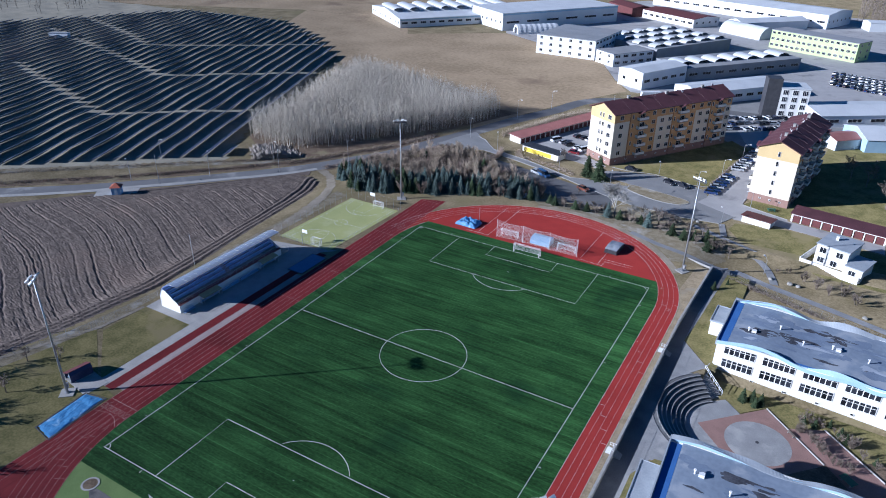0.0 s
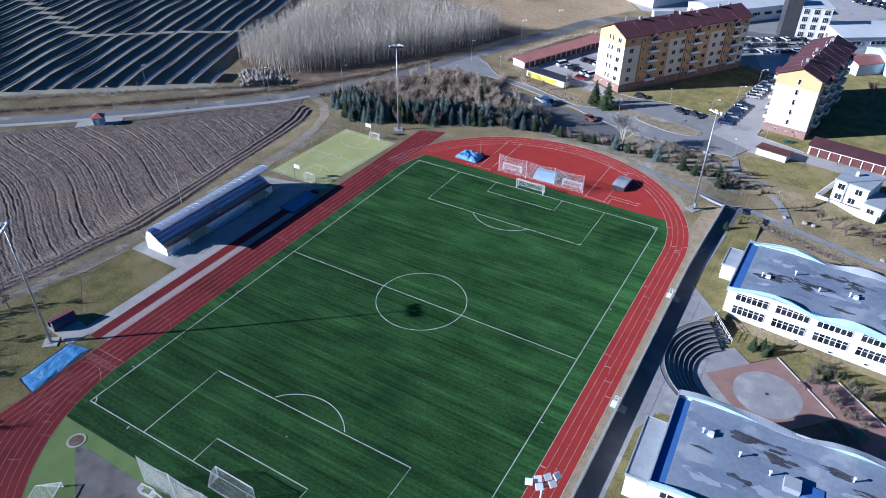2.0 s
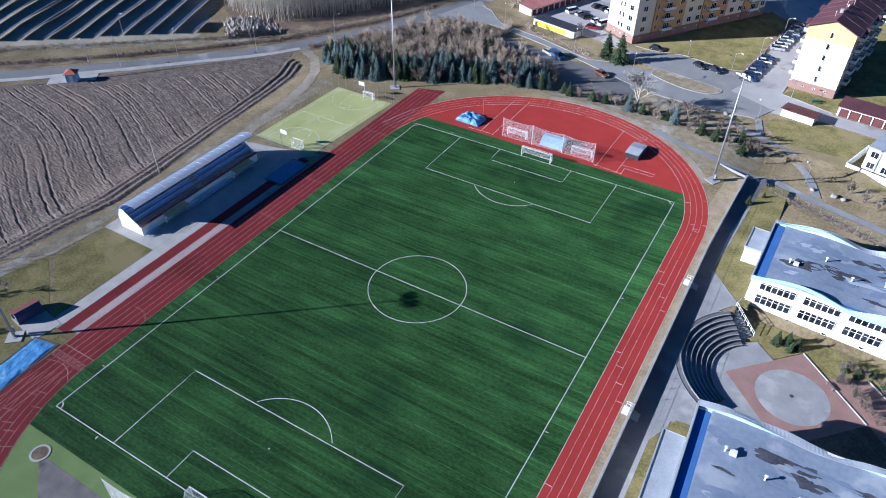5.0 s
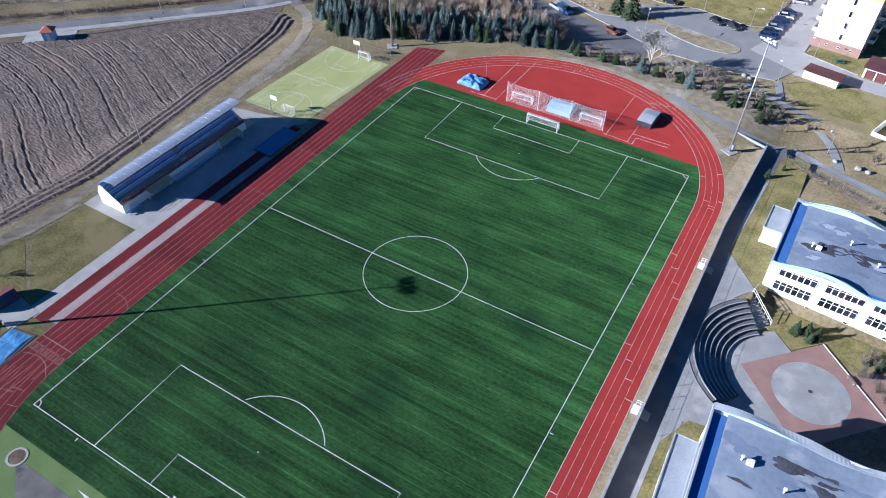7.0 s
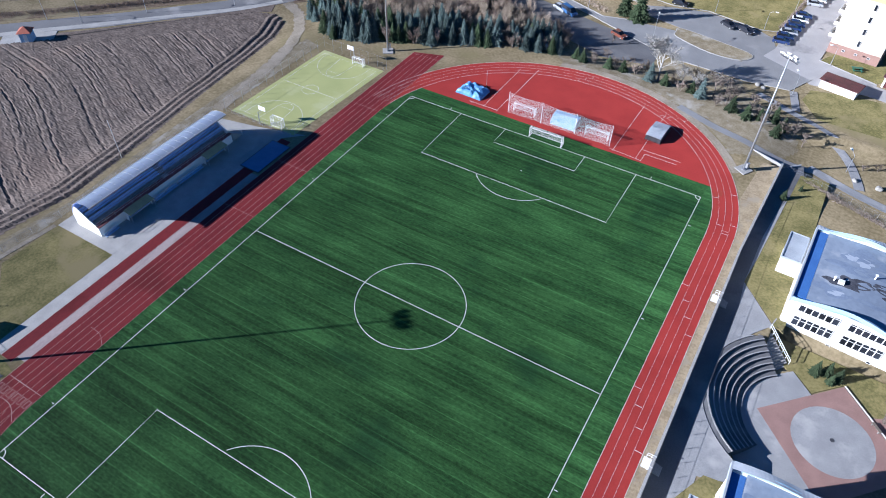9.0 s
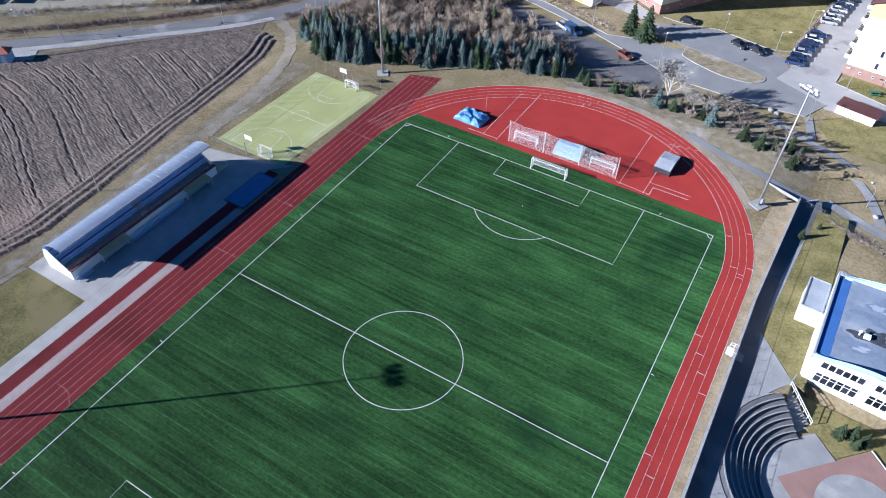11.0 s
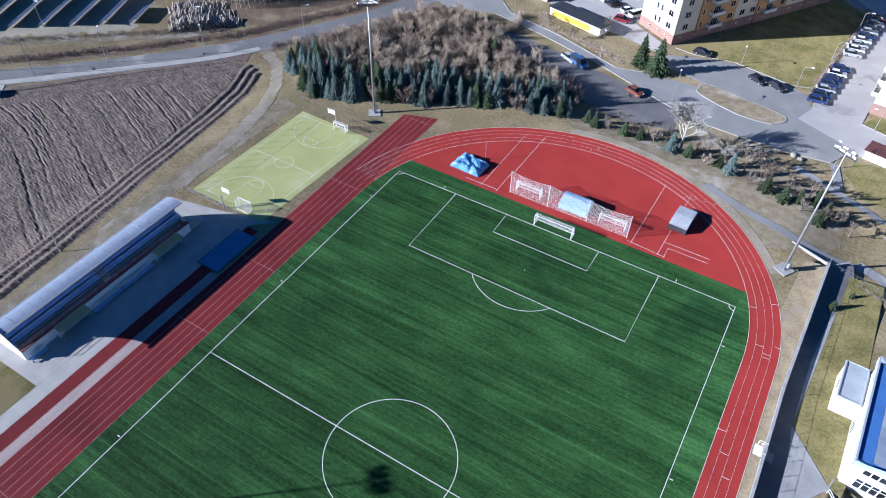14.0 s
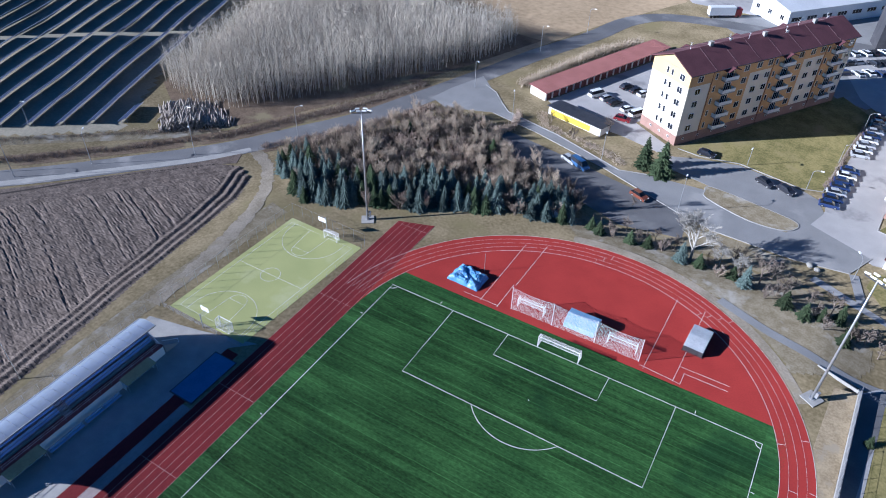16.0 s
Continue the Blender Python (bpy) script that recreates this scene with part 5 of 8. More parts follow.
# ---- grandstand ----
def grandstand():
    y0, y1 = -67.6, -34.2
    s = thing("grandstand", "blue-seated grandstand with arched translucent canopy on concrete", "grandstand")
    part("front_wall", boxes((-56.0, -55.4, y0, y1, -0.1, 2.0)), "white_wall", s)
    part("back_wall", boxes((-61.75, -61.45, y0, y1, -0.1, 3.0)), "white_wall", s)
    for k in range(5):
        x = -56.0 - 1.05 * k
        part("tier", boxes((x - 1.05, x, y0 + 0.1, y1 - 0.1, -0.1, 1.75 + 0.5 * k)), "concrete" if k else "brown_red", s)
    part("parapet_cap", boxes((-56.1, -55.2, y0, y1, 2.0, 2.14)), "brown_red", s, "dark red parapet cap")
    for k in range(1, 5):
        x, z = -56.0 - 1.05 * k, 1.75 + 0.5 * k
        for a, b in ((y0 + 0.4, -51.6), (-50.2, y1 - 0.4)):
            part("seat_bench", boxes((x - 0.5, x - 0.08, a, b, z + 0.38, z + 0.46), (x - 0.62, x - 0.55, a, b, z + 0.5, z + 0.95)), "seat_blue", s, "row of blue seats")
            n = int((b - a) / 1.6)
            for i in range(n + 1):
                yy = a + (b - a) * i / n
                part("bench_support", boxes((x - 0.6, x - 0.15, yy - 0.03, yy + 0.03, z, z + 0.38)), "metal_grey", s)
    for k in range(9):
        part("aisle_step", boxes((-56.2 - 0.52 * (k + 1), -56.2 - 0.52 * k, -51.5, -50.3, 1.5, 2.0 + 0.25 * k)), "concrete", s)
    cx, cz, r = -56.7, 1.75, 5.1
    angs = [radians(180 - 104 * i / 14) for i in range(15)]
    n = 20
    for j in range(n):
        a, b = y0 + (y1 - y0) * j / n + 0.02, y0 + (y1 - y0) * (j + 1) / n - 0.02
        bm = bmesh.new()
        rows = []
        for yy in (a, b):
            for rr in (r, r - 0.05):
                rows.append([bm.verts.new((cx + rr * math.cos(t), yy, cz + rr * math.sin(t))) for t in angs])
        for i in range(14):
            for p, q in ((0, 2), (3, 1), (1, 0), (2, 3)):
                bm.faces.new((rows[p][i], rows[p][i + 1], rows[q][i + 1], rows[q][i]))
        for i in (0, 14):
            bm.faces.new((rows[0][i], rows[1][i], rows[3][i], rows[2][i]))
        part("canopy_panel", bm, "canopy", s, "curved grey canopy sheet", smooth=True).data.set_sharp_from_angle(angle=radians(35))
    for j in range(0, n + 1):
        yy = y0 + (y1 - y0) * j / n
        bm = bmesh.new()
        for i in range(14):
            tube(bm, (cx + (r + 0.05) * math.cos(angs[i]), yy, cz + (r + 0.05) * math.sin(angs[i])), (cx + (r + 0.05) * math.cos(angs[i + 1]), yy, cz + (r + 0.05) * math.sin(angs[i + 1])), 0.014, n=5)
        part("canopy_rib", bm, "metal_grey", s)
    for t in (radians(150), radians(120)):
        part("canopy_purlin", tube(bmesh.new(), (cx + (r + 0.06) * math.cos(t), y0, cz + (r + 0.06) * math.sin(t)), (cx + (r + 0.06) * math.cos(t), y1, cz + (r + 0.06) * math.sin(t)), 0.05, n=6), "white_metal", s)
    part("canopy_edge", boxes((cx + r * math.cos(angs[-1]) - 0.08, cx + r * math.cos(angs[-1]) + 0.1, y0, y1, cz + r * math.sin(angs[-1]) - 0.14, cz + r * math.sin(angs[-1]) + 0.06)), "metal_grey", s)
    for yy in (y0, y1 - 0.14):
        bm = bmesh.new()
        pts = [(cx + (r - 0.2) * math.cos(t), cz + (r - 0.2) * math.sin(t)) for t in angs[:6]] + [(-59.6, 4.6), (-57.6, 3.2), (-56.0, 2.3), (-56.0, 0), (-61.5, 0)]
        a = [bm.verts.new((x, yy, z)) for x, z in pts]
        b = [bm.verts.new((x, yy + 0.14, z)) for x, z in pts]
        bm.faces.new(a), bm.faces.new(b[::-1])
        for i in range(len(pts)):
            j = (i + 1) % len(pts)
            bm.faces.new((a[i], a[j], b[j], b[i]))
        bm.normal_update()
        bmesh.ops.triangulate(bm, faces=[f for f in bm.faces if len(f.verts) > 4])
        part("end_wall", bm, "white_wall", s)
    rail = bmesh.new()
    for z in (2.6, 3.0):
        tube(rail, (-55.5, y0, z), (-55.5, y1, z), 0.035)
    for i in range(18):
        yy = y0 + (y1 - y0) * i / 17
        tube(rail, (-55.5, yy, 2.1), (-55.5, yy, 3.0), 0.03)
    part("railing", rail, "metal_grey", s)
    for k in range(9):
        part("end_step", boxes((-56.4, -55.4, y1 + 0.2 + 0.3 * k, y1 + 0.5 + 0.3 * k, -0.1, 1.8 - 0.2 * k)), "concrete", s)
    er = bmesh.new()
    tube(er, (-55.45, y1 + 0.2, 2.9), (-55.45, y1 + 2.9, 1.1), 0.04)
    tube(er, (-55.45, y1 + 2.9, 0), (-55.45, y1 + 2.9, 1.1), 0.04)
    part("end_railing", er, "white_metal", s)


grandstand()


def bench(m, mat="seat_blue"):
    b = thing("bench", "low blue players bench in front of the stand", "bench", m, "benches before the stand")
    part("seat", boxes((-0.2, 0.25, -1.5, 1.5, 0.42, 0.48)), mat, b)
    part("backrest", boxes((-0.28, -0.22, -1.5, 1.5, 0.55, 0.95)), mat, b)
    for y in (-1.3, 1.3):
        part("leg", boxes((-0.25, -0.2, y - 0.03, y + 0.03, 0, 0.9), (-0.2, 0.2, y - 0.03, y + 0.03, 0.36, 0.42), (0.16, 0.2, y - 0.03, y + 0.03, 0, 0.36)), "metal_dark", b)
    return b


def dugout(m):
    d = thing("dugout", "open dugout with mossy yellow-green sloping roof", "dugout", m, "dugouts before the stand")
    bm = bmesh.new()
    v = [bm.verts.new(p) for p in ((-0.9, -2.8, 2.1), (0.9, -2.8, 1.75), (0.9, 2.8, 1.75), (-0.9, 2.8, 2.1))]
    u = [bm.verts.new(q.co + Vector((0, 0, 0.06))) for q in v]
    bm.faces.new(u), bm.faces.new(v[::-1])
    for i in range(4):
        bm.faces.new((v[i], v[(i + 1) % 4], u[(i + 1) % 4], u[i]))
    part("roof", bm, "green_yellow", d)
    for y in (-2.7, 2.7):
        part("post", tube(bmesh.new(), (0.8, y, 0), (0.8, y, 1.78), 0.06), "metal_grey", d)
        part("side_panel", boxes((-0.85, -0.1, y - 0.03, y + 0.03, 0, 1.9)), "white_metal", d)
    part("seat", boxes((-0.7, -0.25, -2.6, 2.6, 0.42, 0.5), (-0.7, -0.62, -2.6, 2.6, 0.0, 0.42)), "seat_blue", d)
    return d


b0 = bench(pose(-54.3, -66.0, 0.005))
for y in (-54.6, -52.0, -48.6, -45.4):
    copy_thing(b0, pose(-54.2, y, 0.005))
d0 = dugout(pose(-54.4, -59.4, 0.005))
copy_thing(d0, pose(-54.4, -40.0, 0.005))

# blue landing mat in the stand's shade and covered sand pit near the start
mat_ = thing("landing_mat", "flat blue cover over the long jump pit", "mat")
part("cover", boxes((-48.5, -44.1, -39.2, -29.7, -0.05, 0.16)), "mat_blue", mat_)
part("frame", boxes((-48.7, -48.5, -39.4, -29.5, -0.05, 0.12), (-44.1, -43.95, -39.4, -29.5, -0.05, 0.12), (-48.5, -44.1, -39.4, -39.2, -0.05, 0.12), (-48.5, -44.1, -29.7, -29.5, -0.05, 0.12)), "metal_dark", mat_)


def rumpled(name, poly4, h, amp, mat, seed, nx=34, ny=26, fall=0.10):
    """A tarpaulin over something: a heightfield with creases, tucked down at its edge."""
    p = [Vector((*q, 0)) for q in poly4]
    verts, faces = [], []
    for j in range(ny + 1):
        for i in range(nx + 1):
            u, v = i / nx, j / ny
            q = (p[0] * (1 - u) + p[1] * u) * (1 - v) + (p[3] * (1 - u) + p[2] * u) * v
            e = min(u, 1 - u, v, 1 - v) / fall
            e = min(1, max(0, e))
            f = noise.noise((q.x * 0.9 + seed, q.y * 0.9, 0)) + 0.6 * abs(noise.noise((q.x * 2.3, q.y * 2.3 + seed, 3))) + 0.35 * noise.noise((q.x * 5, q.y * 5, seed))
            edge = 1 + 0.05 * noise.noise((u * 5 + seed, v * 5, 9))
            q = (p[0] + p[2]) / 2 + (q - (p[0] + p[2]) / 2) * edge
            verts.append((q.x, q.y, max(0.01, (e ** 0.5) * (h + amp * f))))
            if i < nx and j < ny:
                a = j * (nx + 1) + i
                faces.append((a, a + 1, a + nx + 2, a + nx + 1))
    me = bpy.data.meshes.new(name)
    me.from_pydata(verts, [], faces)
    return mesh_part(name, me, mat, smooth=False)


pit = thing("sand_pit", "long jump pit under crumpled light blue tarpaulin", "sand pit")
cov = rumpled("cover", [(-47.8, -106.5), (-43.3, -107.3), (-44.4, -95.6), (-48.6, -96.4)], 0.12, 0.10, "blue_tarp", 2.0)
cov.parent = pit
part("frame", strip(bmesh.new(), [(-47.9, -106.8), (-43.0, -107.6), (-44.1, -95.3), (-48.8, -96.2)], 0.35, -0.05, closed=True, h=0.12), "metal_dark", pit, "dark rubber edge")
pile = rumpled("tarpaulin_cover", [(-25.6, 6.9), (-19.0, 6.6), (-18.8, 11.0), (-25.2, 12.0)], 1.0, 0.55, "blue_tarp", 7.0, 44, 34, 0.16)
tagged(pile, "high jump mats under crumpled blue tarpaulin", "mats")
pole = tube(bmesh.new(), (-20.6, 12.6, 0), (-20.6, 12.6, 4.2), 0.05, 0.04)
tagged(part("flag_pole", pole, "metal_grey"), "slim grey pole beside covered mats", "pole")


def goal(m, w=7.32, h=2.44, d=1.6, label="white football goal with net", top=0.9):
    g = thing("football_goal", label, "goal", m)
    for x in (-w / 2, w / 2):
        part("post", tube(bmesh.new(), (x, 0, 0), (x, 0, h + 0.06), 0.06, n=8), "white_metal", g)
    part("crossbar", tube(bmesh.new(), (-w / 2 + 0.06, 0, h), (w / 2 - 0.06, 0, h), 0.06, n=8), "white_metal", g)
    st = bmesh.new()
    for x in (-w / 2, w / 2):
        tube(st, (x, 0.06, h), (x, top, h - 0.06), 0.035)
        tube(st, (x, top, h - 0.06), (x, d, 0.05), 0.035)
        tube(st, (x, 0.06, 0.05), (x, d, 0.05), 0.035)
    tube(st, (-w / 2, d, 0.05), (w / 2, d, 0.05), 0.035)
    part("net_frame", st, "white_metal", g)
    net = bmesh.new()
    n = int(w / 0.2)
    for i in range(n + 1):
        x = -w / 2 + w * i / n
        tube(net, (x, top, h - 0.06), (x, d, 0.06), 0.011, n=3, caps=False)
        tube(net, (x, 0.05, h), (x, top, h - 0.06), 0.011, n=3, caps=False)
    for i in range(1, 12):
        t = i / 12
        tube(net, (-w / 2, top + (d - top) * t, (h - 0.06) * (1 - t)), (w / 2, top + (d - top) * t, (h - 0.06) * (1 - t)), 0.011, n=3, caps=False)
        for x in (-w / 2, w / 2):
            tube(net, (x, 0.05, h * t), (x, top + (d - top) * (1 - t), h * t), 0.011, n=3, caps=False)
    for i in range(1, 4):
        tube(net, (-w / 2, top * i / 4, h), (w / 2, top * i / 4, h), 0.011, n=3, caps=False)
    for x in (-w / 2, w / 2):
        for i in range(1, 7):
            yy = d * i / 7
            hh = h - 0.06 if yy < top else (h - 0.06) * (d - yy) / (d - top)
            tube(net, (x, yy, 0.05), (x, yy, hh), 0.011, n=3, caps=False)
    part("net", net, "net", g, "white knotted net")
    return g


goal(pose(0, 0.1, 0.004), label="white football goal with net on the far goal line")
goal(pose(0, -103.7, 0.004, 0, 0, 180), label="white football goal with net on the near goal line", d=2.0)
for x in (-8.4, 8.6):
    goal(pose(x, 7.2, 0.004), 5.0, 2.0, 1.2, "small white training goal parked behind the net")
goal(pose(-10.4, -110.7, 0.01, 0, 0, 186), 2.3, 1.2, 0.8, "small white training goal parked on the throwing area")
goal(pose(-7.9, -110.9, 0.01, 0, 0, 176), 2.3, 1.2, 0.8, "small white training goal parked on the throwing area")
goal(pose(-20.6, -118.75, 0.01, 0, 0, 119), 5.0, 1.05, 4.2, "low wide training goal with dark shadow on light green turf", top=0.3)


def ball_net(a, b, h, posts, label):
    s = thing("ball_net", label, "ball net")
    a, b = Vector(a), Vector(b)
    for i in range(posts):
        p = a.lerp(b, i / (posts - 1))
        part("post", tube(bmesh.new(), (p.x, p.y, 0), (p.x, p.y, h), 0.06, 0.05), "white_metal", s)
    L = (b - a).length
    net = bmesh.new()
    n = int(L / 0.22)

    def sag(t):
        return h - 0.15 - 0.35 * abs(math.sin(t * math.pi * (posts - 1)))
    for i in range(n + 1):
        p = a.lerp(b, i / n)
        tube(net, (p.x, p.y, 0.1), (p.x, p.y, sag(i / n)), 0.013, n=3, caps=False)
    rows = int(h / 0.22)
    for r in range(rows):
        f = r / (rows - 1)
        for k in range((posts - 1) * 4):
            t0, t1 = k / ((posts - 1) * 4), (k + 1) / ((posts - 1) * 4)
            p, q = a.lerp(b, t0), a.lerp(b, t1)
            tube(net, (p.x, p.y, 0.1 + (sag(t0) - 0.1) * f), (q.x, q.y, 0.1 + (sag(t1) - 0.1) * f), 0.013 if r < rows - 1 else 0.025, n=3, caps=False)
    part("net", net, "net", s, "fine white net")
    return s


ball_net((-11.6, 6.0), (12.1, 6.0), 5.2, 4, "tall white ball-stop net on four posts")
ball_net((-12.2, -109.9), (13, -109.2), 6.0, 5, "tall white ball-stop net behind the near goal")


def shelter(m, L, D, H, mat, label, cat):
    """A bench cover or lean-to with sloping panels."""
    s = thing("team_shelter", label, cat, m)
    n = 6
    for i in range(n):
        x0, x1 = -L / 2 + L * i / n + 0.01, -L / 2 + L * (i + 1) / n - 0.01
        bm = bmesh.new()
        sec = [(-D / 2, 0.05), (-D / 2 + 0.15, H * 0.55), (D * 0.05, H), (D / 2, H * 0.9)]
        a = [bm.verts.new((x0, y, z)) for y, z in sec] + [bm.verts.new((x0, y + 0.02, z - 0.05)) for y, z in sec[::-1]]
        b = [bm.verts.new((x1, v.co.y, v.co.z)) for v in a]
        for k in range(8):
            j = (k + 1) % 8
            bm.faces.new((a[k], a[j], b[j], b[k]))
        for e in (a, b):
            for k in range(3):
                bm.faces.new((e[k], e[k + 1], e[6 - k], e[7 - k]))
        part("panel", bm, mat, s)
    for x in (-L / 2, L / 2):
        part("post", tube(bmesh.new(), (x, D / 2 - 0.05, 0), (x, D / 2 - 0.05, H * 0.9), 0.05), "white_metal", s)
        part("side", prism(bmesh.new(), [(-D / 2 + 0.05, 0.0), (D / 2 - 0.1, 0.0), (D / 2 - 0.1, H * 0.85), (D * 0.05, H * 0.95), (-D / 2 + 0.18, H * 0.5)], -0.02, 0.02, pose(x, 0, 0, 90, 0, 90)), "white_metal", s)
    part("bench", boxes((-L / 2 + 0.1, L / 2 - 0.1, D * 0.05, D * 0.35, 0.38, 0.46)), "seat_blue", s)
    return s


M["shelter_blue"] = material("light_blue_acrylic", (0.30, 0.47, 0.66), (0.22, 0.38, 0.58), 0.5, 3.0, 0.3, spec=0.6)
M["corrugated"] = material("grey_corrugated_cover", (0.52, 0.54, 0.57), (0.40, 0.42, 0.45), 0.6, 4.0, 0.6)
shelter(pose(0.9, 8.6, 0.004, 0, 0, 0), 5.6, 3.4, 1.9, "shelter_blue", "light blue team shelter parked behind the net", "shelter")
cov = thing("mat_cover", "grey corrugated cover over pole vault mats", "cover", pose(19.4, 15.4, 0.004, 0, 0, -3))
bm = bmesh.new()
for k in range(18):
    x0, x1 = -1.7 + 3.4 * k / 18, -1.7 + 3.4 * (k + 1) / 18
    vs = [[bm.verts.new((x, y, z + (0.06 if q == 1 else 0))) for y, z in ((-3.0, 1.15), (0, 1.5), (3.0, 1.15))] for q, x in ((0, x0), (1, (x0 + x1) / 2), (0, x1))]
    for a, b in ((0, 1), (1, 2)):
        for i in range(2):
            bm.faces.new((vs[a][i], vs[a][i + 1], vs[b][i + 1], vs[b][i]))
bmesh.ops.remove_doubles(bm, verts=bm.verts, dist=0.001)
part("roof", bm, "corrugated", cov)
part("body", boxes((-1.65, 1.65, -2.9, 2.9, 0.05, 1.12)), "metal_dark", cov)
part("skirt", boxes((-1.8, 1.8, -3.1, 3.1, 0.0, 0.1)), "brown_red", cov)


def floodlight(x, y, label, h=25.2, face=0.0):
    f = thing("floodlight_mast", label, "floodlight mast", pose(x, y, 0, 0, 0, face))
    part("footing", boxes((-1.3, 1.3, -1.3, 1.3, -0.3, 0.14)), "concrete", f)
    part("mast", tube(bmesh.new(), (0, 0, 0.1), (0, 0, h), 0.26, 0.11, n=12), "metal_grey", f, smooth=True)
    part("base_flange", tube(bmesh.new(), (0, 0, 0.14), (0, 0, 0.22), 0.5, n=12), "metal_grey", f)
    part("crossarm", boxes((-1.9, 1.9, -0.06, 0.06, h - 0.5, h - 0.36), (-1.5, 1.5, 0.5, 0.6, h - 0.5, h - 0.36), (-0.06, 0.06, 0.06, 0.5, h - 0.5, h - 0.38)), "metal_dark", f)
    part("cabinet", boxes((0.3, 0.75, -0.3, 0.3, 0.9, 2.0)), "metal_grey", f)
    for dx, dy, turn in ((-1.6, -0.1, 22), (-0.55, -0.2, 8), (0.55, -0.2, -8), (1.6, -0.1, -22), (-0.75, 0.75, 8), (0.75, 0.75, -8)):
        bm = bmesh.new()
        m = pose(dx, dy, h + 0.05, 0, 0, turn) @ pose(0, 0, 0, 56, 0, 0)
        box(bm, -0.40, 0.40, -0.10, 0.16, -0.36, 0.36, m)
        lamp = part("lamp", bm, "white_metal", f)
        part("lamp_glass", box(bmesh.new(), -0.36, 0.36, -0.125, -0.101, -0.32, 0.32, m), "lamp_glass", lamp)
    return f


floodlight(-49.0, 13.9, "tall grey floodlight mast by the ball court", face=35)
floodlight(38.2, 13.1, "tall grey floodlight mast on a concrete footing", face=-32)
floodlight(-51.8, -98.0, "tall grey floodlight mast beside the sand pit", face=131)
NRX, NRY = 44.0, -98.0
floodlight(NRX, NRY, "tall grey floodlight mast beside the bend", face=-136)

hut = thing("coach_hut", "dark red and blue open hut on a slab", "hut", pose(-54.6, -93.5, 0.0, 0, 0, -8))
part("slab", boxes((-1.5, 6.5, -2.4, 2.4, -0.2, 0.06)), "concrete", hut)
M["navy"] = material("navy_sheet", (0.035, 0.045, 0.11), (0.022, 0.03, 0.08), 0.6, 4.0, 0.6)
M["maroon_sheet"] = material("maroon_sheet", (0.13, 0.030, 0.035), (0.08, 0.022, 0.027), 0.6, 4.0, 0.7)
HUT = [(-1.2, 0.06), (-1.45, 1.3), (0.75, 2.2), (1.2, 1.6), (1.15, 0.06)]


def hut_sheet(pts, y0, y1, t=0.05):
    """A folded sheet along the hut."""
    bm = bmesh.new()
    for (xa, za), (xb, zb) in zip(pts[:-1], pts[1:]):
        n = Vector((za - zb, xb - xa)).normalized() * t
        c = [(xa, za), (xb, zb), (xb + n.x, zb + n.y), (xa + n.x, za + n.y)]
        a, b = ([bm.verts.new((x, y, z)) for x, z in c] for y in (y0, y1))
        bm.faces.new(a), bm.faces.new(b[::-1])
        for i in range(4):
            j = (i + 1) % 4
            bm.faces.new((a[i], a[j], b[j], b[i]))
    return bm


part("body", hut_sheet(HUT[:2], -2.2, 2.2), "navy", hut)
part("side", hut_sheet(HUT[2:], -2.2, 2.2), "navy", hut)
part("roof", hut_sheet(HUT[1:3], -2.35, 2.35, 0.08), "maroon_sheet", hut)
back = bmesh.new()
back.faces.new([back.verts.new((x * 0.96, 2.0, z)) for x, z in HUT])
bmesh.ops.solidify(back, geom=back.faces[:], thickness=0.05)
part("back_panel", back, "navy", hut)
rim = bmesh.new()
for (xa, za), (xb, zb) in zip(HUT[:-1], HUT[1:]):
    tube(rim, (xa * 0.97, -2.22, za), (xb * 0.97, -2.22, zb), 0.07, n=6)
part("front_rim", rim, "white_metal", hut, "white open front rim")
part("bench", boxes((-0.9, -0.4, -1.9, 1.9, 0.45, 0.52)), "seat_blue", hut)


def hoop(m):
    h = thing("basketball_stand", "white basketball backboard on a steel arm", "basketball hoop", m, "basketball stands")
    part("post", tube(bmesh.new(), (0, 0, 0), (0, 0, 3.2), 0.09), "metal_grey", h)
    arm = bmesh.new()
    tube(arm, (0, 0, 3.0), (0, 1.2, 3.3), 0.06), tube(arm, (0, 0, 2.2), (0, 1.2, 3.0), 0.04)
    part("arm", arm, "metal_grey", h)
    part("backboard", boxes((-0.9, 0.9, 1.2, 1.25, 2.9, 3.95)), "white_metal", h)
    rim = bmesh.new()
    for i in range(12):
        a, b = 2 * math.pi * i / 12, 2 * math.pi * (i + 1) / 12
        tube(rim, (0.23 * math.cos(a), 1.5 + 0.23 * math.sin(a), 3.05), (0.23 * math.cos(b), 1.5 + 0.23 * math.sin(b), 3.05), 0.02, n=4)
    part("rim", rim, "brown_red", h)
    return h


h0 = hoop(pose(-54.6, -26.6, 0))
copy_thing(h0, pose(-53.9, 6.6, 0, 0, 0, 180))
for y, r in ((-24.2, 0), (4.0, 180)):
    goal(pose(-51.2, y + (0.2 if r else -0.2), 0.01, 0, 0, 180 - r), 3.0, 2.0, 1.0, "small goal frame at the end of the ball court")


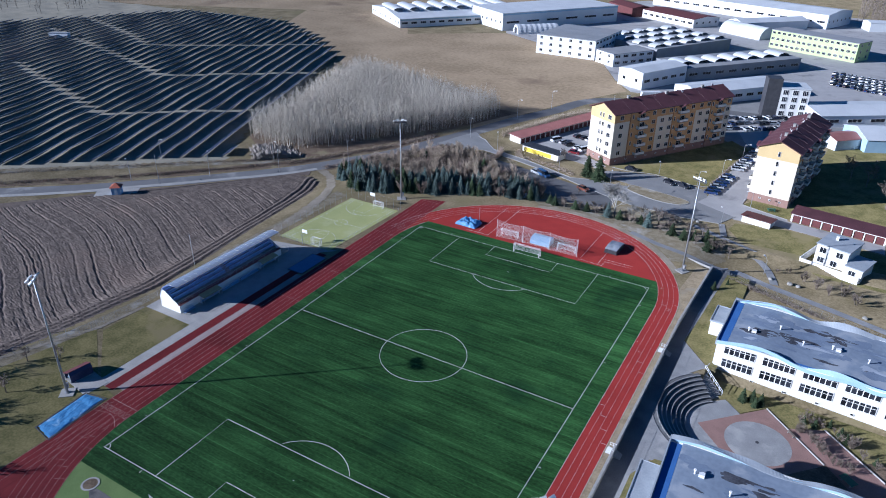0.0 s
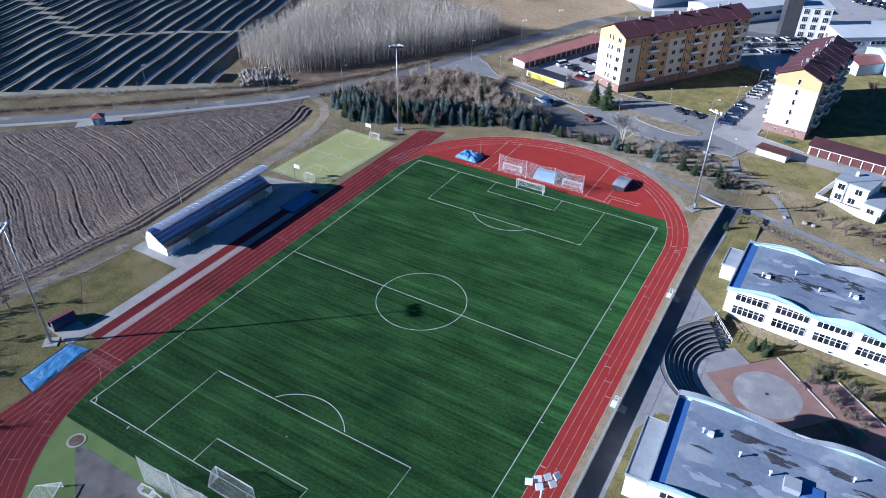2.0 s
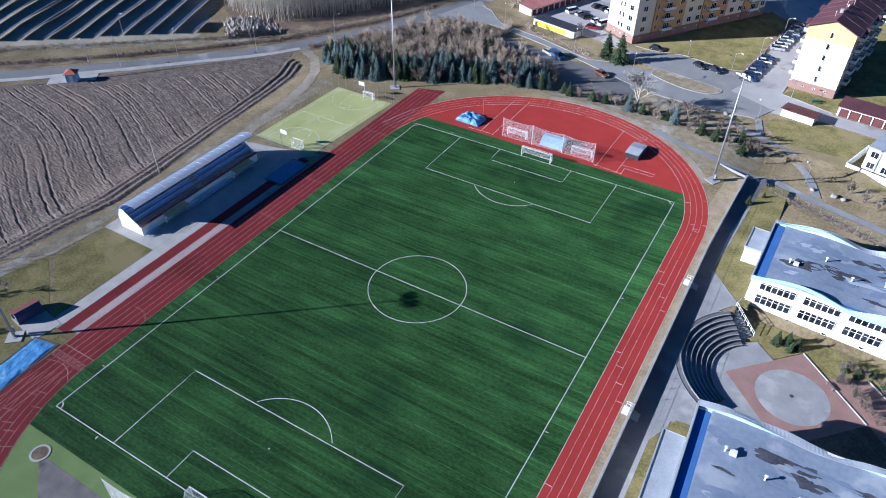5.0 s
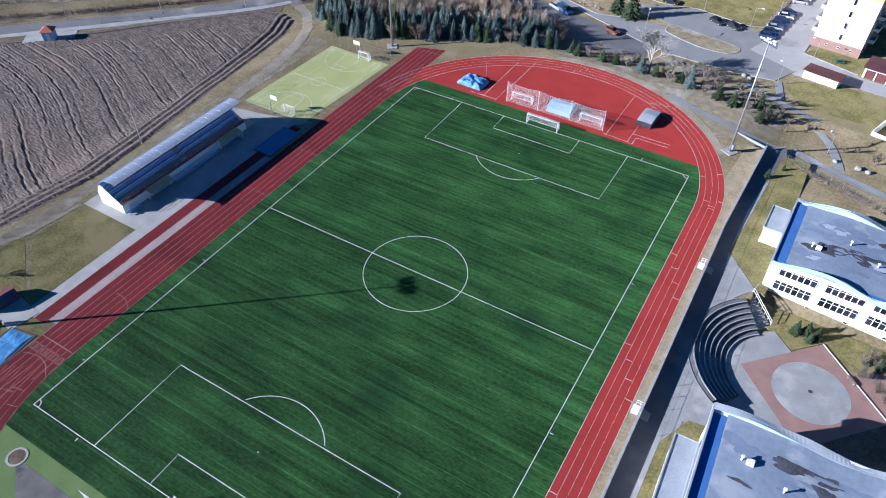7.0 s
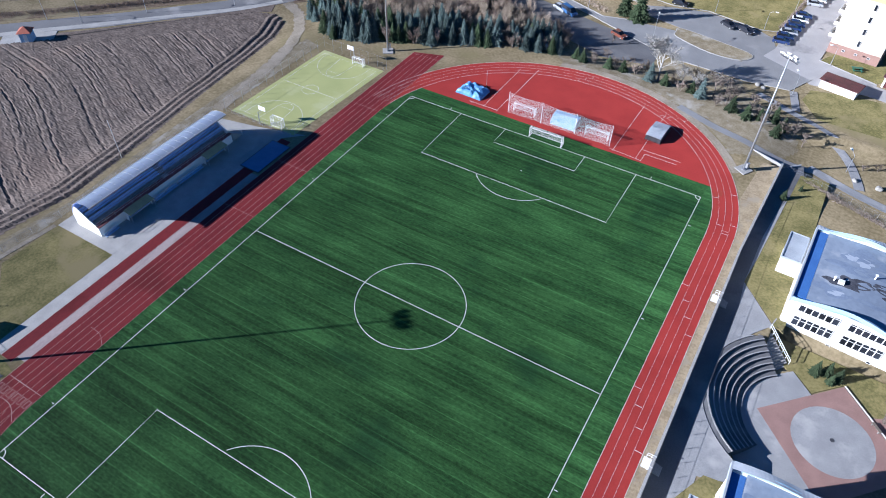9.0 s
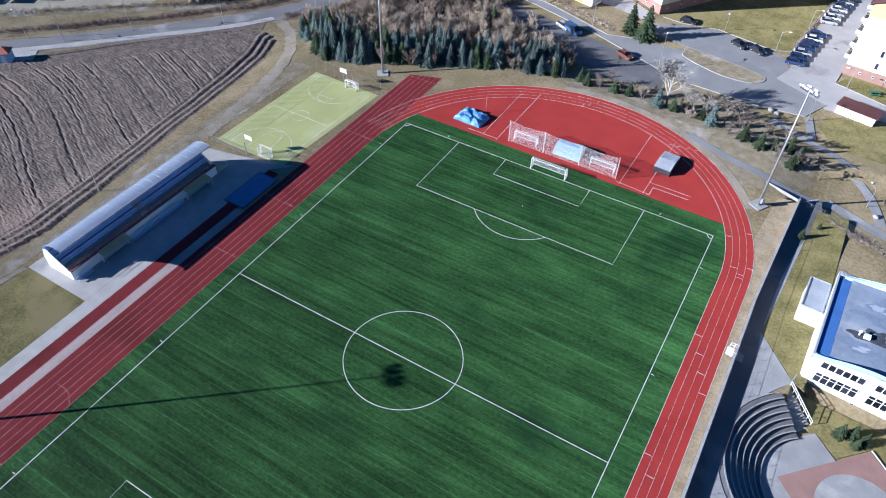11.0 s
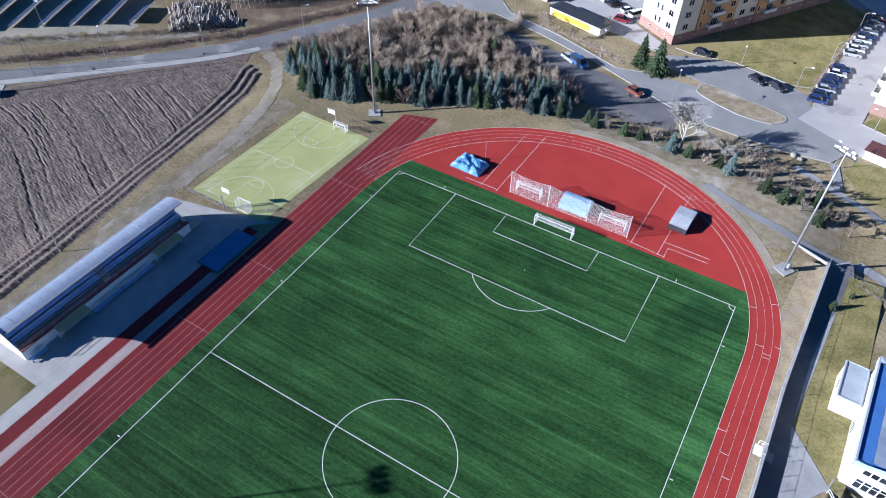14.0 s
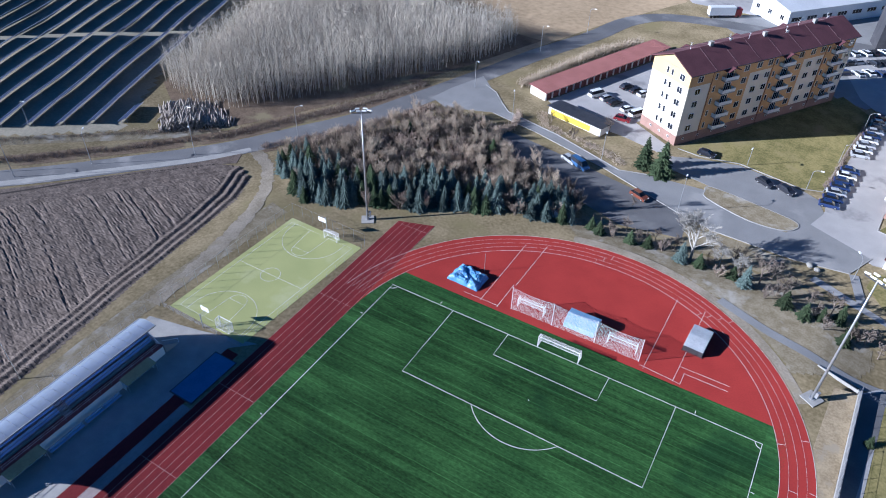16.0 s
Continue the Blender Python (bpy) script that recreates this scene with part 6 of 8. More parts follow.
def fence(pts, h, label, gap=2.5, name="fence", mesh=True, zf=None):
    f = thing(name, label, "fence")
    wires = bmesh.new()
    prev = None
    for a, b in zip(pts[:-1], pts[1:]):
        a, b = Vector(a), Vector(b)
        n = max(1, int((b - a).length / gap))
        for i in range(n + 1):
            p = a.lerp(b, i / n)
            z = zf if zf is not None else gz(p.x, p.y)
            if i == n and b != Vector(pts[-1]):
                break
            part("post", tube(bmesh.new(), (p.x, p.y, z - 0.2), (p.x, p.y, z + h), 0.035, n=5), "metal_grey", f)
            if prev:
                for k in range(1, 9 if mesh else 3):
                    e = k / (8 if mesh else 2)
                    tube(wires, (prev[0], prev[1], prev[2] + h * e), (p.x, p.y, z + h * e), 0.018 if k == (8 if mesh else 2) else 0.008, n=3, caps=False)
            prev = (p.x, p.y, z)
    part("wire_mesh", wires, "metal_grey", f)
    return f


fence([(-64.4, -26.6), (-63.2, 7.0), (-44.3, 6.4)], 3.0, "wire fence round the ball court", mesh=False)
fence([(-64.4, -26.6), (-46.2, -26.6)], 1.1, "low wire fence at the end of the ball court")
fence([(-46.0, -25.5), (-44.5, 5.5)], 1.0, "low rail fence between court and track", mesh=False)
fence([(-66.0, -29), (-65.8, -68), (-67.0, -82), (-78.6, -110)], 1.6, "wire fence along the ploughed field")
fence([(43.3, -94), (43.3, -14), (44.6, 18)], 1.0, "steel rail on the retaining wall", mesh=False, zf=0.93)
fence([(44.4, 19), (49.5, 17.8), (56, 15.2), (71, 9.4), (95, 0.5)], 1.5, "wire fence along the footpath")
for i, (x, y) in enumerate(((42.9, -24.5), (42.9, -59.0))):
    g = thing("wall_steps", "white steel steps through the wall with gate", "steps", pose(x, y, 0))
    for k in range(4):
        part("tread", boxes((0.62 + 0.3 * k, 0.9 + 0.3 * k, -0.8, 0.8, -0.5, -0.05 - 0.12 * k)), "concrete", g)
    for yy in (-0.9, 0.9):
        bm = bmesh.new()
        for z in (0.6, 1.1):
            tube(bm, (-0.6, yy, z), (0.55, yy, z), 0.04)
        for xx in (-0.6, 0.0, 0.55):
            tube(bm, (xx, yy, 0.0 if xx < 0.2 else -0.5), (xx, yy, 1.1), 0.04)
        part("handrail", bm, "white_metal", g)
    part("landing", boxes((-0.9, 0.2, -0.85, 0.85, -0.2, 0.05)), "white_metal", g)

hc = thing("hammer_circle", "round throwing circle with brown paving and concrete rim", "throwing circle", pose(-27.75, -110.15, 0.01))
part("disc", prism(bmesh.new(), arc(0, 0, 1.15, 0, 350, 35), -0.1, 0.02), "litter", hc)
part("rim", strip(bmesh.new(), arc(0, 0, 1.3, 0, 350, 35), 0.3, -0.1, closed=True, h=0.15), "concrete", hc)
kiosk = thing("kiosk", "small blue hut with red hipped roof by the road", "hut", pose(-131.5, -27.5, -2.0, 0, 0, 40))
part("slab", boxes((-7, 6, -5, 4, -0.3, 0.08)), "concrete", kiosk)
part("wall", boxes((-1.4, 1.4, -1.4, 1.4, 0.08, 2.6)), "kiosk_blue", kiosk)
bm = bmesh.new()
tip = bm.verts.new((0, 0, 3.8))
ring = [bm.verts.new(p) for p in ((-1.8, -1.8, 2.6), (1.8, -1.8, 2.6), (1.8, 1.8, 2.6), (-1.8, 1.8, 2.6))]
for i in range(4):
    bm.faces.new((ring[i], ring[(i + 1) % 4], tip))
bm.faces.new(ring[::-1])
part("roof", bm, "kiosk_roof", kiosk)
part("door", boxes((-0.45, 0.45, -1.46, -1.402, 0.08, 2.1)), "frame_white", kiosk)

# ---- trees and shrubs ----
def mesh_from(name, verts, faces, mat):
    me = bpy.data.meshes.new(name)
    me.from_pydata(verts, [], faces)
    for m in (mat if isinstance(mat, (list, tuple)) else [mat]):
        me.materials.append(M[m])
    return me


def spruce_mesh(seed, h=5.0, r=1.5, mat="needles"):
    """Whorls of drooping fronds with ragged side twigs, narrowing to a tip."""
    rng = random.Random(seed)
    V, F = [], []
    n = int(h * 4.2)
    for i in range(n):
        t = i / (n - 1)
        z = h * (0.06 + 0.93 * t)
        rad = r * (1 - t) ** 0.85 * rng.uniform(0.82, 1.12) + 0.05
        k = max(4, int(9 * (1 - t) + 4))
        a0 = rng.uniform(0, 6.3)
        for j in range(k):
            a = a0 + 2 * math.pi * j / k + rng.uniform(-0.25, 0.25)
            L = rad * rng.uniform(0.75, 1.15)
            dr = -0.30 * L * rng.uniform(0.5, 1.3)
            d = Vector((math.cos(a), math.sin(a), 0))
            s = Vector((-d.y, d.x, 0))
            w = 0.17 * L + 0.10
            p = [Vector((0, 0, z)), d * L * 0.45 + Vector((0, 0, z + dr * 0.25)), d * L + Vector((0, 0, z + dr + 0.08 * L))]
            b = len(V)
            V += [tuple(p[0]), tuple(p[1] + s * w + Vector((0, 0, -0.08))), tuple(p[1] + Vector((0, 0, 0.05))), tuple(p[1] - s * w + Vector((0, 0, -0.08))), tuple(p[2])]
            F += [(b, b + 1, b + 2), (b, b + 2, b + 3), (b + 1, b + 4, b + 2), (b + 2, b + 4, b + 3)]
            for sg in (-1, 1):
                for e in (0.4, 0.65):
                    q = p[0].lerp(p[2], e)
                    tip = q + d * L * 0.22 + s * sg * L * 0.33 * rng.uniform(0.7, 1.2) + Vector((0, 0, -0.1 * L))
                    b = len(V)
                    V += [tuple(q), tuple(q + d * 0.10 * L + Vector((0, 0, 0.04))), tuple(tip)]
                    F.append((b, b + 1, b + 2))
    return mesh_from("crown", V, F, mat)


def limb(V, F, p, q, r0, r1, n=3):
    d = (q - p)
    if d.length < 1e-4:
        return
    d.normalize()
    a = d.orthogonal().normalized()
    b = d.cross(a)
    k = len(V)
    for c, r in ((p, r0), (q, r1)):
        for i in range(n):
            t = 2 * math.pi * i / n
            V.append(tuple(c + (a * math.cos(t) + b * math.sin(t)) * r))
    for i in range(n):
        j = (i + 1) % n
        F.append((k + i, k + j, k + n + j, k + n + i))


def bare_meshes(seed, h, spread, levels=4, r=0.14, mat="bark", twigs=5, stems=1, fine=0.012):
    """Trunk mesh and crown mesh of a leafless tree."""
    rng = random.Random(seed)
    TV, TF, CV, CF = [], [], [], []

    def grow(p, d, L, rad, lev):
        bend = Vector((rng.uniform(-1, 1), rng.uniform(-1, 1), rng.uniform(-0.2, 0.6))) * 0.18
        m = p + d * L * 0.5
        d2 = (d + bend).normalized()
        q = m + d2 * L * 0.5
        V, F = (TV, TF) if lev == 0 else (CV, CF)
        if lev >= levels:
            for a, b, w in ((p, m, rad * 1.5), (m, q, rad * 1.2)):
                e = len(V)
                c = (b - a).cross(Vector((rng.uniform(-1, 1), rng.uniform(-1, 1), 0.3))).normalized() * w
                V += [tuple(a - c), tuple(a + c), tuple(b)]
                F.append((e, e + 1, e + 2))
            return
        limb(V, F, p, m, rad, rad * 0.82, 6 if lev == 0 else 3)
        limb(V, F, m, q, rad * 0.82, rad * 0.6, 6 if lev == 0 else 3)
        for i in range(twigs):
            t = 0.35 + 0.65 * (i + rng.random() * 0.5) / twigs
            s = p.lerp(m, t * 2) if t < 0.5 else m.lerp(q, t * 2 - 1)
            a = rng.uniform(0, 6.3)
            out = Vector((math.cos(a), math.sin(a), 0)) * spread + d2 * rng.uniform(0.6, 1.0) + Vector((0, 0, 0.25))
            grow(s, out.normalized(), L * rng.uniform(0.42, 0.66), max(fine, rad * 0.42), lev + 1)
    for k in range(stems):
        a = rng.uniform(0, 6.3)
        lean = 0.35 if stems > 1 else 0.04
        grow(Vector((0.15 * math.cos(a), 0.15 * math.sin(a), -0.15)), Vector((lean * math.cos(a), lean * math.sin(a), 1)).normalized(), h * rng.uniform(0.45, 0.55), r, 0)
    return mesh_from("trunk", TV, TF, mat), mesh_from("crown", CV, CF, mat)


SPRUCES = [spruce_mesh(s, 5.0, r, "needles") for s, r in ((1, 1.55), (2, 1.35), (3, 1.75))] + [spruce_mesh(s, 5.0, r, "needles_green") for s, r in ((4, 1.6), (5, 1.9))]
tk = tube(bmesh.new(), (0, 0, -0.2), (0, 0, 4.6), 0.13, 0.02, n=6)
SPRUCE_TRUNK = bpy.data.meshes.new("trunk")
tk.to_mesh(SPRUCE_TRUNK)
SPRUCE_TRUNK.materials.append(M["bark"])
SPRUCES.append(spruce_mesh(6, 3.8, 1.9, "needles_green"))
SHRUBS = [bare_meshes(20 + i, 3.8, 0.55, 3, 0.06, m, 5, 5, 0.022) for i, m in enumerate(("twig_red", "twig_red", "bark", "bark"))]
LARCHES = [bare_meshes(40 + i, 7.0, 0.6, 3, 0.09, "twig_beige", 8, 1, 0.024) for i in range(3)]
TREES = [bare_meshes(60 + i, 7.5, 0.85, 4, 0.16, "bark", 5, 1, 0.036) for i in range(3)]
BIRCHES = [bare_meshes(80 + i, 9.0, 0.95, 4, 0.17, "bark_birch", 7, 1, 0.022) for i in range(2)]


def plant(name, label, category, meshes, x, y, s, turn, group, z=None):
    t = tagged(new(name), label, category, group)
    t.matrix_basis = pose(x, y, gz(x, y) - 0.05 if z is None else z, 0, 0, turn) @ Matrix.Scale(s, 4)
    for nm, me in zip(("trunk", "crown"), meshes):
        o = new(nm, me)
        o.parent = t


rng = random.Random(11)
BELT = [(-78, 19), (-66, 12.5), (-58, 14.5), (-46, 20.5), (-30, 28.5), (-20, 33), (-13, 36.5), (-14, 47), (-22, 50), (-36, 54), (-46, 63), (-58, 66), (-66, 58), (-74, 44), (-82, 29)]
FRONT = [(-74, 17), (-65.5, 13.5), (-57, 14.5), (-47, 19), (-30, 27.5), (-21, 32), (-13, 35.5)]


def front_distance(x, y):
    best = 99
    for a, b in zip(FRONT[:-1], FRONT[1:]):
        a, b, p = Vector(a), Vector(b), Vector((x, y))
        t = max(0, min(1, (p - a).dot(b - a) / (b - a).length_squared))
        best = min(best, (p - a.lerp(b, t)).length)
    return best


taken = []
tries = 0
while len(taken) < 520 and tries < 9000:
    tries += 1
    x, y = rng.uniform(-82, -11), rng.uniform(10, 67)
    if not inside(x, y, BELT) or any((x - a) ** 2 + (y - b) ** 2 < 1.4 ** 2 for a, b in taken):
        continue
    d = front_distance(x, y)
    u = rng.random()
    taken.append((x, y))
    if d < 10.5 and u < (0.72 if d < 8 else 0.45):
        green = rng.random() < 0.22
        s = rng.uniform(0.85, 1.5)
        plant("spruce_tree", "young green spruce in the tree belt" if green else "young blue-green spruce in the tree belt", "conifer", (SPRUCE_TRUNK, SPRUCES[rng.randrange(3, 5) if green else rng.randrange(3)]), x, y, s, rng.uniform(0, 360), "tree belt spruces")
    elif d > 8 and u > 0.6:
        plant("larch_tree", "leafless beige larch in the tree belt", "tree", LARCHES[rng.randrange(3)], x, y, rng.uniform(0.75, 1.1), rng.uniform(0, 360), "tree belt larches")
    else:
        plant("bare_shrub", "leafless reddish-brown shrub in the tree belt", "shrub", SHRUBS[rng.randrange(4)], x, y, rng.uniform(0.9, 1.5), rng.uniform(0, 360), "tree belt shrubs")
for x, y, s in ((-40, 53, 1.1), (-62, 50, 1.0), (-64.5, 12.2, 0.8)):
    plant("spruce_tree", "green spruce standing among bare shrubs", "conifer", (SPRUCE_TRUNK, SPRUCES[4]), x, y, s, 30, "tree belt spruces")
for x, y, s, k in ((-7.3, 68.9, 1.75, 3), (-2.8, 67.7, 1.9, 4)):
    plant("spruce_tree", "tall dark spruce beside the road junction", "conifer", (SPRUCE_TRUNK, SPRUCES[k]), x, y, s, 70, "junction spruces")
EAST = [(-8.5, 37.5), (-6.5, 36.5), (-3.5, 37), (0, 37.2), (3.5, 38), (6.5, 38.8), (10.5, 36.8), (14, 37.2), (18, 36), (20.5, 37.2), (23, 35.6), (27, 34), (30.5, 33.5), (34, 32), (37.5, 31), (41, 29.5)]
for i, (x, y) in enumerate(EAST):
    if i % 3 == 2:
        plant("bare_shrub", "leafless shrub on the bank above the track", "shrub", SHRUBS[i % 4], x, y, 0.9, i * 77, "bank shrubs")
    else:
        plant("spruce_tree", "low bushy spruce on the bank above the track", "conifer", (SPRUCE_TRUNK, SPRUCES[(5, 5, 2, 5)[i % 4]]), x, y, rng.uniform(0.85, 1.1), i * 61, "bank spruces")
for i, (x, y) in enumerate(EAST[1::2]):
    plant("bare_shrub", "leafless grey shrub behind the bank bushes", "shrub", SHRUBS[2 + i % 2], x + 1.6, y + 2.2, 0.95 + 0.1 * (i % 3), i * 51, "bank shrubs")
for x, y, s, k in ((12.2, 38.5, 1.6, 0), (17.5, 40.5, 0.8, 1), (21.5, 39.5, 0.75, 1)):
    plant("birch_tree", "leafless white-barked birch on the bank", "tree", BIRCHES[k], x, y, s, 40 * k + 20, "bank birches")
for x, y, s, k in ((25.5, 38.5, 1.05, 0), (30, 37, 0.95, 1), (34.5, 36, 0.9, 2), (38.5, 36.5, 0.8, 0), (44.5, 32, 0.75, 1), (47, 30, 0.7, 2), (-2, 42, 0.65, 1), (4, 42, 0.6, 2), (20, 43.5, 0.8, 1), (27.5, 43, 0.75, 0), (-20, 80.5, 0.75, 1), (-27, 71.8, 0.7, 2), (-35, 77, 0.5, 0), (-4, 51, 0.5, 0)):
    plant("bare_tree", "leafless small tree with spreading branches", "tree", TREES[k], x, y, s, 50 * k + x, "bare garden trees")
for x, y, s in ((39.8, 35, 1.15), (36.8, 33.2, 0.9), (42.0, 33.0, 0.95), (47.0, 8.6, 0.7), (49.5, 13.0, 0.5)):
    plant("spruce_tree", "broad green pine bush by the corner", "conifer", (SPRUCE_TRUNK, SPRUCES[4]), x, y, s * 0.75, x * 9, "corner pines")
for x, y, s in ((66, 27, 1.0), (69, 24.5, 1.1), (72, 22.5, 1.0), (75, 24, 1.2), (78, 20.5, 1.1), (62, 30, 0.6), (43.2, 31.5, 0.9), (59.5, 28.6, 0.5)):
    plant("bare_shrub", "brown leafless garden shrub", "shrub", SHRUBS[2 + int(x) % 2], x, y, s, x * 7, "garden shrubs")
for x, y, s in ((60.2, -28.8, 1.0), (61.9, -28.0, 0.95), (63.5, -28.4, 0.9), (62.6, -29.5, 0.7)):
    plant("spruce_tree", "clipped conifer bush below the school windows", "conifer", (SPRUCE_TRUNK, SPRUCES[3]), x, y, s * 0.7, x * 31, "school bushes", z=-3.02)
court_rng = random.Random(33)
for k in range(34):
    u = court_rng.random()
    x, y = 70.5 + 14 * u + court_rng.uniform(-1.2, 1.2), -30.4 + (1.9 if u < 0.3 else 1.9 - (u - 0.3) * 11) + court_rng.uniform(-1.3, 1.3)
    if k > 19:
        w = court_rng.random()
        x, y = 71 + 9 * w + court_rng.uniform(-0.5, 0.5), -32.6 - 8 * w + court_rng.uniform(-0.6, 0.6)
    if k % 3 == 0 and k < 20:
        plant("spruce_tree", "low dark green bush on the school bank", "conifer", (SPRUCE_TRUNK, SPRUCES[4]), x, y, court_rng.uniform(0.35, 0.5), x * 31, "school bushes", z=-3.02)
    else:
        plant("bare_shrub", "dense brown leafless bush in the school court", "shrub", SHRUBS[2 + k % 2], x, y, court_rng.uniform(0.55, 0.8), x * 17, "court bushes", z=-3.02)
for x, y, s in ((-63, -92, 0.55), (-68, -96, 0.7), (-72, -101, 0.75), (-62, -104, 0.8), (-58, -112, 0.7), (-66, -112, 0.75), (-79, -113, 1.7), (-72, -121, 1.6), (-65, -127, 1.5), (-59, -133, 1.6), (-70, -134, 1.9), (-63, -138, 1.8), (-57, -127, 1.4), (-86, -104, 1.5)):
    plant("bare_tree", "leafless tree casting long shadows on the lawn", "tree", TREES[int(-x) % 3], x, y, s, x * 5, "lawn trees")
for x, y, s in ((84, 92, 1.6), (78, 110, 1.5), (73, 116, 1.4)):
    plant("bare_tree", "dark leafless tree behind the second block", "tree", TREES[int(x) % 3], x, y, s, x * 5, "trees behind the block")


def hedge(pts, w, h, label, n, seed, mat="twig_red"):
    """A band of thin upright twigs."""
    r = random.Random(seed)
    V, F = [], []
    for i in range(n):
        t = r.random() * (len(pts) - 1)
        k = min(int(t), len(pts) - 2)
        p = Vector(pts[k]).lerp(Vector(pts[k + 1]), t - k)
        x, y = p.x + r.gauss(0, w / 2), p.y + r.gauss(0, w / 2)
        z = gz(x, y)
        q = Vector((x, y, z - 0.1))
        for s in range(4):
            e = q + Vector((r.uniform(-0.5, 0.5), r.uniform(-0.5, 0.5), h * r.uniform(0.5, 1.1)))
            limb(V, F, q, e, 0.03, 0.008)
    me = mesh_from("hedge", V, F, mat)
    tagged(new("hedge", me), label, "hedge", "", "stuff")


hedge([(-32, 141), (-40, 128), (-46.5, 108), (-51, 92)], 1.6, 2.6, "brown leafless hedge behind the garages", 900, 3, "twig_beige")
hedge([(31.6, 83), (34.5, 104), (37.6, 127)], 0.5, 0.9, "low brown hedge beside the parking court", 400, 4)
hedge([(49.5, 16.6), (56, 14), (71, 8.2), (92, 0)], 0.5, 1.0, "brown leafless hedge along the fence", 600, 5, "bark")
hedge([(-39, 80.5), (-36, 74.5), (-22, 71.5), (-12, 67.5)], 1.4, 0.7, "rough dry weeds along the kerb", 700, 6, "twig_beige")
hedge([(-100, 30), (-93, 42), (-84, 58), (-76, 76)], 2.0, 0.8, "rough dry weeds below the plantation", 900, 8, "twig_beige")
hedge([(-190, -45), (-150, -10), (-122, 14), (-104, 27)], 1.6, 0.7, "rough dry weeds along the solar park", 1000, 9, "twig_beige")
hedge([(-172, -43), (-138, -13), (-120, 5), (-101, 26), (-92, 42), (-83, 57), (-75, 79)], 1.6, 0.9, "brown dry weeds on the road bank", 1800, 21, "twig_red")
hedge([(-90, 26), (-80, 40), (-72, 55), (-66, 68)], 1.5, 1.2, "brown dry weeds beside the tree belt", 700, 22, "twig_red")
hedge([(-46, 61), (-42, 68), (-44, 76)], 1.0, 2.2, "reddish dry shrubs beside the lay-by", 260, 10, "twig_red")


def plantation():
    poly = [(-138, 38), (-122, 34), (-110, 37), (-98, 53), (-88, 70), (-78, 86), (-70, 102), (-65, 118), (-72, 124), (-86, 121), (-104, 128), (-133, 141), (-164, 147), (-158, 116), (-143, 68)]
    r = np.random.default_rng(5)
    tmpl = []
    pr = random.Random(9)
    for k in range(14):
        V, F = [], []
        h = pr.uniform(8.0, 12.0)
        top = Vector((pr.uniform(-0.5, 0.5), pr.uniform(-0.5, 0.5), h))
        mid = Vector((pr.uniform(-0.2, 0.2), pr.uniform(-0.2, 0.2), h * 0.5))
        limb(V, F, Vector((0, 0, -0.2)), mid, 0.06, 0.045), limb(V, F, mid, top, 0.045, 0.012)
        F = [t for q in F for t in ((q[0], q[1], q[2]), (q[0], q[2], q[3]))]
        for i in range(62):                       # fine rising twigs
            t = pr.uniform(0.18, 0.98)
            p = mid.lerp(top, t * 2 - 1) if t > 0.5 else Vector((0, 0, 0)).lerp(mid, t * 2)
            a, b = pr.uniform(0, 6.3), pr.uniform(0, 6.3)
            p = p + Vector((math.cos(a), math.sin(a), 0.6)) * pr.uniform(0, 0.5)
            q = p + Vector((math.cos(a) * 0.55, math.sin(a) * 0.55, 1.1)) * pr.uniform(0.6, 1.5)
            w = Vector((math.cos(b), math.sin(b), 0)) * 0.022
            e = len(V)
            V += [tuple(p - w), tuple(p + w), tuple(q)]
            F.append((e, e + 1, e + 2))
        tmpl.append((np.array(V), np.array(F)))
    allV, allF, n = [], [], 0
    step = 1.08
    for gx in np.arange(-166, -62, step):
        for gy in np.arange(33, 148, step):
            x, y = gx + r.uniform(-0.6, 0.6), gy + r.uniform(-0.6, 0.6)
            if not inside(x, y, poly) or r.random() < 0.06:
                continue
            V, F = tmpl[r.integers(14)]
            a, s = r.uniform(0, 6.3), r.uniform(0.75, 1.12)
            c, d = math.cos(a) * s, math.sin(a) * s
            W = np.stack([V[:, 0] * c - V[:, 1] * d + x, V[:, 0] * d + V[:, 1] * c + y, V[:, 2] * s - 2.0], 1)
            allV.append(W)
            allF.append(F + n)
            n += len(V)
    me = mesh_from("plantation", np.concatenate(allV).tolist(), np.concatenate(allF).tolist(), "bark_pale")
    tagged(new("plantation", me), "dense plantation of leafless pale poplar stems", "woodland", "", "stuff")


plantation()


def far_woods():
    r = np.random.default_rng(8)
    pr = random.Random(19)
    V, F = [], []
    for k in range(3600):
        x, y = (r.uniform(60, 330), r.uniform(470, 660)) if k < 3300 else (r.uniform(-700, -480), r.uniform(160, 320))
        if k < 3300 and y < 470 + (330 - x) * 0.12:
            continue
        h = r.uniform(5, 11)
        p = Vector((x, y, -2.2))
        limb(V, F, p, p + Vector((0, 0, h)), 0.16, 0.03)
        for i in range(9):
            q = p + Vector((0, 0, h * pr.uniform(0.3, 0.95)))
            a = pr.uniform(0, 6.3)
            limb(V, F, q, q + Vector((math.cos(a), math.sin(a), 0.9)) * pr.uniform(0.8, 2.0), 0.09, 0.03)
    me = mesh_from("far_woods", V, F, "bark")
    tagged(new("far_woods", me), "distant leafless brown woods", "woodland", "", "stuff")


far_woods()


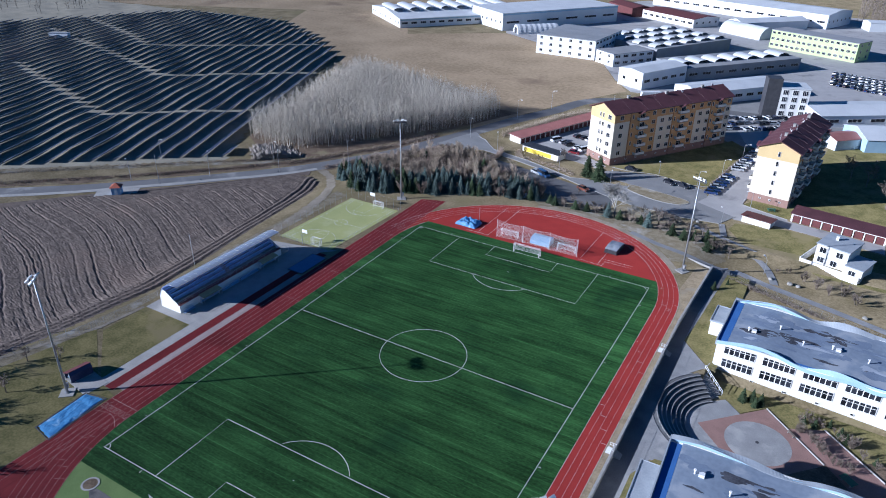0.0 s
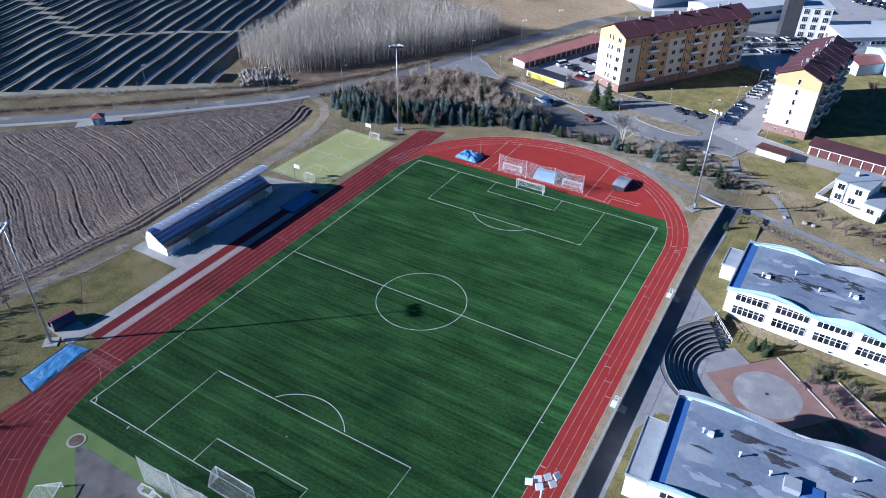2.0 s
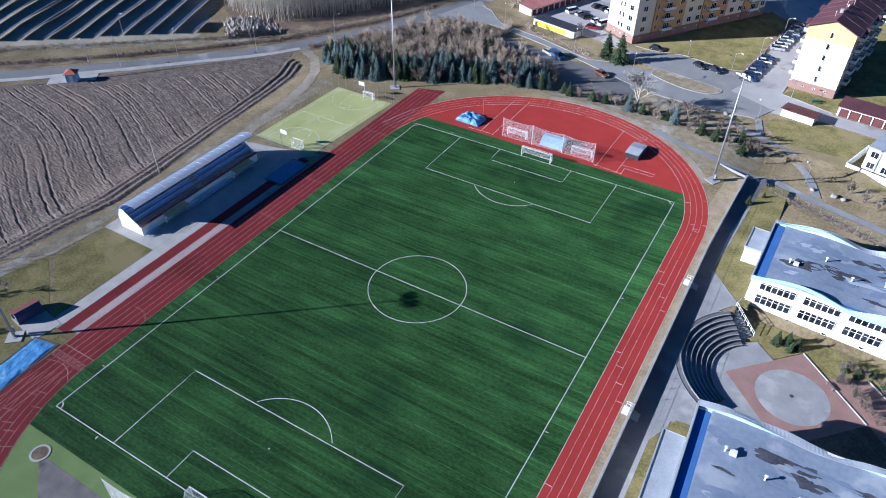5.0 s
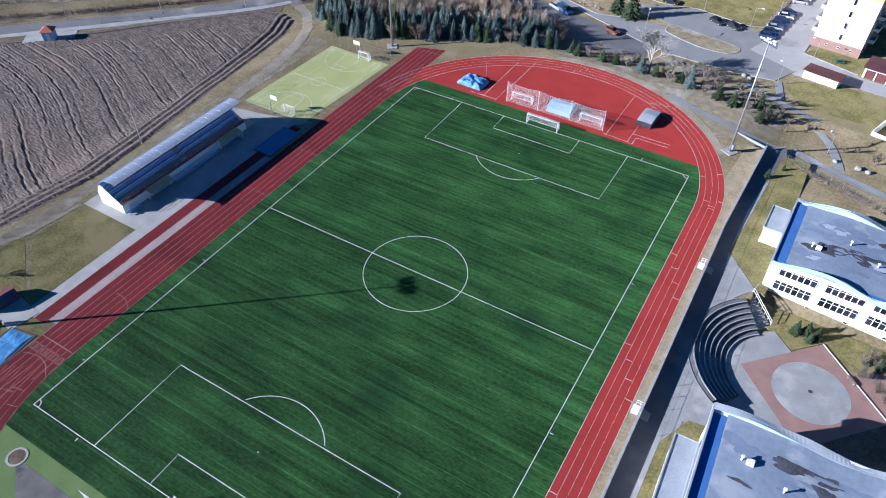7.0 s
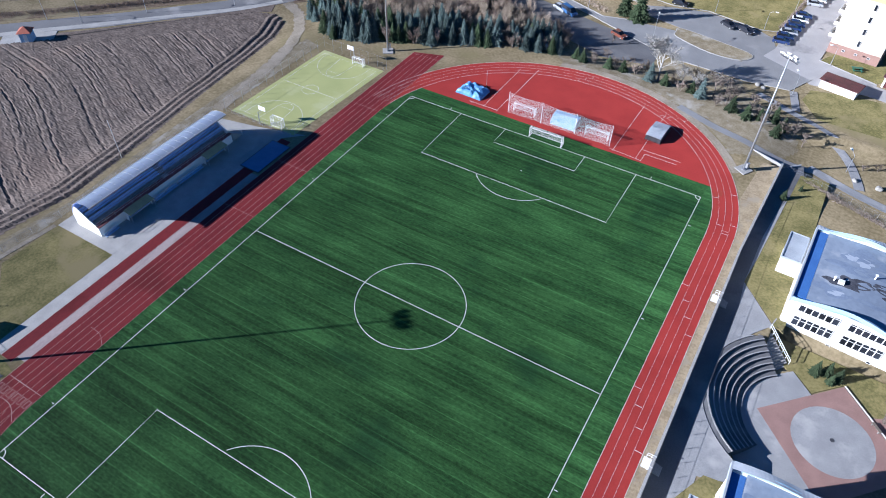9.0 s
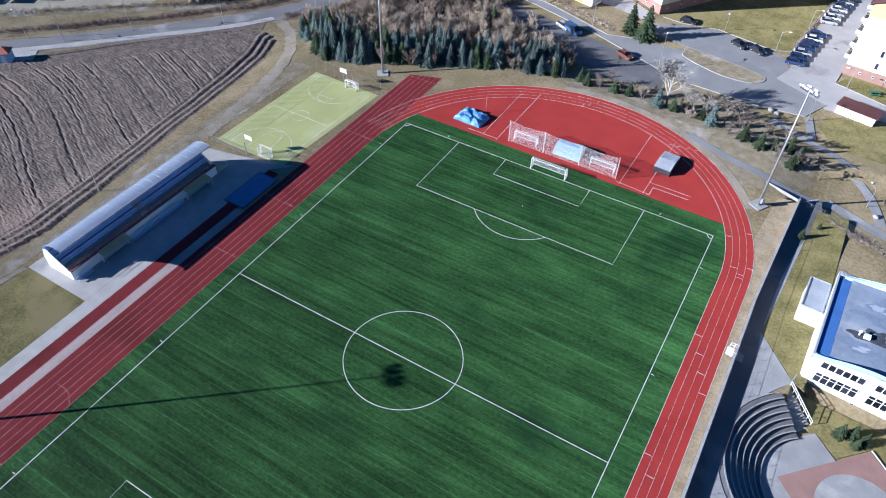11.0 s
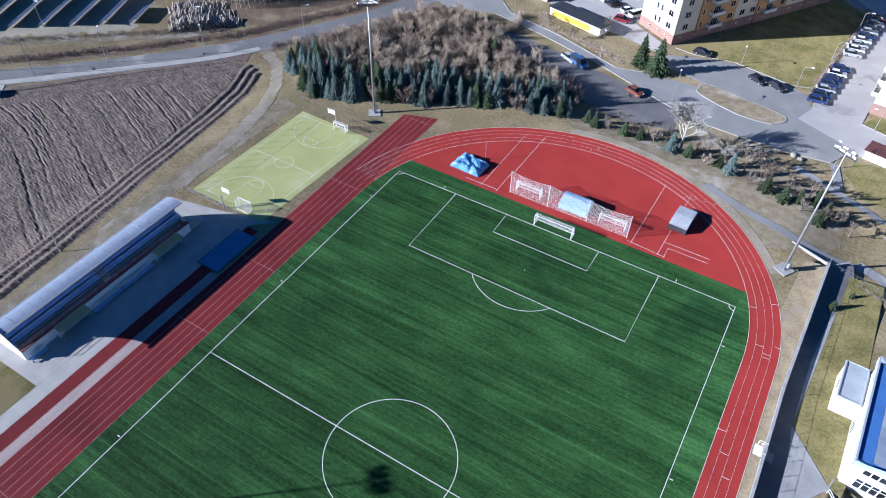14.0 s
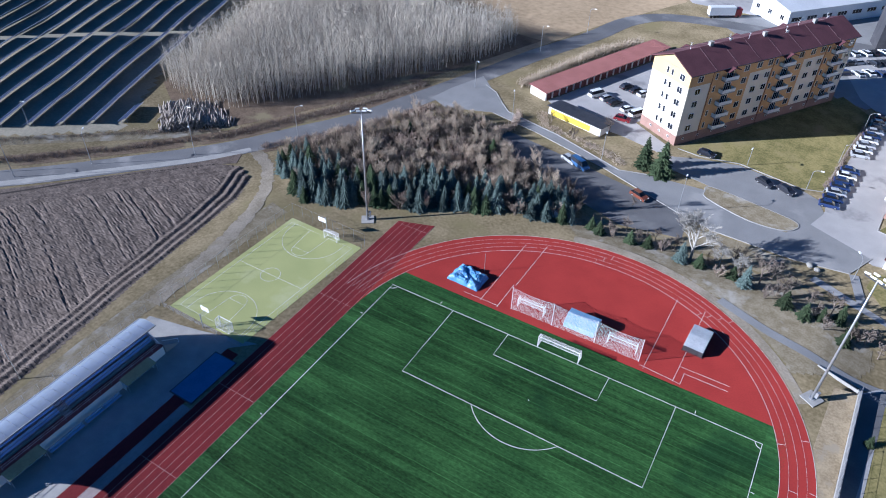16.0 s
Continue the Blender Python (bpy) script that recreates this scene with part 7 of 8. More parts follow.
def log_stack():
    r = random.Random(3)
    V, F = [], []
    a, b = Vector((0.707, 0.707, 0)), Vector((-0.707, 0.707, 0))
    for row in range(3):
        n = 52 - row * 4
        for k in range(n):
            t = k / (n - 1)
            layers = int((8 - row) * min(1, 3.5 * t + 0.3, 1.9 * (1 - t) + 0.1) + r.uniform(-1, 1))
            for h in range(layers):
                mid = Vector((-116.5 - row * 0.6, 17.5, -1.85)) + a * (k * 0.36 + r.uniform(-0.1, 0.1)) + b * (2.0 + 4.6 * row + r.uniform(-0.35, 0.35)) + Vector((0, 0, h * 0.33 + r.uniform(-0.04, 0.04)))
                d = (-b + a * r.uniform(-0.28, 0.28) + Vector((0, 0, r.uniform(-0.16, 0.16)))).normalized() * r.uniform(1.8, 2.2)
                limb(V, F, mid - d, mid + d, r.uniform(0.13, 0.2), r.uniform(0.12, 0.18), 6)
                e = len(V)
                F.append(tuple(range(e - 12, e - 6))[::-1]), F.append(tuple(range(e - 6, e)))
    me = mesh_from("log_stack", V, F, "logs")
    tagged(new("log_stack", me), "long heap of stacked grey logs", "logs", "", "stuff")


log_stack()

# ---- solar park ----
ROW = Vector((-0.385, 0.923))          # along the rows
ACROSS = Vector((-0.923, -0.385))      # the side the panels face
PARK = [(-127, 16.5), (-141, 41), (-158, 80), (-199, 172), (-250, 212), (-311, 248), (-405, 240), (-480, 110), (-430, -80), (-300, -120), (-186, -32)]


AISLES = [[(-345, 63), (-293, 46.6), (-255, 35.7), (-213.4, 22.4), (-189.2, 42.8), (-150, 74)], [(-420, 134), (-345, 112.5), (-287.6, 97), (-249.5, 83.2), (-215, 109.5), (-170, 145)],
          [(-440, 175), (-360, 150), (-320, 132), (-289, 149.8), (-251, 177.4), (-220, 200)], [(-420, 20), (-330, -8), (-280, -28), (-245, -45), (-230, -30)]]


def aisle_distance(x, y):
    best = 99.0
    for line in AISLES:
        for (ax, ay), (bx, by) in zip(line[:-1], line[1:]):
            dx, dy = bx - ax, by - ay
            t = max(0.0, min(1.0, ((x - ax) * dx + (y - ay) * dy) / (dx * dx + dy * dy)))
            best = min(best, math.hypot(x - ax - t * dx, y - ay - t * dy))
    return best


def swell(x, y):
    """The gentle rise and fall of the land under the solar rows, level at the road."""
    rise = 0.45 + 0.22 * np.sin(x * 0.085 + 1.1 * np.sin(y * 0.05)) * np.sin(y * 0.10 + x * 0.03) + 0.14 * np.sin(y * 0.21 + x * 0.12)
    return rise * np.clip(((x + 127) * -0.636 + (y - 16.5) * 0.772) / 14, 0, 1) * np.clip((-139 + (41 - y) * 0.42 - x) / 12, 0, 1)


def solar_ground():
    poly = [(-123.8, 12.6), (-141, 41), (-199, 174), (-311, 250), (-405, 245), (-700, 220), (-700, -250), (-298, -125), (-184, -36.8)]
    xs, ys = np.arange(-702, -120, 2.0), np.arange(-252, 252, 2.0)
    X, Y = np.meshgrid(xs, ys)
    keep, k = inside_np(X, Y, poly), len(xs)
    i = np.arange(len(ys) - 1)[:, None] * k + np.arange(k - 1)[None]
    i = i[keep[:-1, :-1] & keep[1:, :-1] & keep[:-1, 1:] & keep[1:, 1:]]
    quads = np.stack([i, i + 1, i + k + 1, i + k], 1)
    used, inv = np.unique(quads, return_inverse=True)
    P = np.stack([X, Y, Z0 - 0.018 + swell(X, Y)], -1).reshape(-1, 3)[used]
    me = bpy.data.meshes.new("solar_ground")
    me.from_pydata(P.tolist(), [], inv.reshape(quads.shape).tolist())
    tagged(mesh_part("solar_ground", me, "solar_ground", smooth=True), "olive strips of grass between solar rows", "solar park ground", "", "structure")


solar_ground()


def solar_rows():
    base = Vector((-127.5, 15.0))
    made = 0
    for k in range(0, 58):
        p0 = base + ACROSS * (k * 7.35)
        # find the extent of the row inside the park
        run, s = [], -80.0
        start = None
        while s < 420:
            q = p0 + ROW * s
            ok = inside(q.x, q.y, PARK) and aisle_distance(q.x, q.y) > 1.3
            if ok and start is None:
                start = s
            if not ok and start is not None:
                if s - start > 5:
                    run.append((start, s))
                start = None
            s += 1.0
        for a, b in run:
            L = b - a
            q = p0 + ROW * a
            z = Z0
            row = thing("solar_row", "long row of dark solar panels on a steel frame", "solar panels", Matrix(((ROW.x, ACROSS.x, 0, q.x), (ROW.y, ACROSS.y, 0, q.y), (0, 0, 1, z), (0, 0, 0, 1))), "solar rows")
            seg = max(1, round(L / 9))
            ed_, back = bmesh.new(), bmesh.new()
            for i in range(seg):
                x0, x1 = L * i / seg, L * (i + 1) / seg - 0.02
                d0, d1 = (float(swell(q.x + ROW.x * x, q.y + ROW.y * x)) for x in (x0, x1))
                lo, hi = (1.38, 0.45), (-1.38, 1.72)
                bm = bmesh.new()
                v = [bm.verts.new((x, y, h + d)) for x, d in ((x0, d0), (x1, d1)) for y, h in (lo, hi)]
                u = [bm.verts.new(q_.co - Vector((0, 0, 0.04))) for q_ in v]
                bm.faces.new((v[0], v[2], v[3], v[1])), bm.faces.new((u[0], u[1], u[3], u[2]))
                for c0, c1 in ((0, 2), (2, 3), (3, 1), (1, 0)):
                    bm.faces.new((v[c0], v[c1], u[c1], u[c0]))
                part("panel", bm, "panel", row)
                u = [back.verts.new((x, y, h + d - 0.05)) for x, d in ((x0, d0), (x1, d1)) for y, h in (lo, hi)]
                back.faces.new((u[1], u[3], u[2], u[0]))
                for (y, h), er in ((lo, 0.05), (hi, 0.09)):
                    tube(ed_, (x0, y, h + d0), (x1, y, h + d1), er, n=4)
                tube(back, (x0 + 0.5, 0.7, -0.6), (x0 + 0.5, 0.7, 0.7 + d0), 0.05, n=4)
                tube(back, (x0 + 0.5, -0.9, -0.6), (x0 + 0.5, -0.9, 1.42 + d0), 0.05, n=4)
            part("panel_frame", ed_, "panel_edge", row, "pale aluminium edging")
            part("support", back, "panel_back", row)
            made += 1
    return made


solar_rows()
inv = thing("inverter_cabin", "small white inverter cabin in the solar park", "cabin", pose(-385, 120, Z0, 0, 0, 30))
part("wall", boxes((-6, 6, -2, 2, -0.3, 3)), "hall_white", inv)
part("roof", boxes((-6.2, 6.2, -2.2, 2.2, 3, 3.2)), "hall_roof", inv)


# ---- industrial halls ----
def hall(label, p, q, W, H, wall="hall_white", roof="hall_roof_white", ridge=0.0, skylights=0, rows=1, wcols=0, floors=1, name="industrial_hall", band=None):
    """A hall whose front runs from p to q; its depth W lies to the left of that way."""
    L = (Vector(q) - Vector(p)).length
    h = thing(name, label, "hall", along(p, q))
    part("wall", boxes((0, L, 0, W, -0.5, H)), wall, h)
    if ridge:
        part("roof", gable_roof(bmesh.new(), L, W, H, H + ridge, 0.3, 0.15), roof, h)
        g = bmesh.new()
        for x in (0.0, L - 0.2):
            a = [g.verts.new((x, y, z)) for y, z in ((0, H), (W, H), (W / 2, H + ridge))]
            b = [g.verts.new((x + 0.2, y, z)) for y, z in ((0, H), (W, H), (W / 2, H + ridge))]
            g.faces.new(a), g.faces.new(b[::-1])
            for i in range(3):
                g.faces.new((a[i], a[(i + 1) % 3], b[(i + 1) % 3], b[i]))
        part("gable", g, wall, h)
    else:
        part("roof", boxes((-0.2, L + 0.2, -0.2, W + 0.2, H, H + 0.3)), roof, h)
    if band:
        part("band", boxes((-0.05, L + 0.05, -0.06, -0.005, H - 1.2, H - 0.3)), band, h)
    if wcols:
        wm = window_mesh(L / wcols * 0.62, 1.5, 2)
        for f in range(floors):
            for k in range(wcols):
                put_window(wm, h, pose(L * (k + 0.5) / wcols, -0.06, (f + 0.4) * H / floors))
        n = max(1, int(W / 6))
        for f in range(floors):
            for k in range(n):
                put_window(W_BIG, h, pose(L + 0.06, W * (k + 0.5) / n, (f + 0.4) * H / floors, 0, 0, 90))
                put_window(W_BIG, h, pose(-0.06, W * (k + 0.5) / n, (f + 0.4) * H / floors, 0, 0, -90))
    for r in range(rows):
        for k in range(skylights):
            x, y = L * (k + 0.5) / skylights, W * (r + 0.5) / rows
            lx, ly = L / skylights * 0.36, W / rows * 0.22
            bm = bmesh.new()
            prev = None
            zb = H + 0.3
            if ridge:
                zb = H + ridge * (1 - abs(y - W / 2) / (W / 2)) + 0.1
            for i in range(7):
                t = math.pi * i / 6
                c = [bm.verts.new((x - lx * math.cos(t), yy, zb + 1.7 * math.sin(t))) for yy in (y - ly, y + ly)]
                if prev:
                    bm.faces.new((prev[0], c[0], c[1], prev[1]))
                prev = c
            part("skylight", bm, "hall_roof_white", h, "white barrel skylight")
    return h


hall("white industrial hall with grey roof lights", (-24.6, 196.2), (-10, 227), 16, 8.4, ridge=1.0, wcols=5)
hall("long grey hall with arched skylights", (-9.8, 227.5), (39, 290), 26, 6.5, wall="hall_roof", roof="hall_roof", skylights=7, rows=1, wcols=9)
hall("grey factory with rows of arched skylights", (-36, 266), (-5, 325), 52, 7.0, wall="hall_roof", roof="hall_roof", skylights=5, rows=4)
hall("white three-storey factory office", (-67.8, 249), (-66, 292), 38, 11.0, wcols=8, floors=3, roof="hall_roof", name="office_building")
hall("white two-storey factory gatehouse", (-53, 238), (-37, 262), 16, 7.0, wcols=5, floors=2, roof="hall_roof", name="office_building")
hall("tall white hall with pale blue band", (-155.6, 305.6), (-100, 392), 44, 11.5, wcols=6, band="pale_blue")
hall("very large low white hall", (-221.4, 273.6), (-160, 352), 70, 6.0, ridge=3.0, skylights=8, wcols=14, band="pale_blue")
hall("long white factory hall with ribbon windows", (-101, 500), (42, 447), 40, 10.0, wcols=16, ridge=2.0)
hall("brown brick warehouse with red roof", (-89, 424), (-43, 395), 26, 6.0, roof="brown_red", wall="white_wall", wcols=8, ridge=1.5)
hall("dark red barn with low roof", (-124, 446), (-96, 419), 18, 6.5, wall="brown_red", roof="brown_red", ridge=1.5)
hall("lime green three-storey office block", (14.9, 352), (65.4, 329.4), 16, 11.0, wall="green_wall", roof="hall_roof", wcols=16, floors=3, name="office_building")
hall("long white hall with roof lights behind the flats", (6, 182), (40, 224), 18, 6.0, ridge=1.6, wcols=8)
hall("pale workshop with white roof", (58, 176), (92, 200), 22, 5.0, ridge=1.5, wcols=4)
hall("pale blue workshop with white roof", (76, 150), (108, 166), 20, 5.0, ridge=2.5, wall="pale_blue")
hall("low workshop with red and white roof", (66, 146), (76, 156), 10, 4.0, roof="red_roof", ridge=1.2)
hall("white low industrial shed with ridge", (96, 190), (140, 214), 26, 5.5, ridge=1.5, wcols=5)
hall("far white hall beyond the solar park", (-400, 330), (-330, 380), 40, 8.0)
hall("far white hall with ridged roof", (-10, 400), (30, 440), 16, 6.0, ridge=2.0)
hall("far grey shed at the woods", (70, 455), (100, 468), 14, 6.0, roof="hall_roof_white", ridge=1.0)
tw = thing("office_tower", "white office building with dark grey stair tower", "office", along((34.2, 180.6), (40.4, 182.6)))
part("tower", boxes((0, 6, 0, 7, -0.5, 17)), "metal_dark", tw, "dark grey clad stair tower")
part("wall", boxes((6, 18, 0, 12, -0.5, 13)), "white_wall", tw)
part("roof", boxes((5.9, 18.3, -0.3, 12.3, 13, 13.4)), "hall_roof_white", tw)
for f in range(4):
    for x in (8, 12, 16):
        put_window(W_DOOR, tw, pose(x, -0.06, 1 + f * 3.1))


def quonset(p, q, W, label):
    L = (Vector(q) - Vector(p)).length
    t = thing("arched_store", label, "store", along(p, q))
    bm = bmesh.new()
    rows = []
    for x in [L * i / 16 for i in range(17)]:
        rr = W / 2 * (1.0 if int(x * 16 / L + 0.5) % 2 else 0.97)
        rows.append([bm.verts.new((x, W / 2 - rr * math.cos(math.pi * i / 12), rr * math.sin(math.pi * i / 12) - 0.1)) for i in range(13)])
    for a, b in zip(rows[:-1], rows[1:]):
        for i in range(12):
            bm.faces.new((a[i], a[i + 1], b[i + 1], b[i]))
    bm.faces.new(rows[0]), bm.faces.new(rows[-1][::-1])
    part("shell", bm, "hall_roof_white", t)
    part("door", boxes((-0.12, -0.02, W * 0.3, W * 0.7, 0, W * 0.32)), "metal_dark", t)


quonset((-140, 299), (-118, 320), 12, "white arched storage hall")
quonset((-24, 392), (6, 372), 16, "large white arched storage hall")


# ---- vehicles ----
PAINTS = {}
for nm, c in dict(azure=(0.045, 0.12, 0.27), blue=(0.025, 0.05, 0.15), dark=(0.02, 0.022, 0.03), white=(0.78, 0.79, 0.80), silver=(0.42, 0.44, 0.47), red=(0.20, 0.02, 0.025), orange=(0.17, 0.05, 0.03), navy=(0.02, 0.04, 0.12)).items():
    M["paint_" + nm] = material(nm + "_car_paint", c, tuple(v * 0.9 for v in c), 1.0, 4.0, 0.28, spec=0.6)
M["tail"] = material("red_lamp_glass", (0.35, 0.02, 0.02), (0.25, 0.02, 0.02), 2, 8, 0.3)


def car(paint, van=False):
    c = thing("van" if van else "parked_car", "", "van" if van else "car")
    L, W = (5.2, 1.95) if van else (4.3, 1.76)
    if van:
        low = [(-2.6, 0.35), (-2.6, 1.1), (-2.5, 1.15), (2.0, 1.1), (2.55, 0.85), (2.6, 0.35)]
        top = [(-2.55, 1.152), (-2.5, 2.05), (1.1, 2.05), (1.95, 1.102)]
    else:
        low = [(-2.15, 0.3), (-2.15, 0.85), (-2.05, 0.93), (1.15, 0.92), (2.0, 0.75), (2.15, 0.55), (2.15, 0.3)]
        top = [(-1.95, 0.932), (-1.45, 1.45), (0.25, 1.45), (1.1, 0.922)]

    def loft(prof, w0, w1):
        bm = bmesh.new()
        zs = [z for _, z in prof]
        zmin, zmax = min(zs), max(zs)
        sides = []
        for s in (-1, 1):
            sides.append([bm.verts.new((x, s * (w0 + (w1 - w0) * (z - zmin) / (zmax - zmin)) / 2, z)) for x, z in prof])
        n = len(prof)
        bm.faces.new(sides[0]), bm.faces.new(sides[1][::-1])
        for i in range(n):
            j = (i + 1) % n
            bm.faces.new((sides[0][i], sides[0][j], sides[1][j], sides[1][i]))
        bm.normal_update()
        bmesh.ops.bevel(bm, geom=bm.edges[:], offset=0.06, segments=1, affect="EDGES")
        return bm
    part("body", loft(low, W, W * 0.97), "paint_" + paint, c)
    part("cabin", loft(top, W * 0.94, W * 0.78), "glass", c, "dark glazed cabin")
    zr = max(z for _, z in top)
    part("roof", boxes((top[1][0] + 0.02, top[2][0] - 0.02, -W * 0.38, W * 0.38, zr - 0.015, zr + 0.02)), "paint_" + paint, c)
    for x in (-L * 0.31, L * 0.31):
        for y in (-W / 2 + 0.08, W / 2 - 0.08):
            wh = part("wheel", tube(bmesh.new(), (x, y - 0.1, 0.32), (x, y + 0.1, 0.32), 0.32, n=12), "rubber", c)
            part("rim", tube(bmesh.new(), (x, y - 0.105, 0.32), (x, y + 0.105, 0.32), 0.19, n=8), "metal_grey", wh)
    for y in (-W * 0.36, W * 0.36):
        part("headlight", boxes((L / 2 - 0.12, L / 2 - 0.01, y - 0.18, y + 0.18, 0.58, 0.72)), "lamp_glass", c)
        part("tail_light", boxes((-L / 2 + 0.0, -L / 2 + 0.1, y - 0.14, y + 0.14, 0.68, 0.86)), "tail", c)
    return c


CARS = {}


def park(paint, x, y, turn, label, group="", van=False, z=Z0 + 0.01):
    if (paint, van) not in CARS:
        ob = CARS[(paint, van)] = car(paint, van)
        ob.matrix_basis = pose(x, y, z, 0, 0, turn)
    else:
        ob = copy_thing(CARS[(paint, van)], pose(x, y, z, 0, 0, turn))
    tagged(ob, label, "", group)


rowcars = "blue navy silver blue navy white blue silver white silver white navy silver dark white red".split()
for i, p in enumerate(rowcars):
    t = i * 3.0
    gap = 6.5 if i > 6 else 0
    y = 75.5 + t + gap
    x = 33.4 + (y - 75.8) * 0.135
    park(p, x, y, 8 + (i * 37 % 5) - 2, f"{'dark blue' if p == 'navy' else p} car in the long row beside the lawn", "parked row")
for p, x, y, a in (("dark", 4.3, 82.6, -5), ("dark", 19.3, 77.0, -30), ("dark", 24.1, 76.4, -30)):
    park(p, x, y, a, "black car parked on the residential road", "roadside cars")
park("orange", -4.0, 55.8, -25, "orange-red car in the dark lay-by")
park("azure", -20.4, 60.6, -28, "blue van in the dark lay-by", van=True)
park("silver", -23.4, 61.6, -28, "silver car ahead of the blue van")
for p, x, y, a, v in (("white", -30.5, 98.4, 60, True), ("silver", -27.3, 97.7, 62, False), ("dark", -24.5, 96.2, 60, False), ("dark", -25.0, 107.7, 62, False), ("dark", -21.8, 106.8, 60, False), ("white", -19.4, 106.0, 62, False), ("white", -20.1, 94.6, 58, False), ("white", -16.9, 93.3, 60, True), ("red", -19.5, 88.4, 0, False)):
    park(p, x, y, a, f"{p} {'van' if v else 'car'} in the garage court", "garage court cars", v)
r2 = random.Random(6)
for i in range(60):
    x, y = 58 + (i % 12) * 3.2 + r2.uniform(-0.4, 0.4), 262 + (i // 12) * 7 + r2.uniform(-1, 1) - (i % 12) * 1.0
    park(r2.choice(("white", "silver", "blue", "dark", "white")), x, y, r2.choice((70, 250)) + r2.uniform(-6, 6), "car standing in the crowded dealer yard", "dealer yard cars")
for i in range(26):
    x, y = 22 + (i % 9) * 3.1 + r2.uniform(-0.5, 0.5), 150 + (i // 9) * 9 + (i % 9) * 1.9 + r2.uniform(-0.6, 0.6)
    park(r2.choice(("white", "silver", "navy", "dark", "white")), x, y, r2.choice((40, 130)) + r2.uniform(-8, 8), "car parked in the yard behind the block", "yard cars")
truck = thing("truck", "red lorry cab with white box trailer", "truck", pose(-12, 184, Z0, 0, 0, 35))
part("cab", boxes((0, 2.2, -1.2, 1.2, 0.5, 3.2)), "paint_red", truck)
part("trailer", boxes((-9.5, -0.2, -1.25, 1.25, 1.0, 3.8)), "hall_white", truck)
for x in (-8.6, -7.4, -6.2, 1.1):
    for y in (-1.1, 1.1):
        part("wheel", tube(bmesh.new(), (x, y - 0.15, 0.5), (x, y + 0.15, 0.5), 0.5, n=10), "rubber", truck)


# ---- street furniture ----
def street_lamp(x, y, h, face, label="grey street lamp with curved arm", z=None):
    s = thing("street_lamp", label, "street lamp", pose(x, y, gz(x, y) - 0.05 if z is None else z, 0, 0, face), "street lamps")
    part("pole", tube(bmesh.new(), (0, 0, -0.1), (0, 0, h), 0.09, 0.05, n=6), "metal_grey", s)
    bm = bmesh.new()
    tube(bm, (0, 0, h), (0.7, 0, h + 0.45), 0.045, n=5), tube(bm, (0.7, 0, h + 0.45), (1.5, 0, h + 0.55), 0.045, n=5)
    part("arm", bm, "metal_grey", s)
    part("lamp_head", boxes((1.4, 2.1, -0.16, 0.16, h + 0.48, h + 0.66)), "white_metal", s)


for x, y, h, a in ((-62, 84, 8, -40), (-86, 35, 8, 40), (-101, 15, 8, -40), (-118, -1, 8, 130), (-137, -18, 8, -50), (-45, 74, 8, -70), (-17, 66.4, 8, -70), (5, 55, 8, 100), (14, 83.5, 5, -90), (28, 80, 5, 0), (33, 97, 5, 0), (36.5, 118, 5, 0), (41, 51, 5, 120), (56.5, 26, 4, 120), (-57, 118, 8, -10), (-50, 140, 8, 0), (-110, 22, 7, 0), (46.5, 70, 5, 200), (-146, 2, 7, 0)):
    street_lamp(x, y, h, a)
for x, y, h in ((-70.6, -50, 9), (-83, -95, 9), (-128, -14, 8)):
    p = tube(bmesh.new(), (x, y, gz(x, y) - 0.2), (x, y, h), 0.10, 0.06, n=6)
    tagged(part("utility_pole", p, "metal_grey"), "slim grey utility pole by the field", "pole", "utility poles")
for i, (x, y, s) in enumerate(((33, 51, 0.7), (34.5, 50.3, 0.6), (58.5, 23.4, 0.6), (63, 23.2, 0.7), (65, 22.8, 0.6), (80, 14, 0.6))):
    bm = bmesh.new()
    bmesh.ops.create_icosphere(bm, subdivisions=2, radius=s)
    for v in bm.verts:
        v.co *= 1 + 0.35 * noise.noise(v.co * 1.4 + Vector((i * 3.1, 0, 0)))
        v.co.z *= 0.7
    ob = tagged(part("boulder", bm, "stone"), "rough grey boulder on the lawn", "boulder", "boulders")
    ob.location = (x, y, gz(x, y) + s * 0.3)
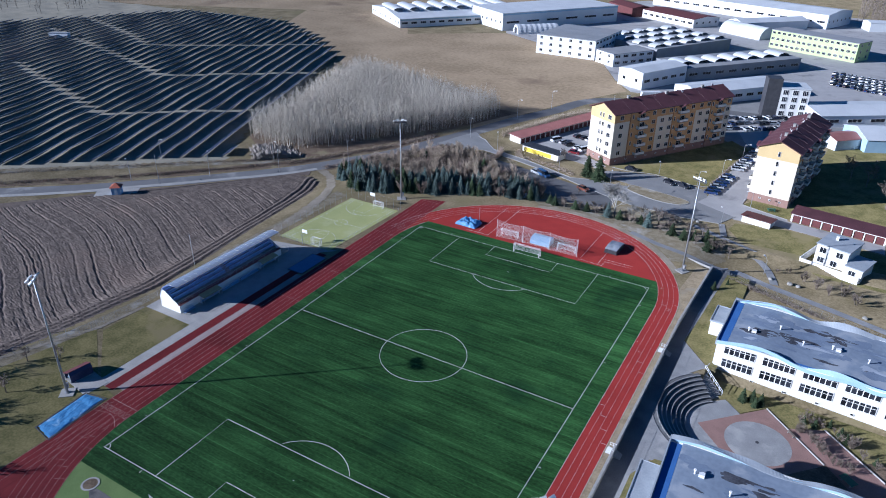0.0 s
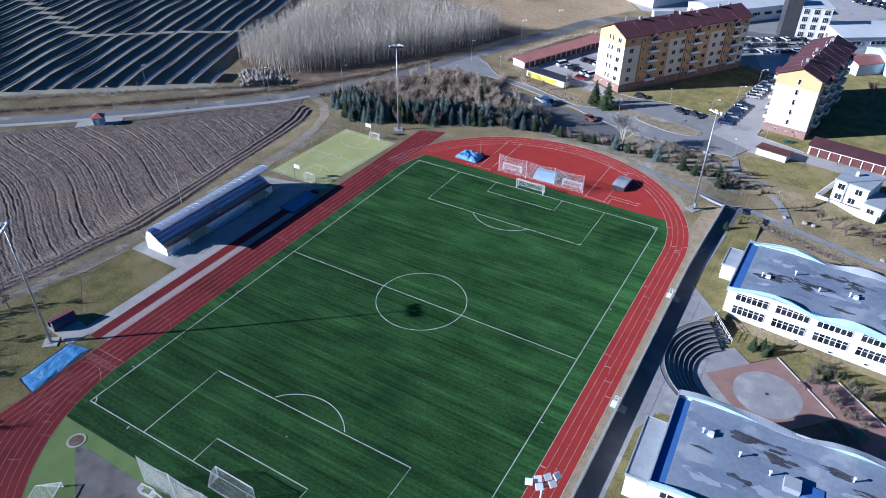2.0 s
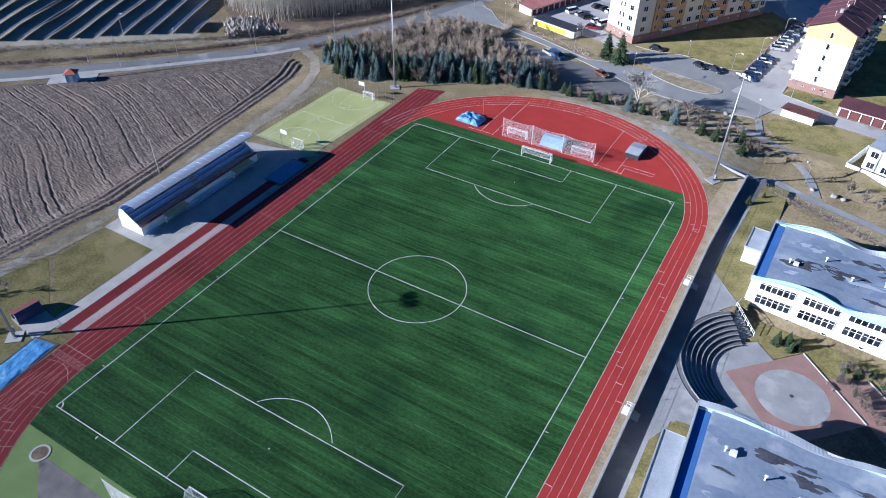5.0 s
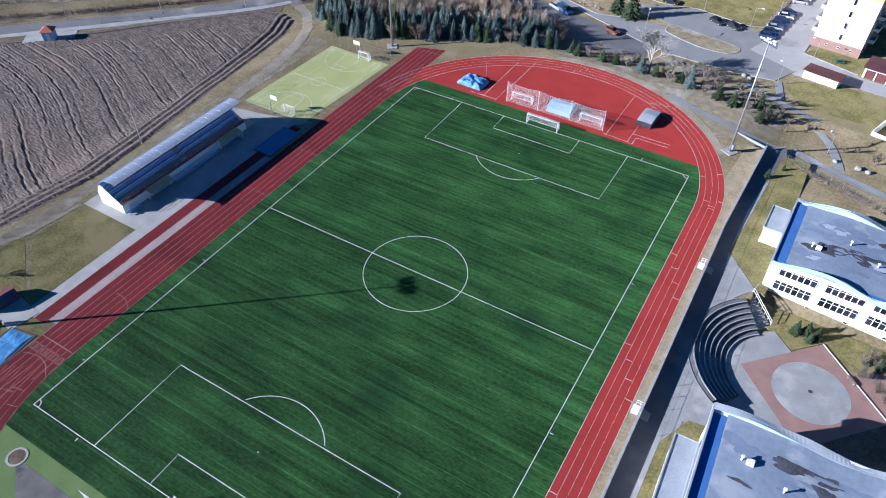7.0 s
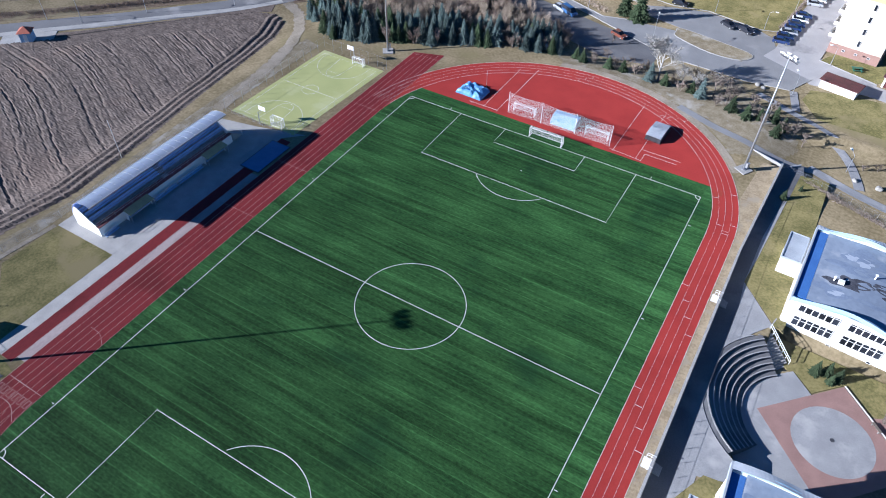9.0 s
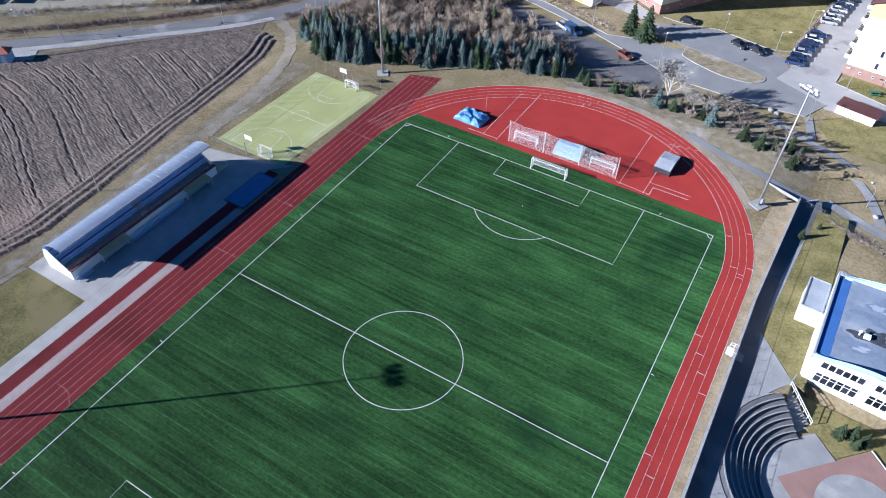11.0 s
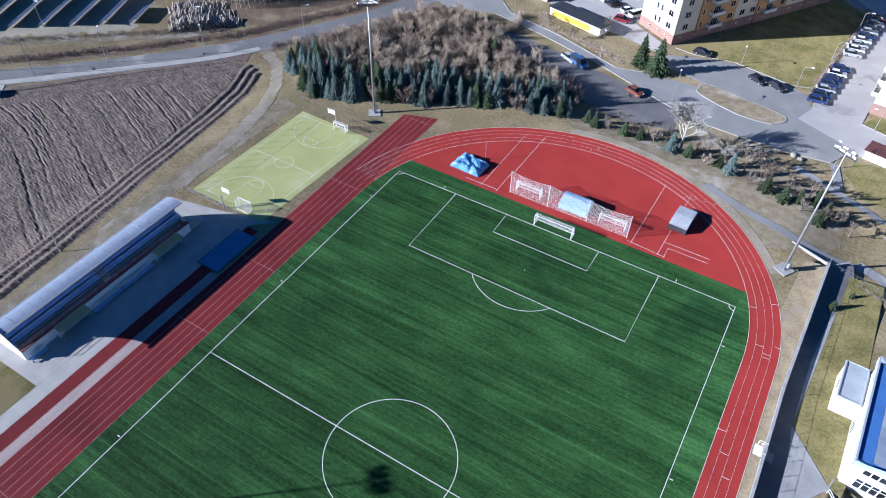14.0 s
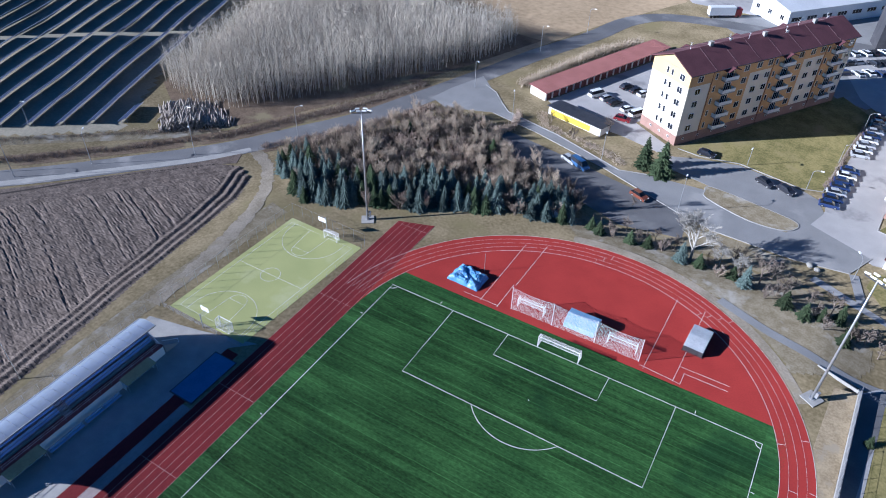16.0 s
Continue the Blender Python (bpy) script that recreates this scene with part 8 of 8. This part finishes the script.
gb = thing("green_shelter", "dark green bench group on the small lawn", "bench", pose(52.6, 71.2, Z0, 0, 0, 20))
part("table", boxes((-1.2, 1.2, -0.4, 0.4, 0.7, 0.78)), "bench_green", gb)
for y in (-0.9, 0.9):
    part("seat", boxes((-1.2, 1.2, y - 0.18, y + 0.18, 0.42, 0.48)), "bench_green", gb)
for x in (-0.9, 0.9):
    part("trestle", boxes((x - 0.06, x + 0.06, -0.95, 0.95, 0.36, 0.42), (x - 0.06, x + 0.06, -0.3, 0.3, 0, 0.7), (x - 0.06, x + 0.06, -0.95, -0.8, 0, 0.42), (x - 0.06, x + 0.06, 0.8, 0.95, 0, 0.42)), "bench_green", gb)
for x, y in ((-15.2, 36.6), (-16.8, 36.9)):
    bm = boxes((-0.7, 0.7, -0.12, 0.12, -0.2, 1.6), (-0.75, 0.75, -0.18, 0.18, 1.6, 1.68))
    ob = tagged(part("electric_cabinet", bm, "white_metal"), "white electric cabinet beside the path", "cabinet", "electric cabinets")
    ob.matrix_basis = pose(x, y, gz(x, y), 0, 0, 20)
for x, y in ((69.8, -34.4), (66.0, -50.2)):
    bn = thing("court_bench", "dark slatted bench at the court edge", "bench", pose(x, y, -2.98, 0, 0, -45), "court benches")
    for k in range(4):
        part("slat", boxes((-0.9, 0.9, -0.25 + 0.13 * k, -0.15 + 0.13 * k, 0.42, 0.47)), "bark", bn)
    for xx in (-0.7, 0.7):
        part("leg", boxes((xx - 0.05, xx + 0.05, -0.25, 0.25, 0, 0.42)), "concrete", bn)
dr = prism(bmesh.new(), arc(64.6, -39.7, 0.35, 0, 315, 7), -2.98, -2.94)
tagged(part("drain_cover", dr, "metal_dark"), "dark square drain in the paved disc", "drain cover")
lt = thing("table_tennis_table", "green table tennis table in the court", "table", pose(79.5, -42.2, -2.98, 0, 0, -40))
part("top", boxes((-1.37, 1.37, -0.76, 0.76, 0.72, 0.78)), "bench_green", lt)
for xx in (-0.9, 0.9):
    part("leg", boxes((xx - 0.1, xx + 0.1, -0.5, 0.5, 0, 0.72)), "concrete", lt)
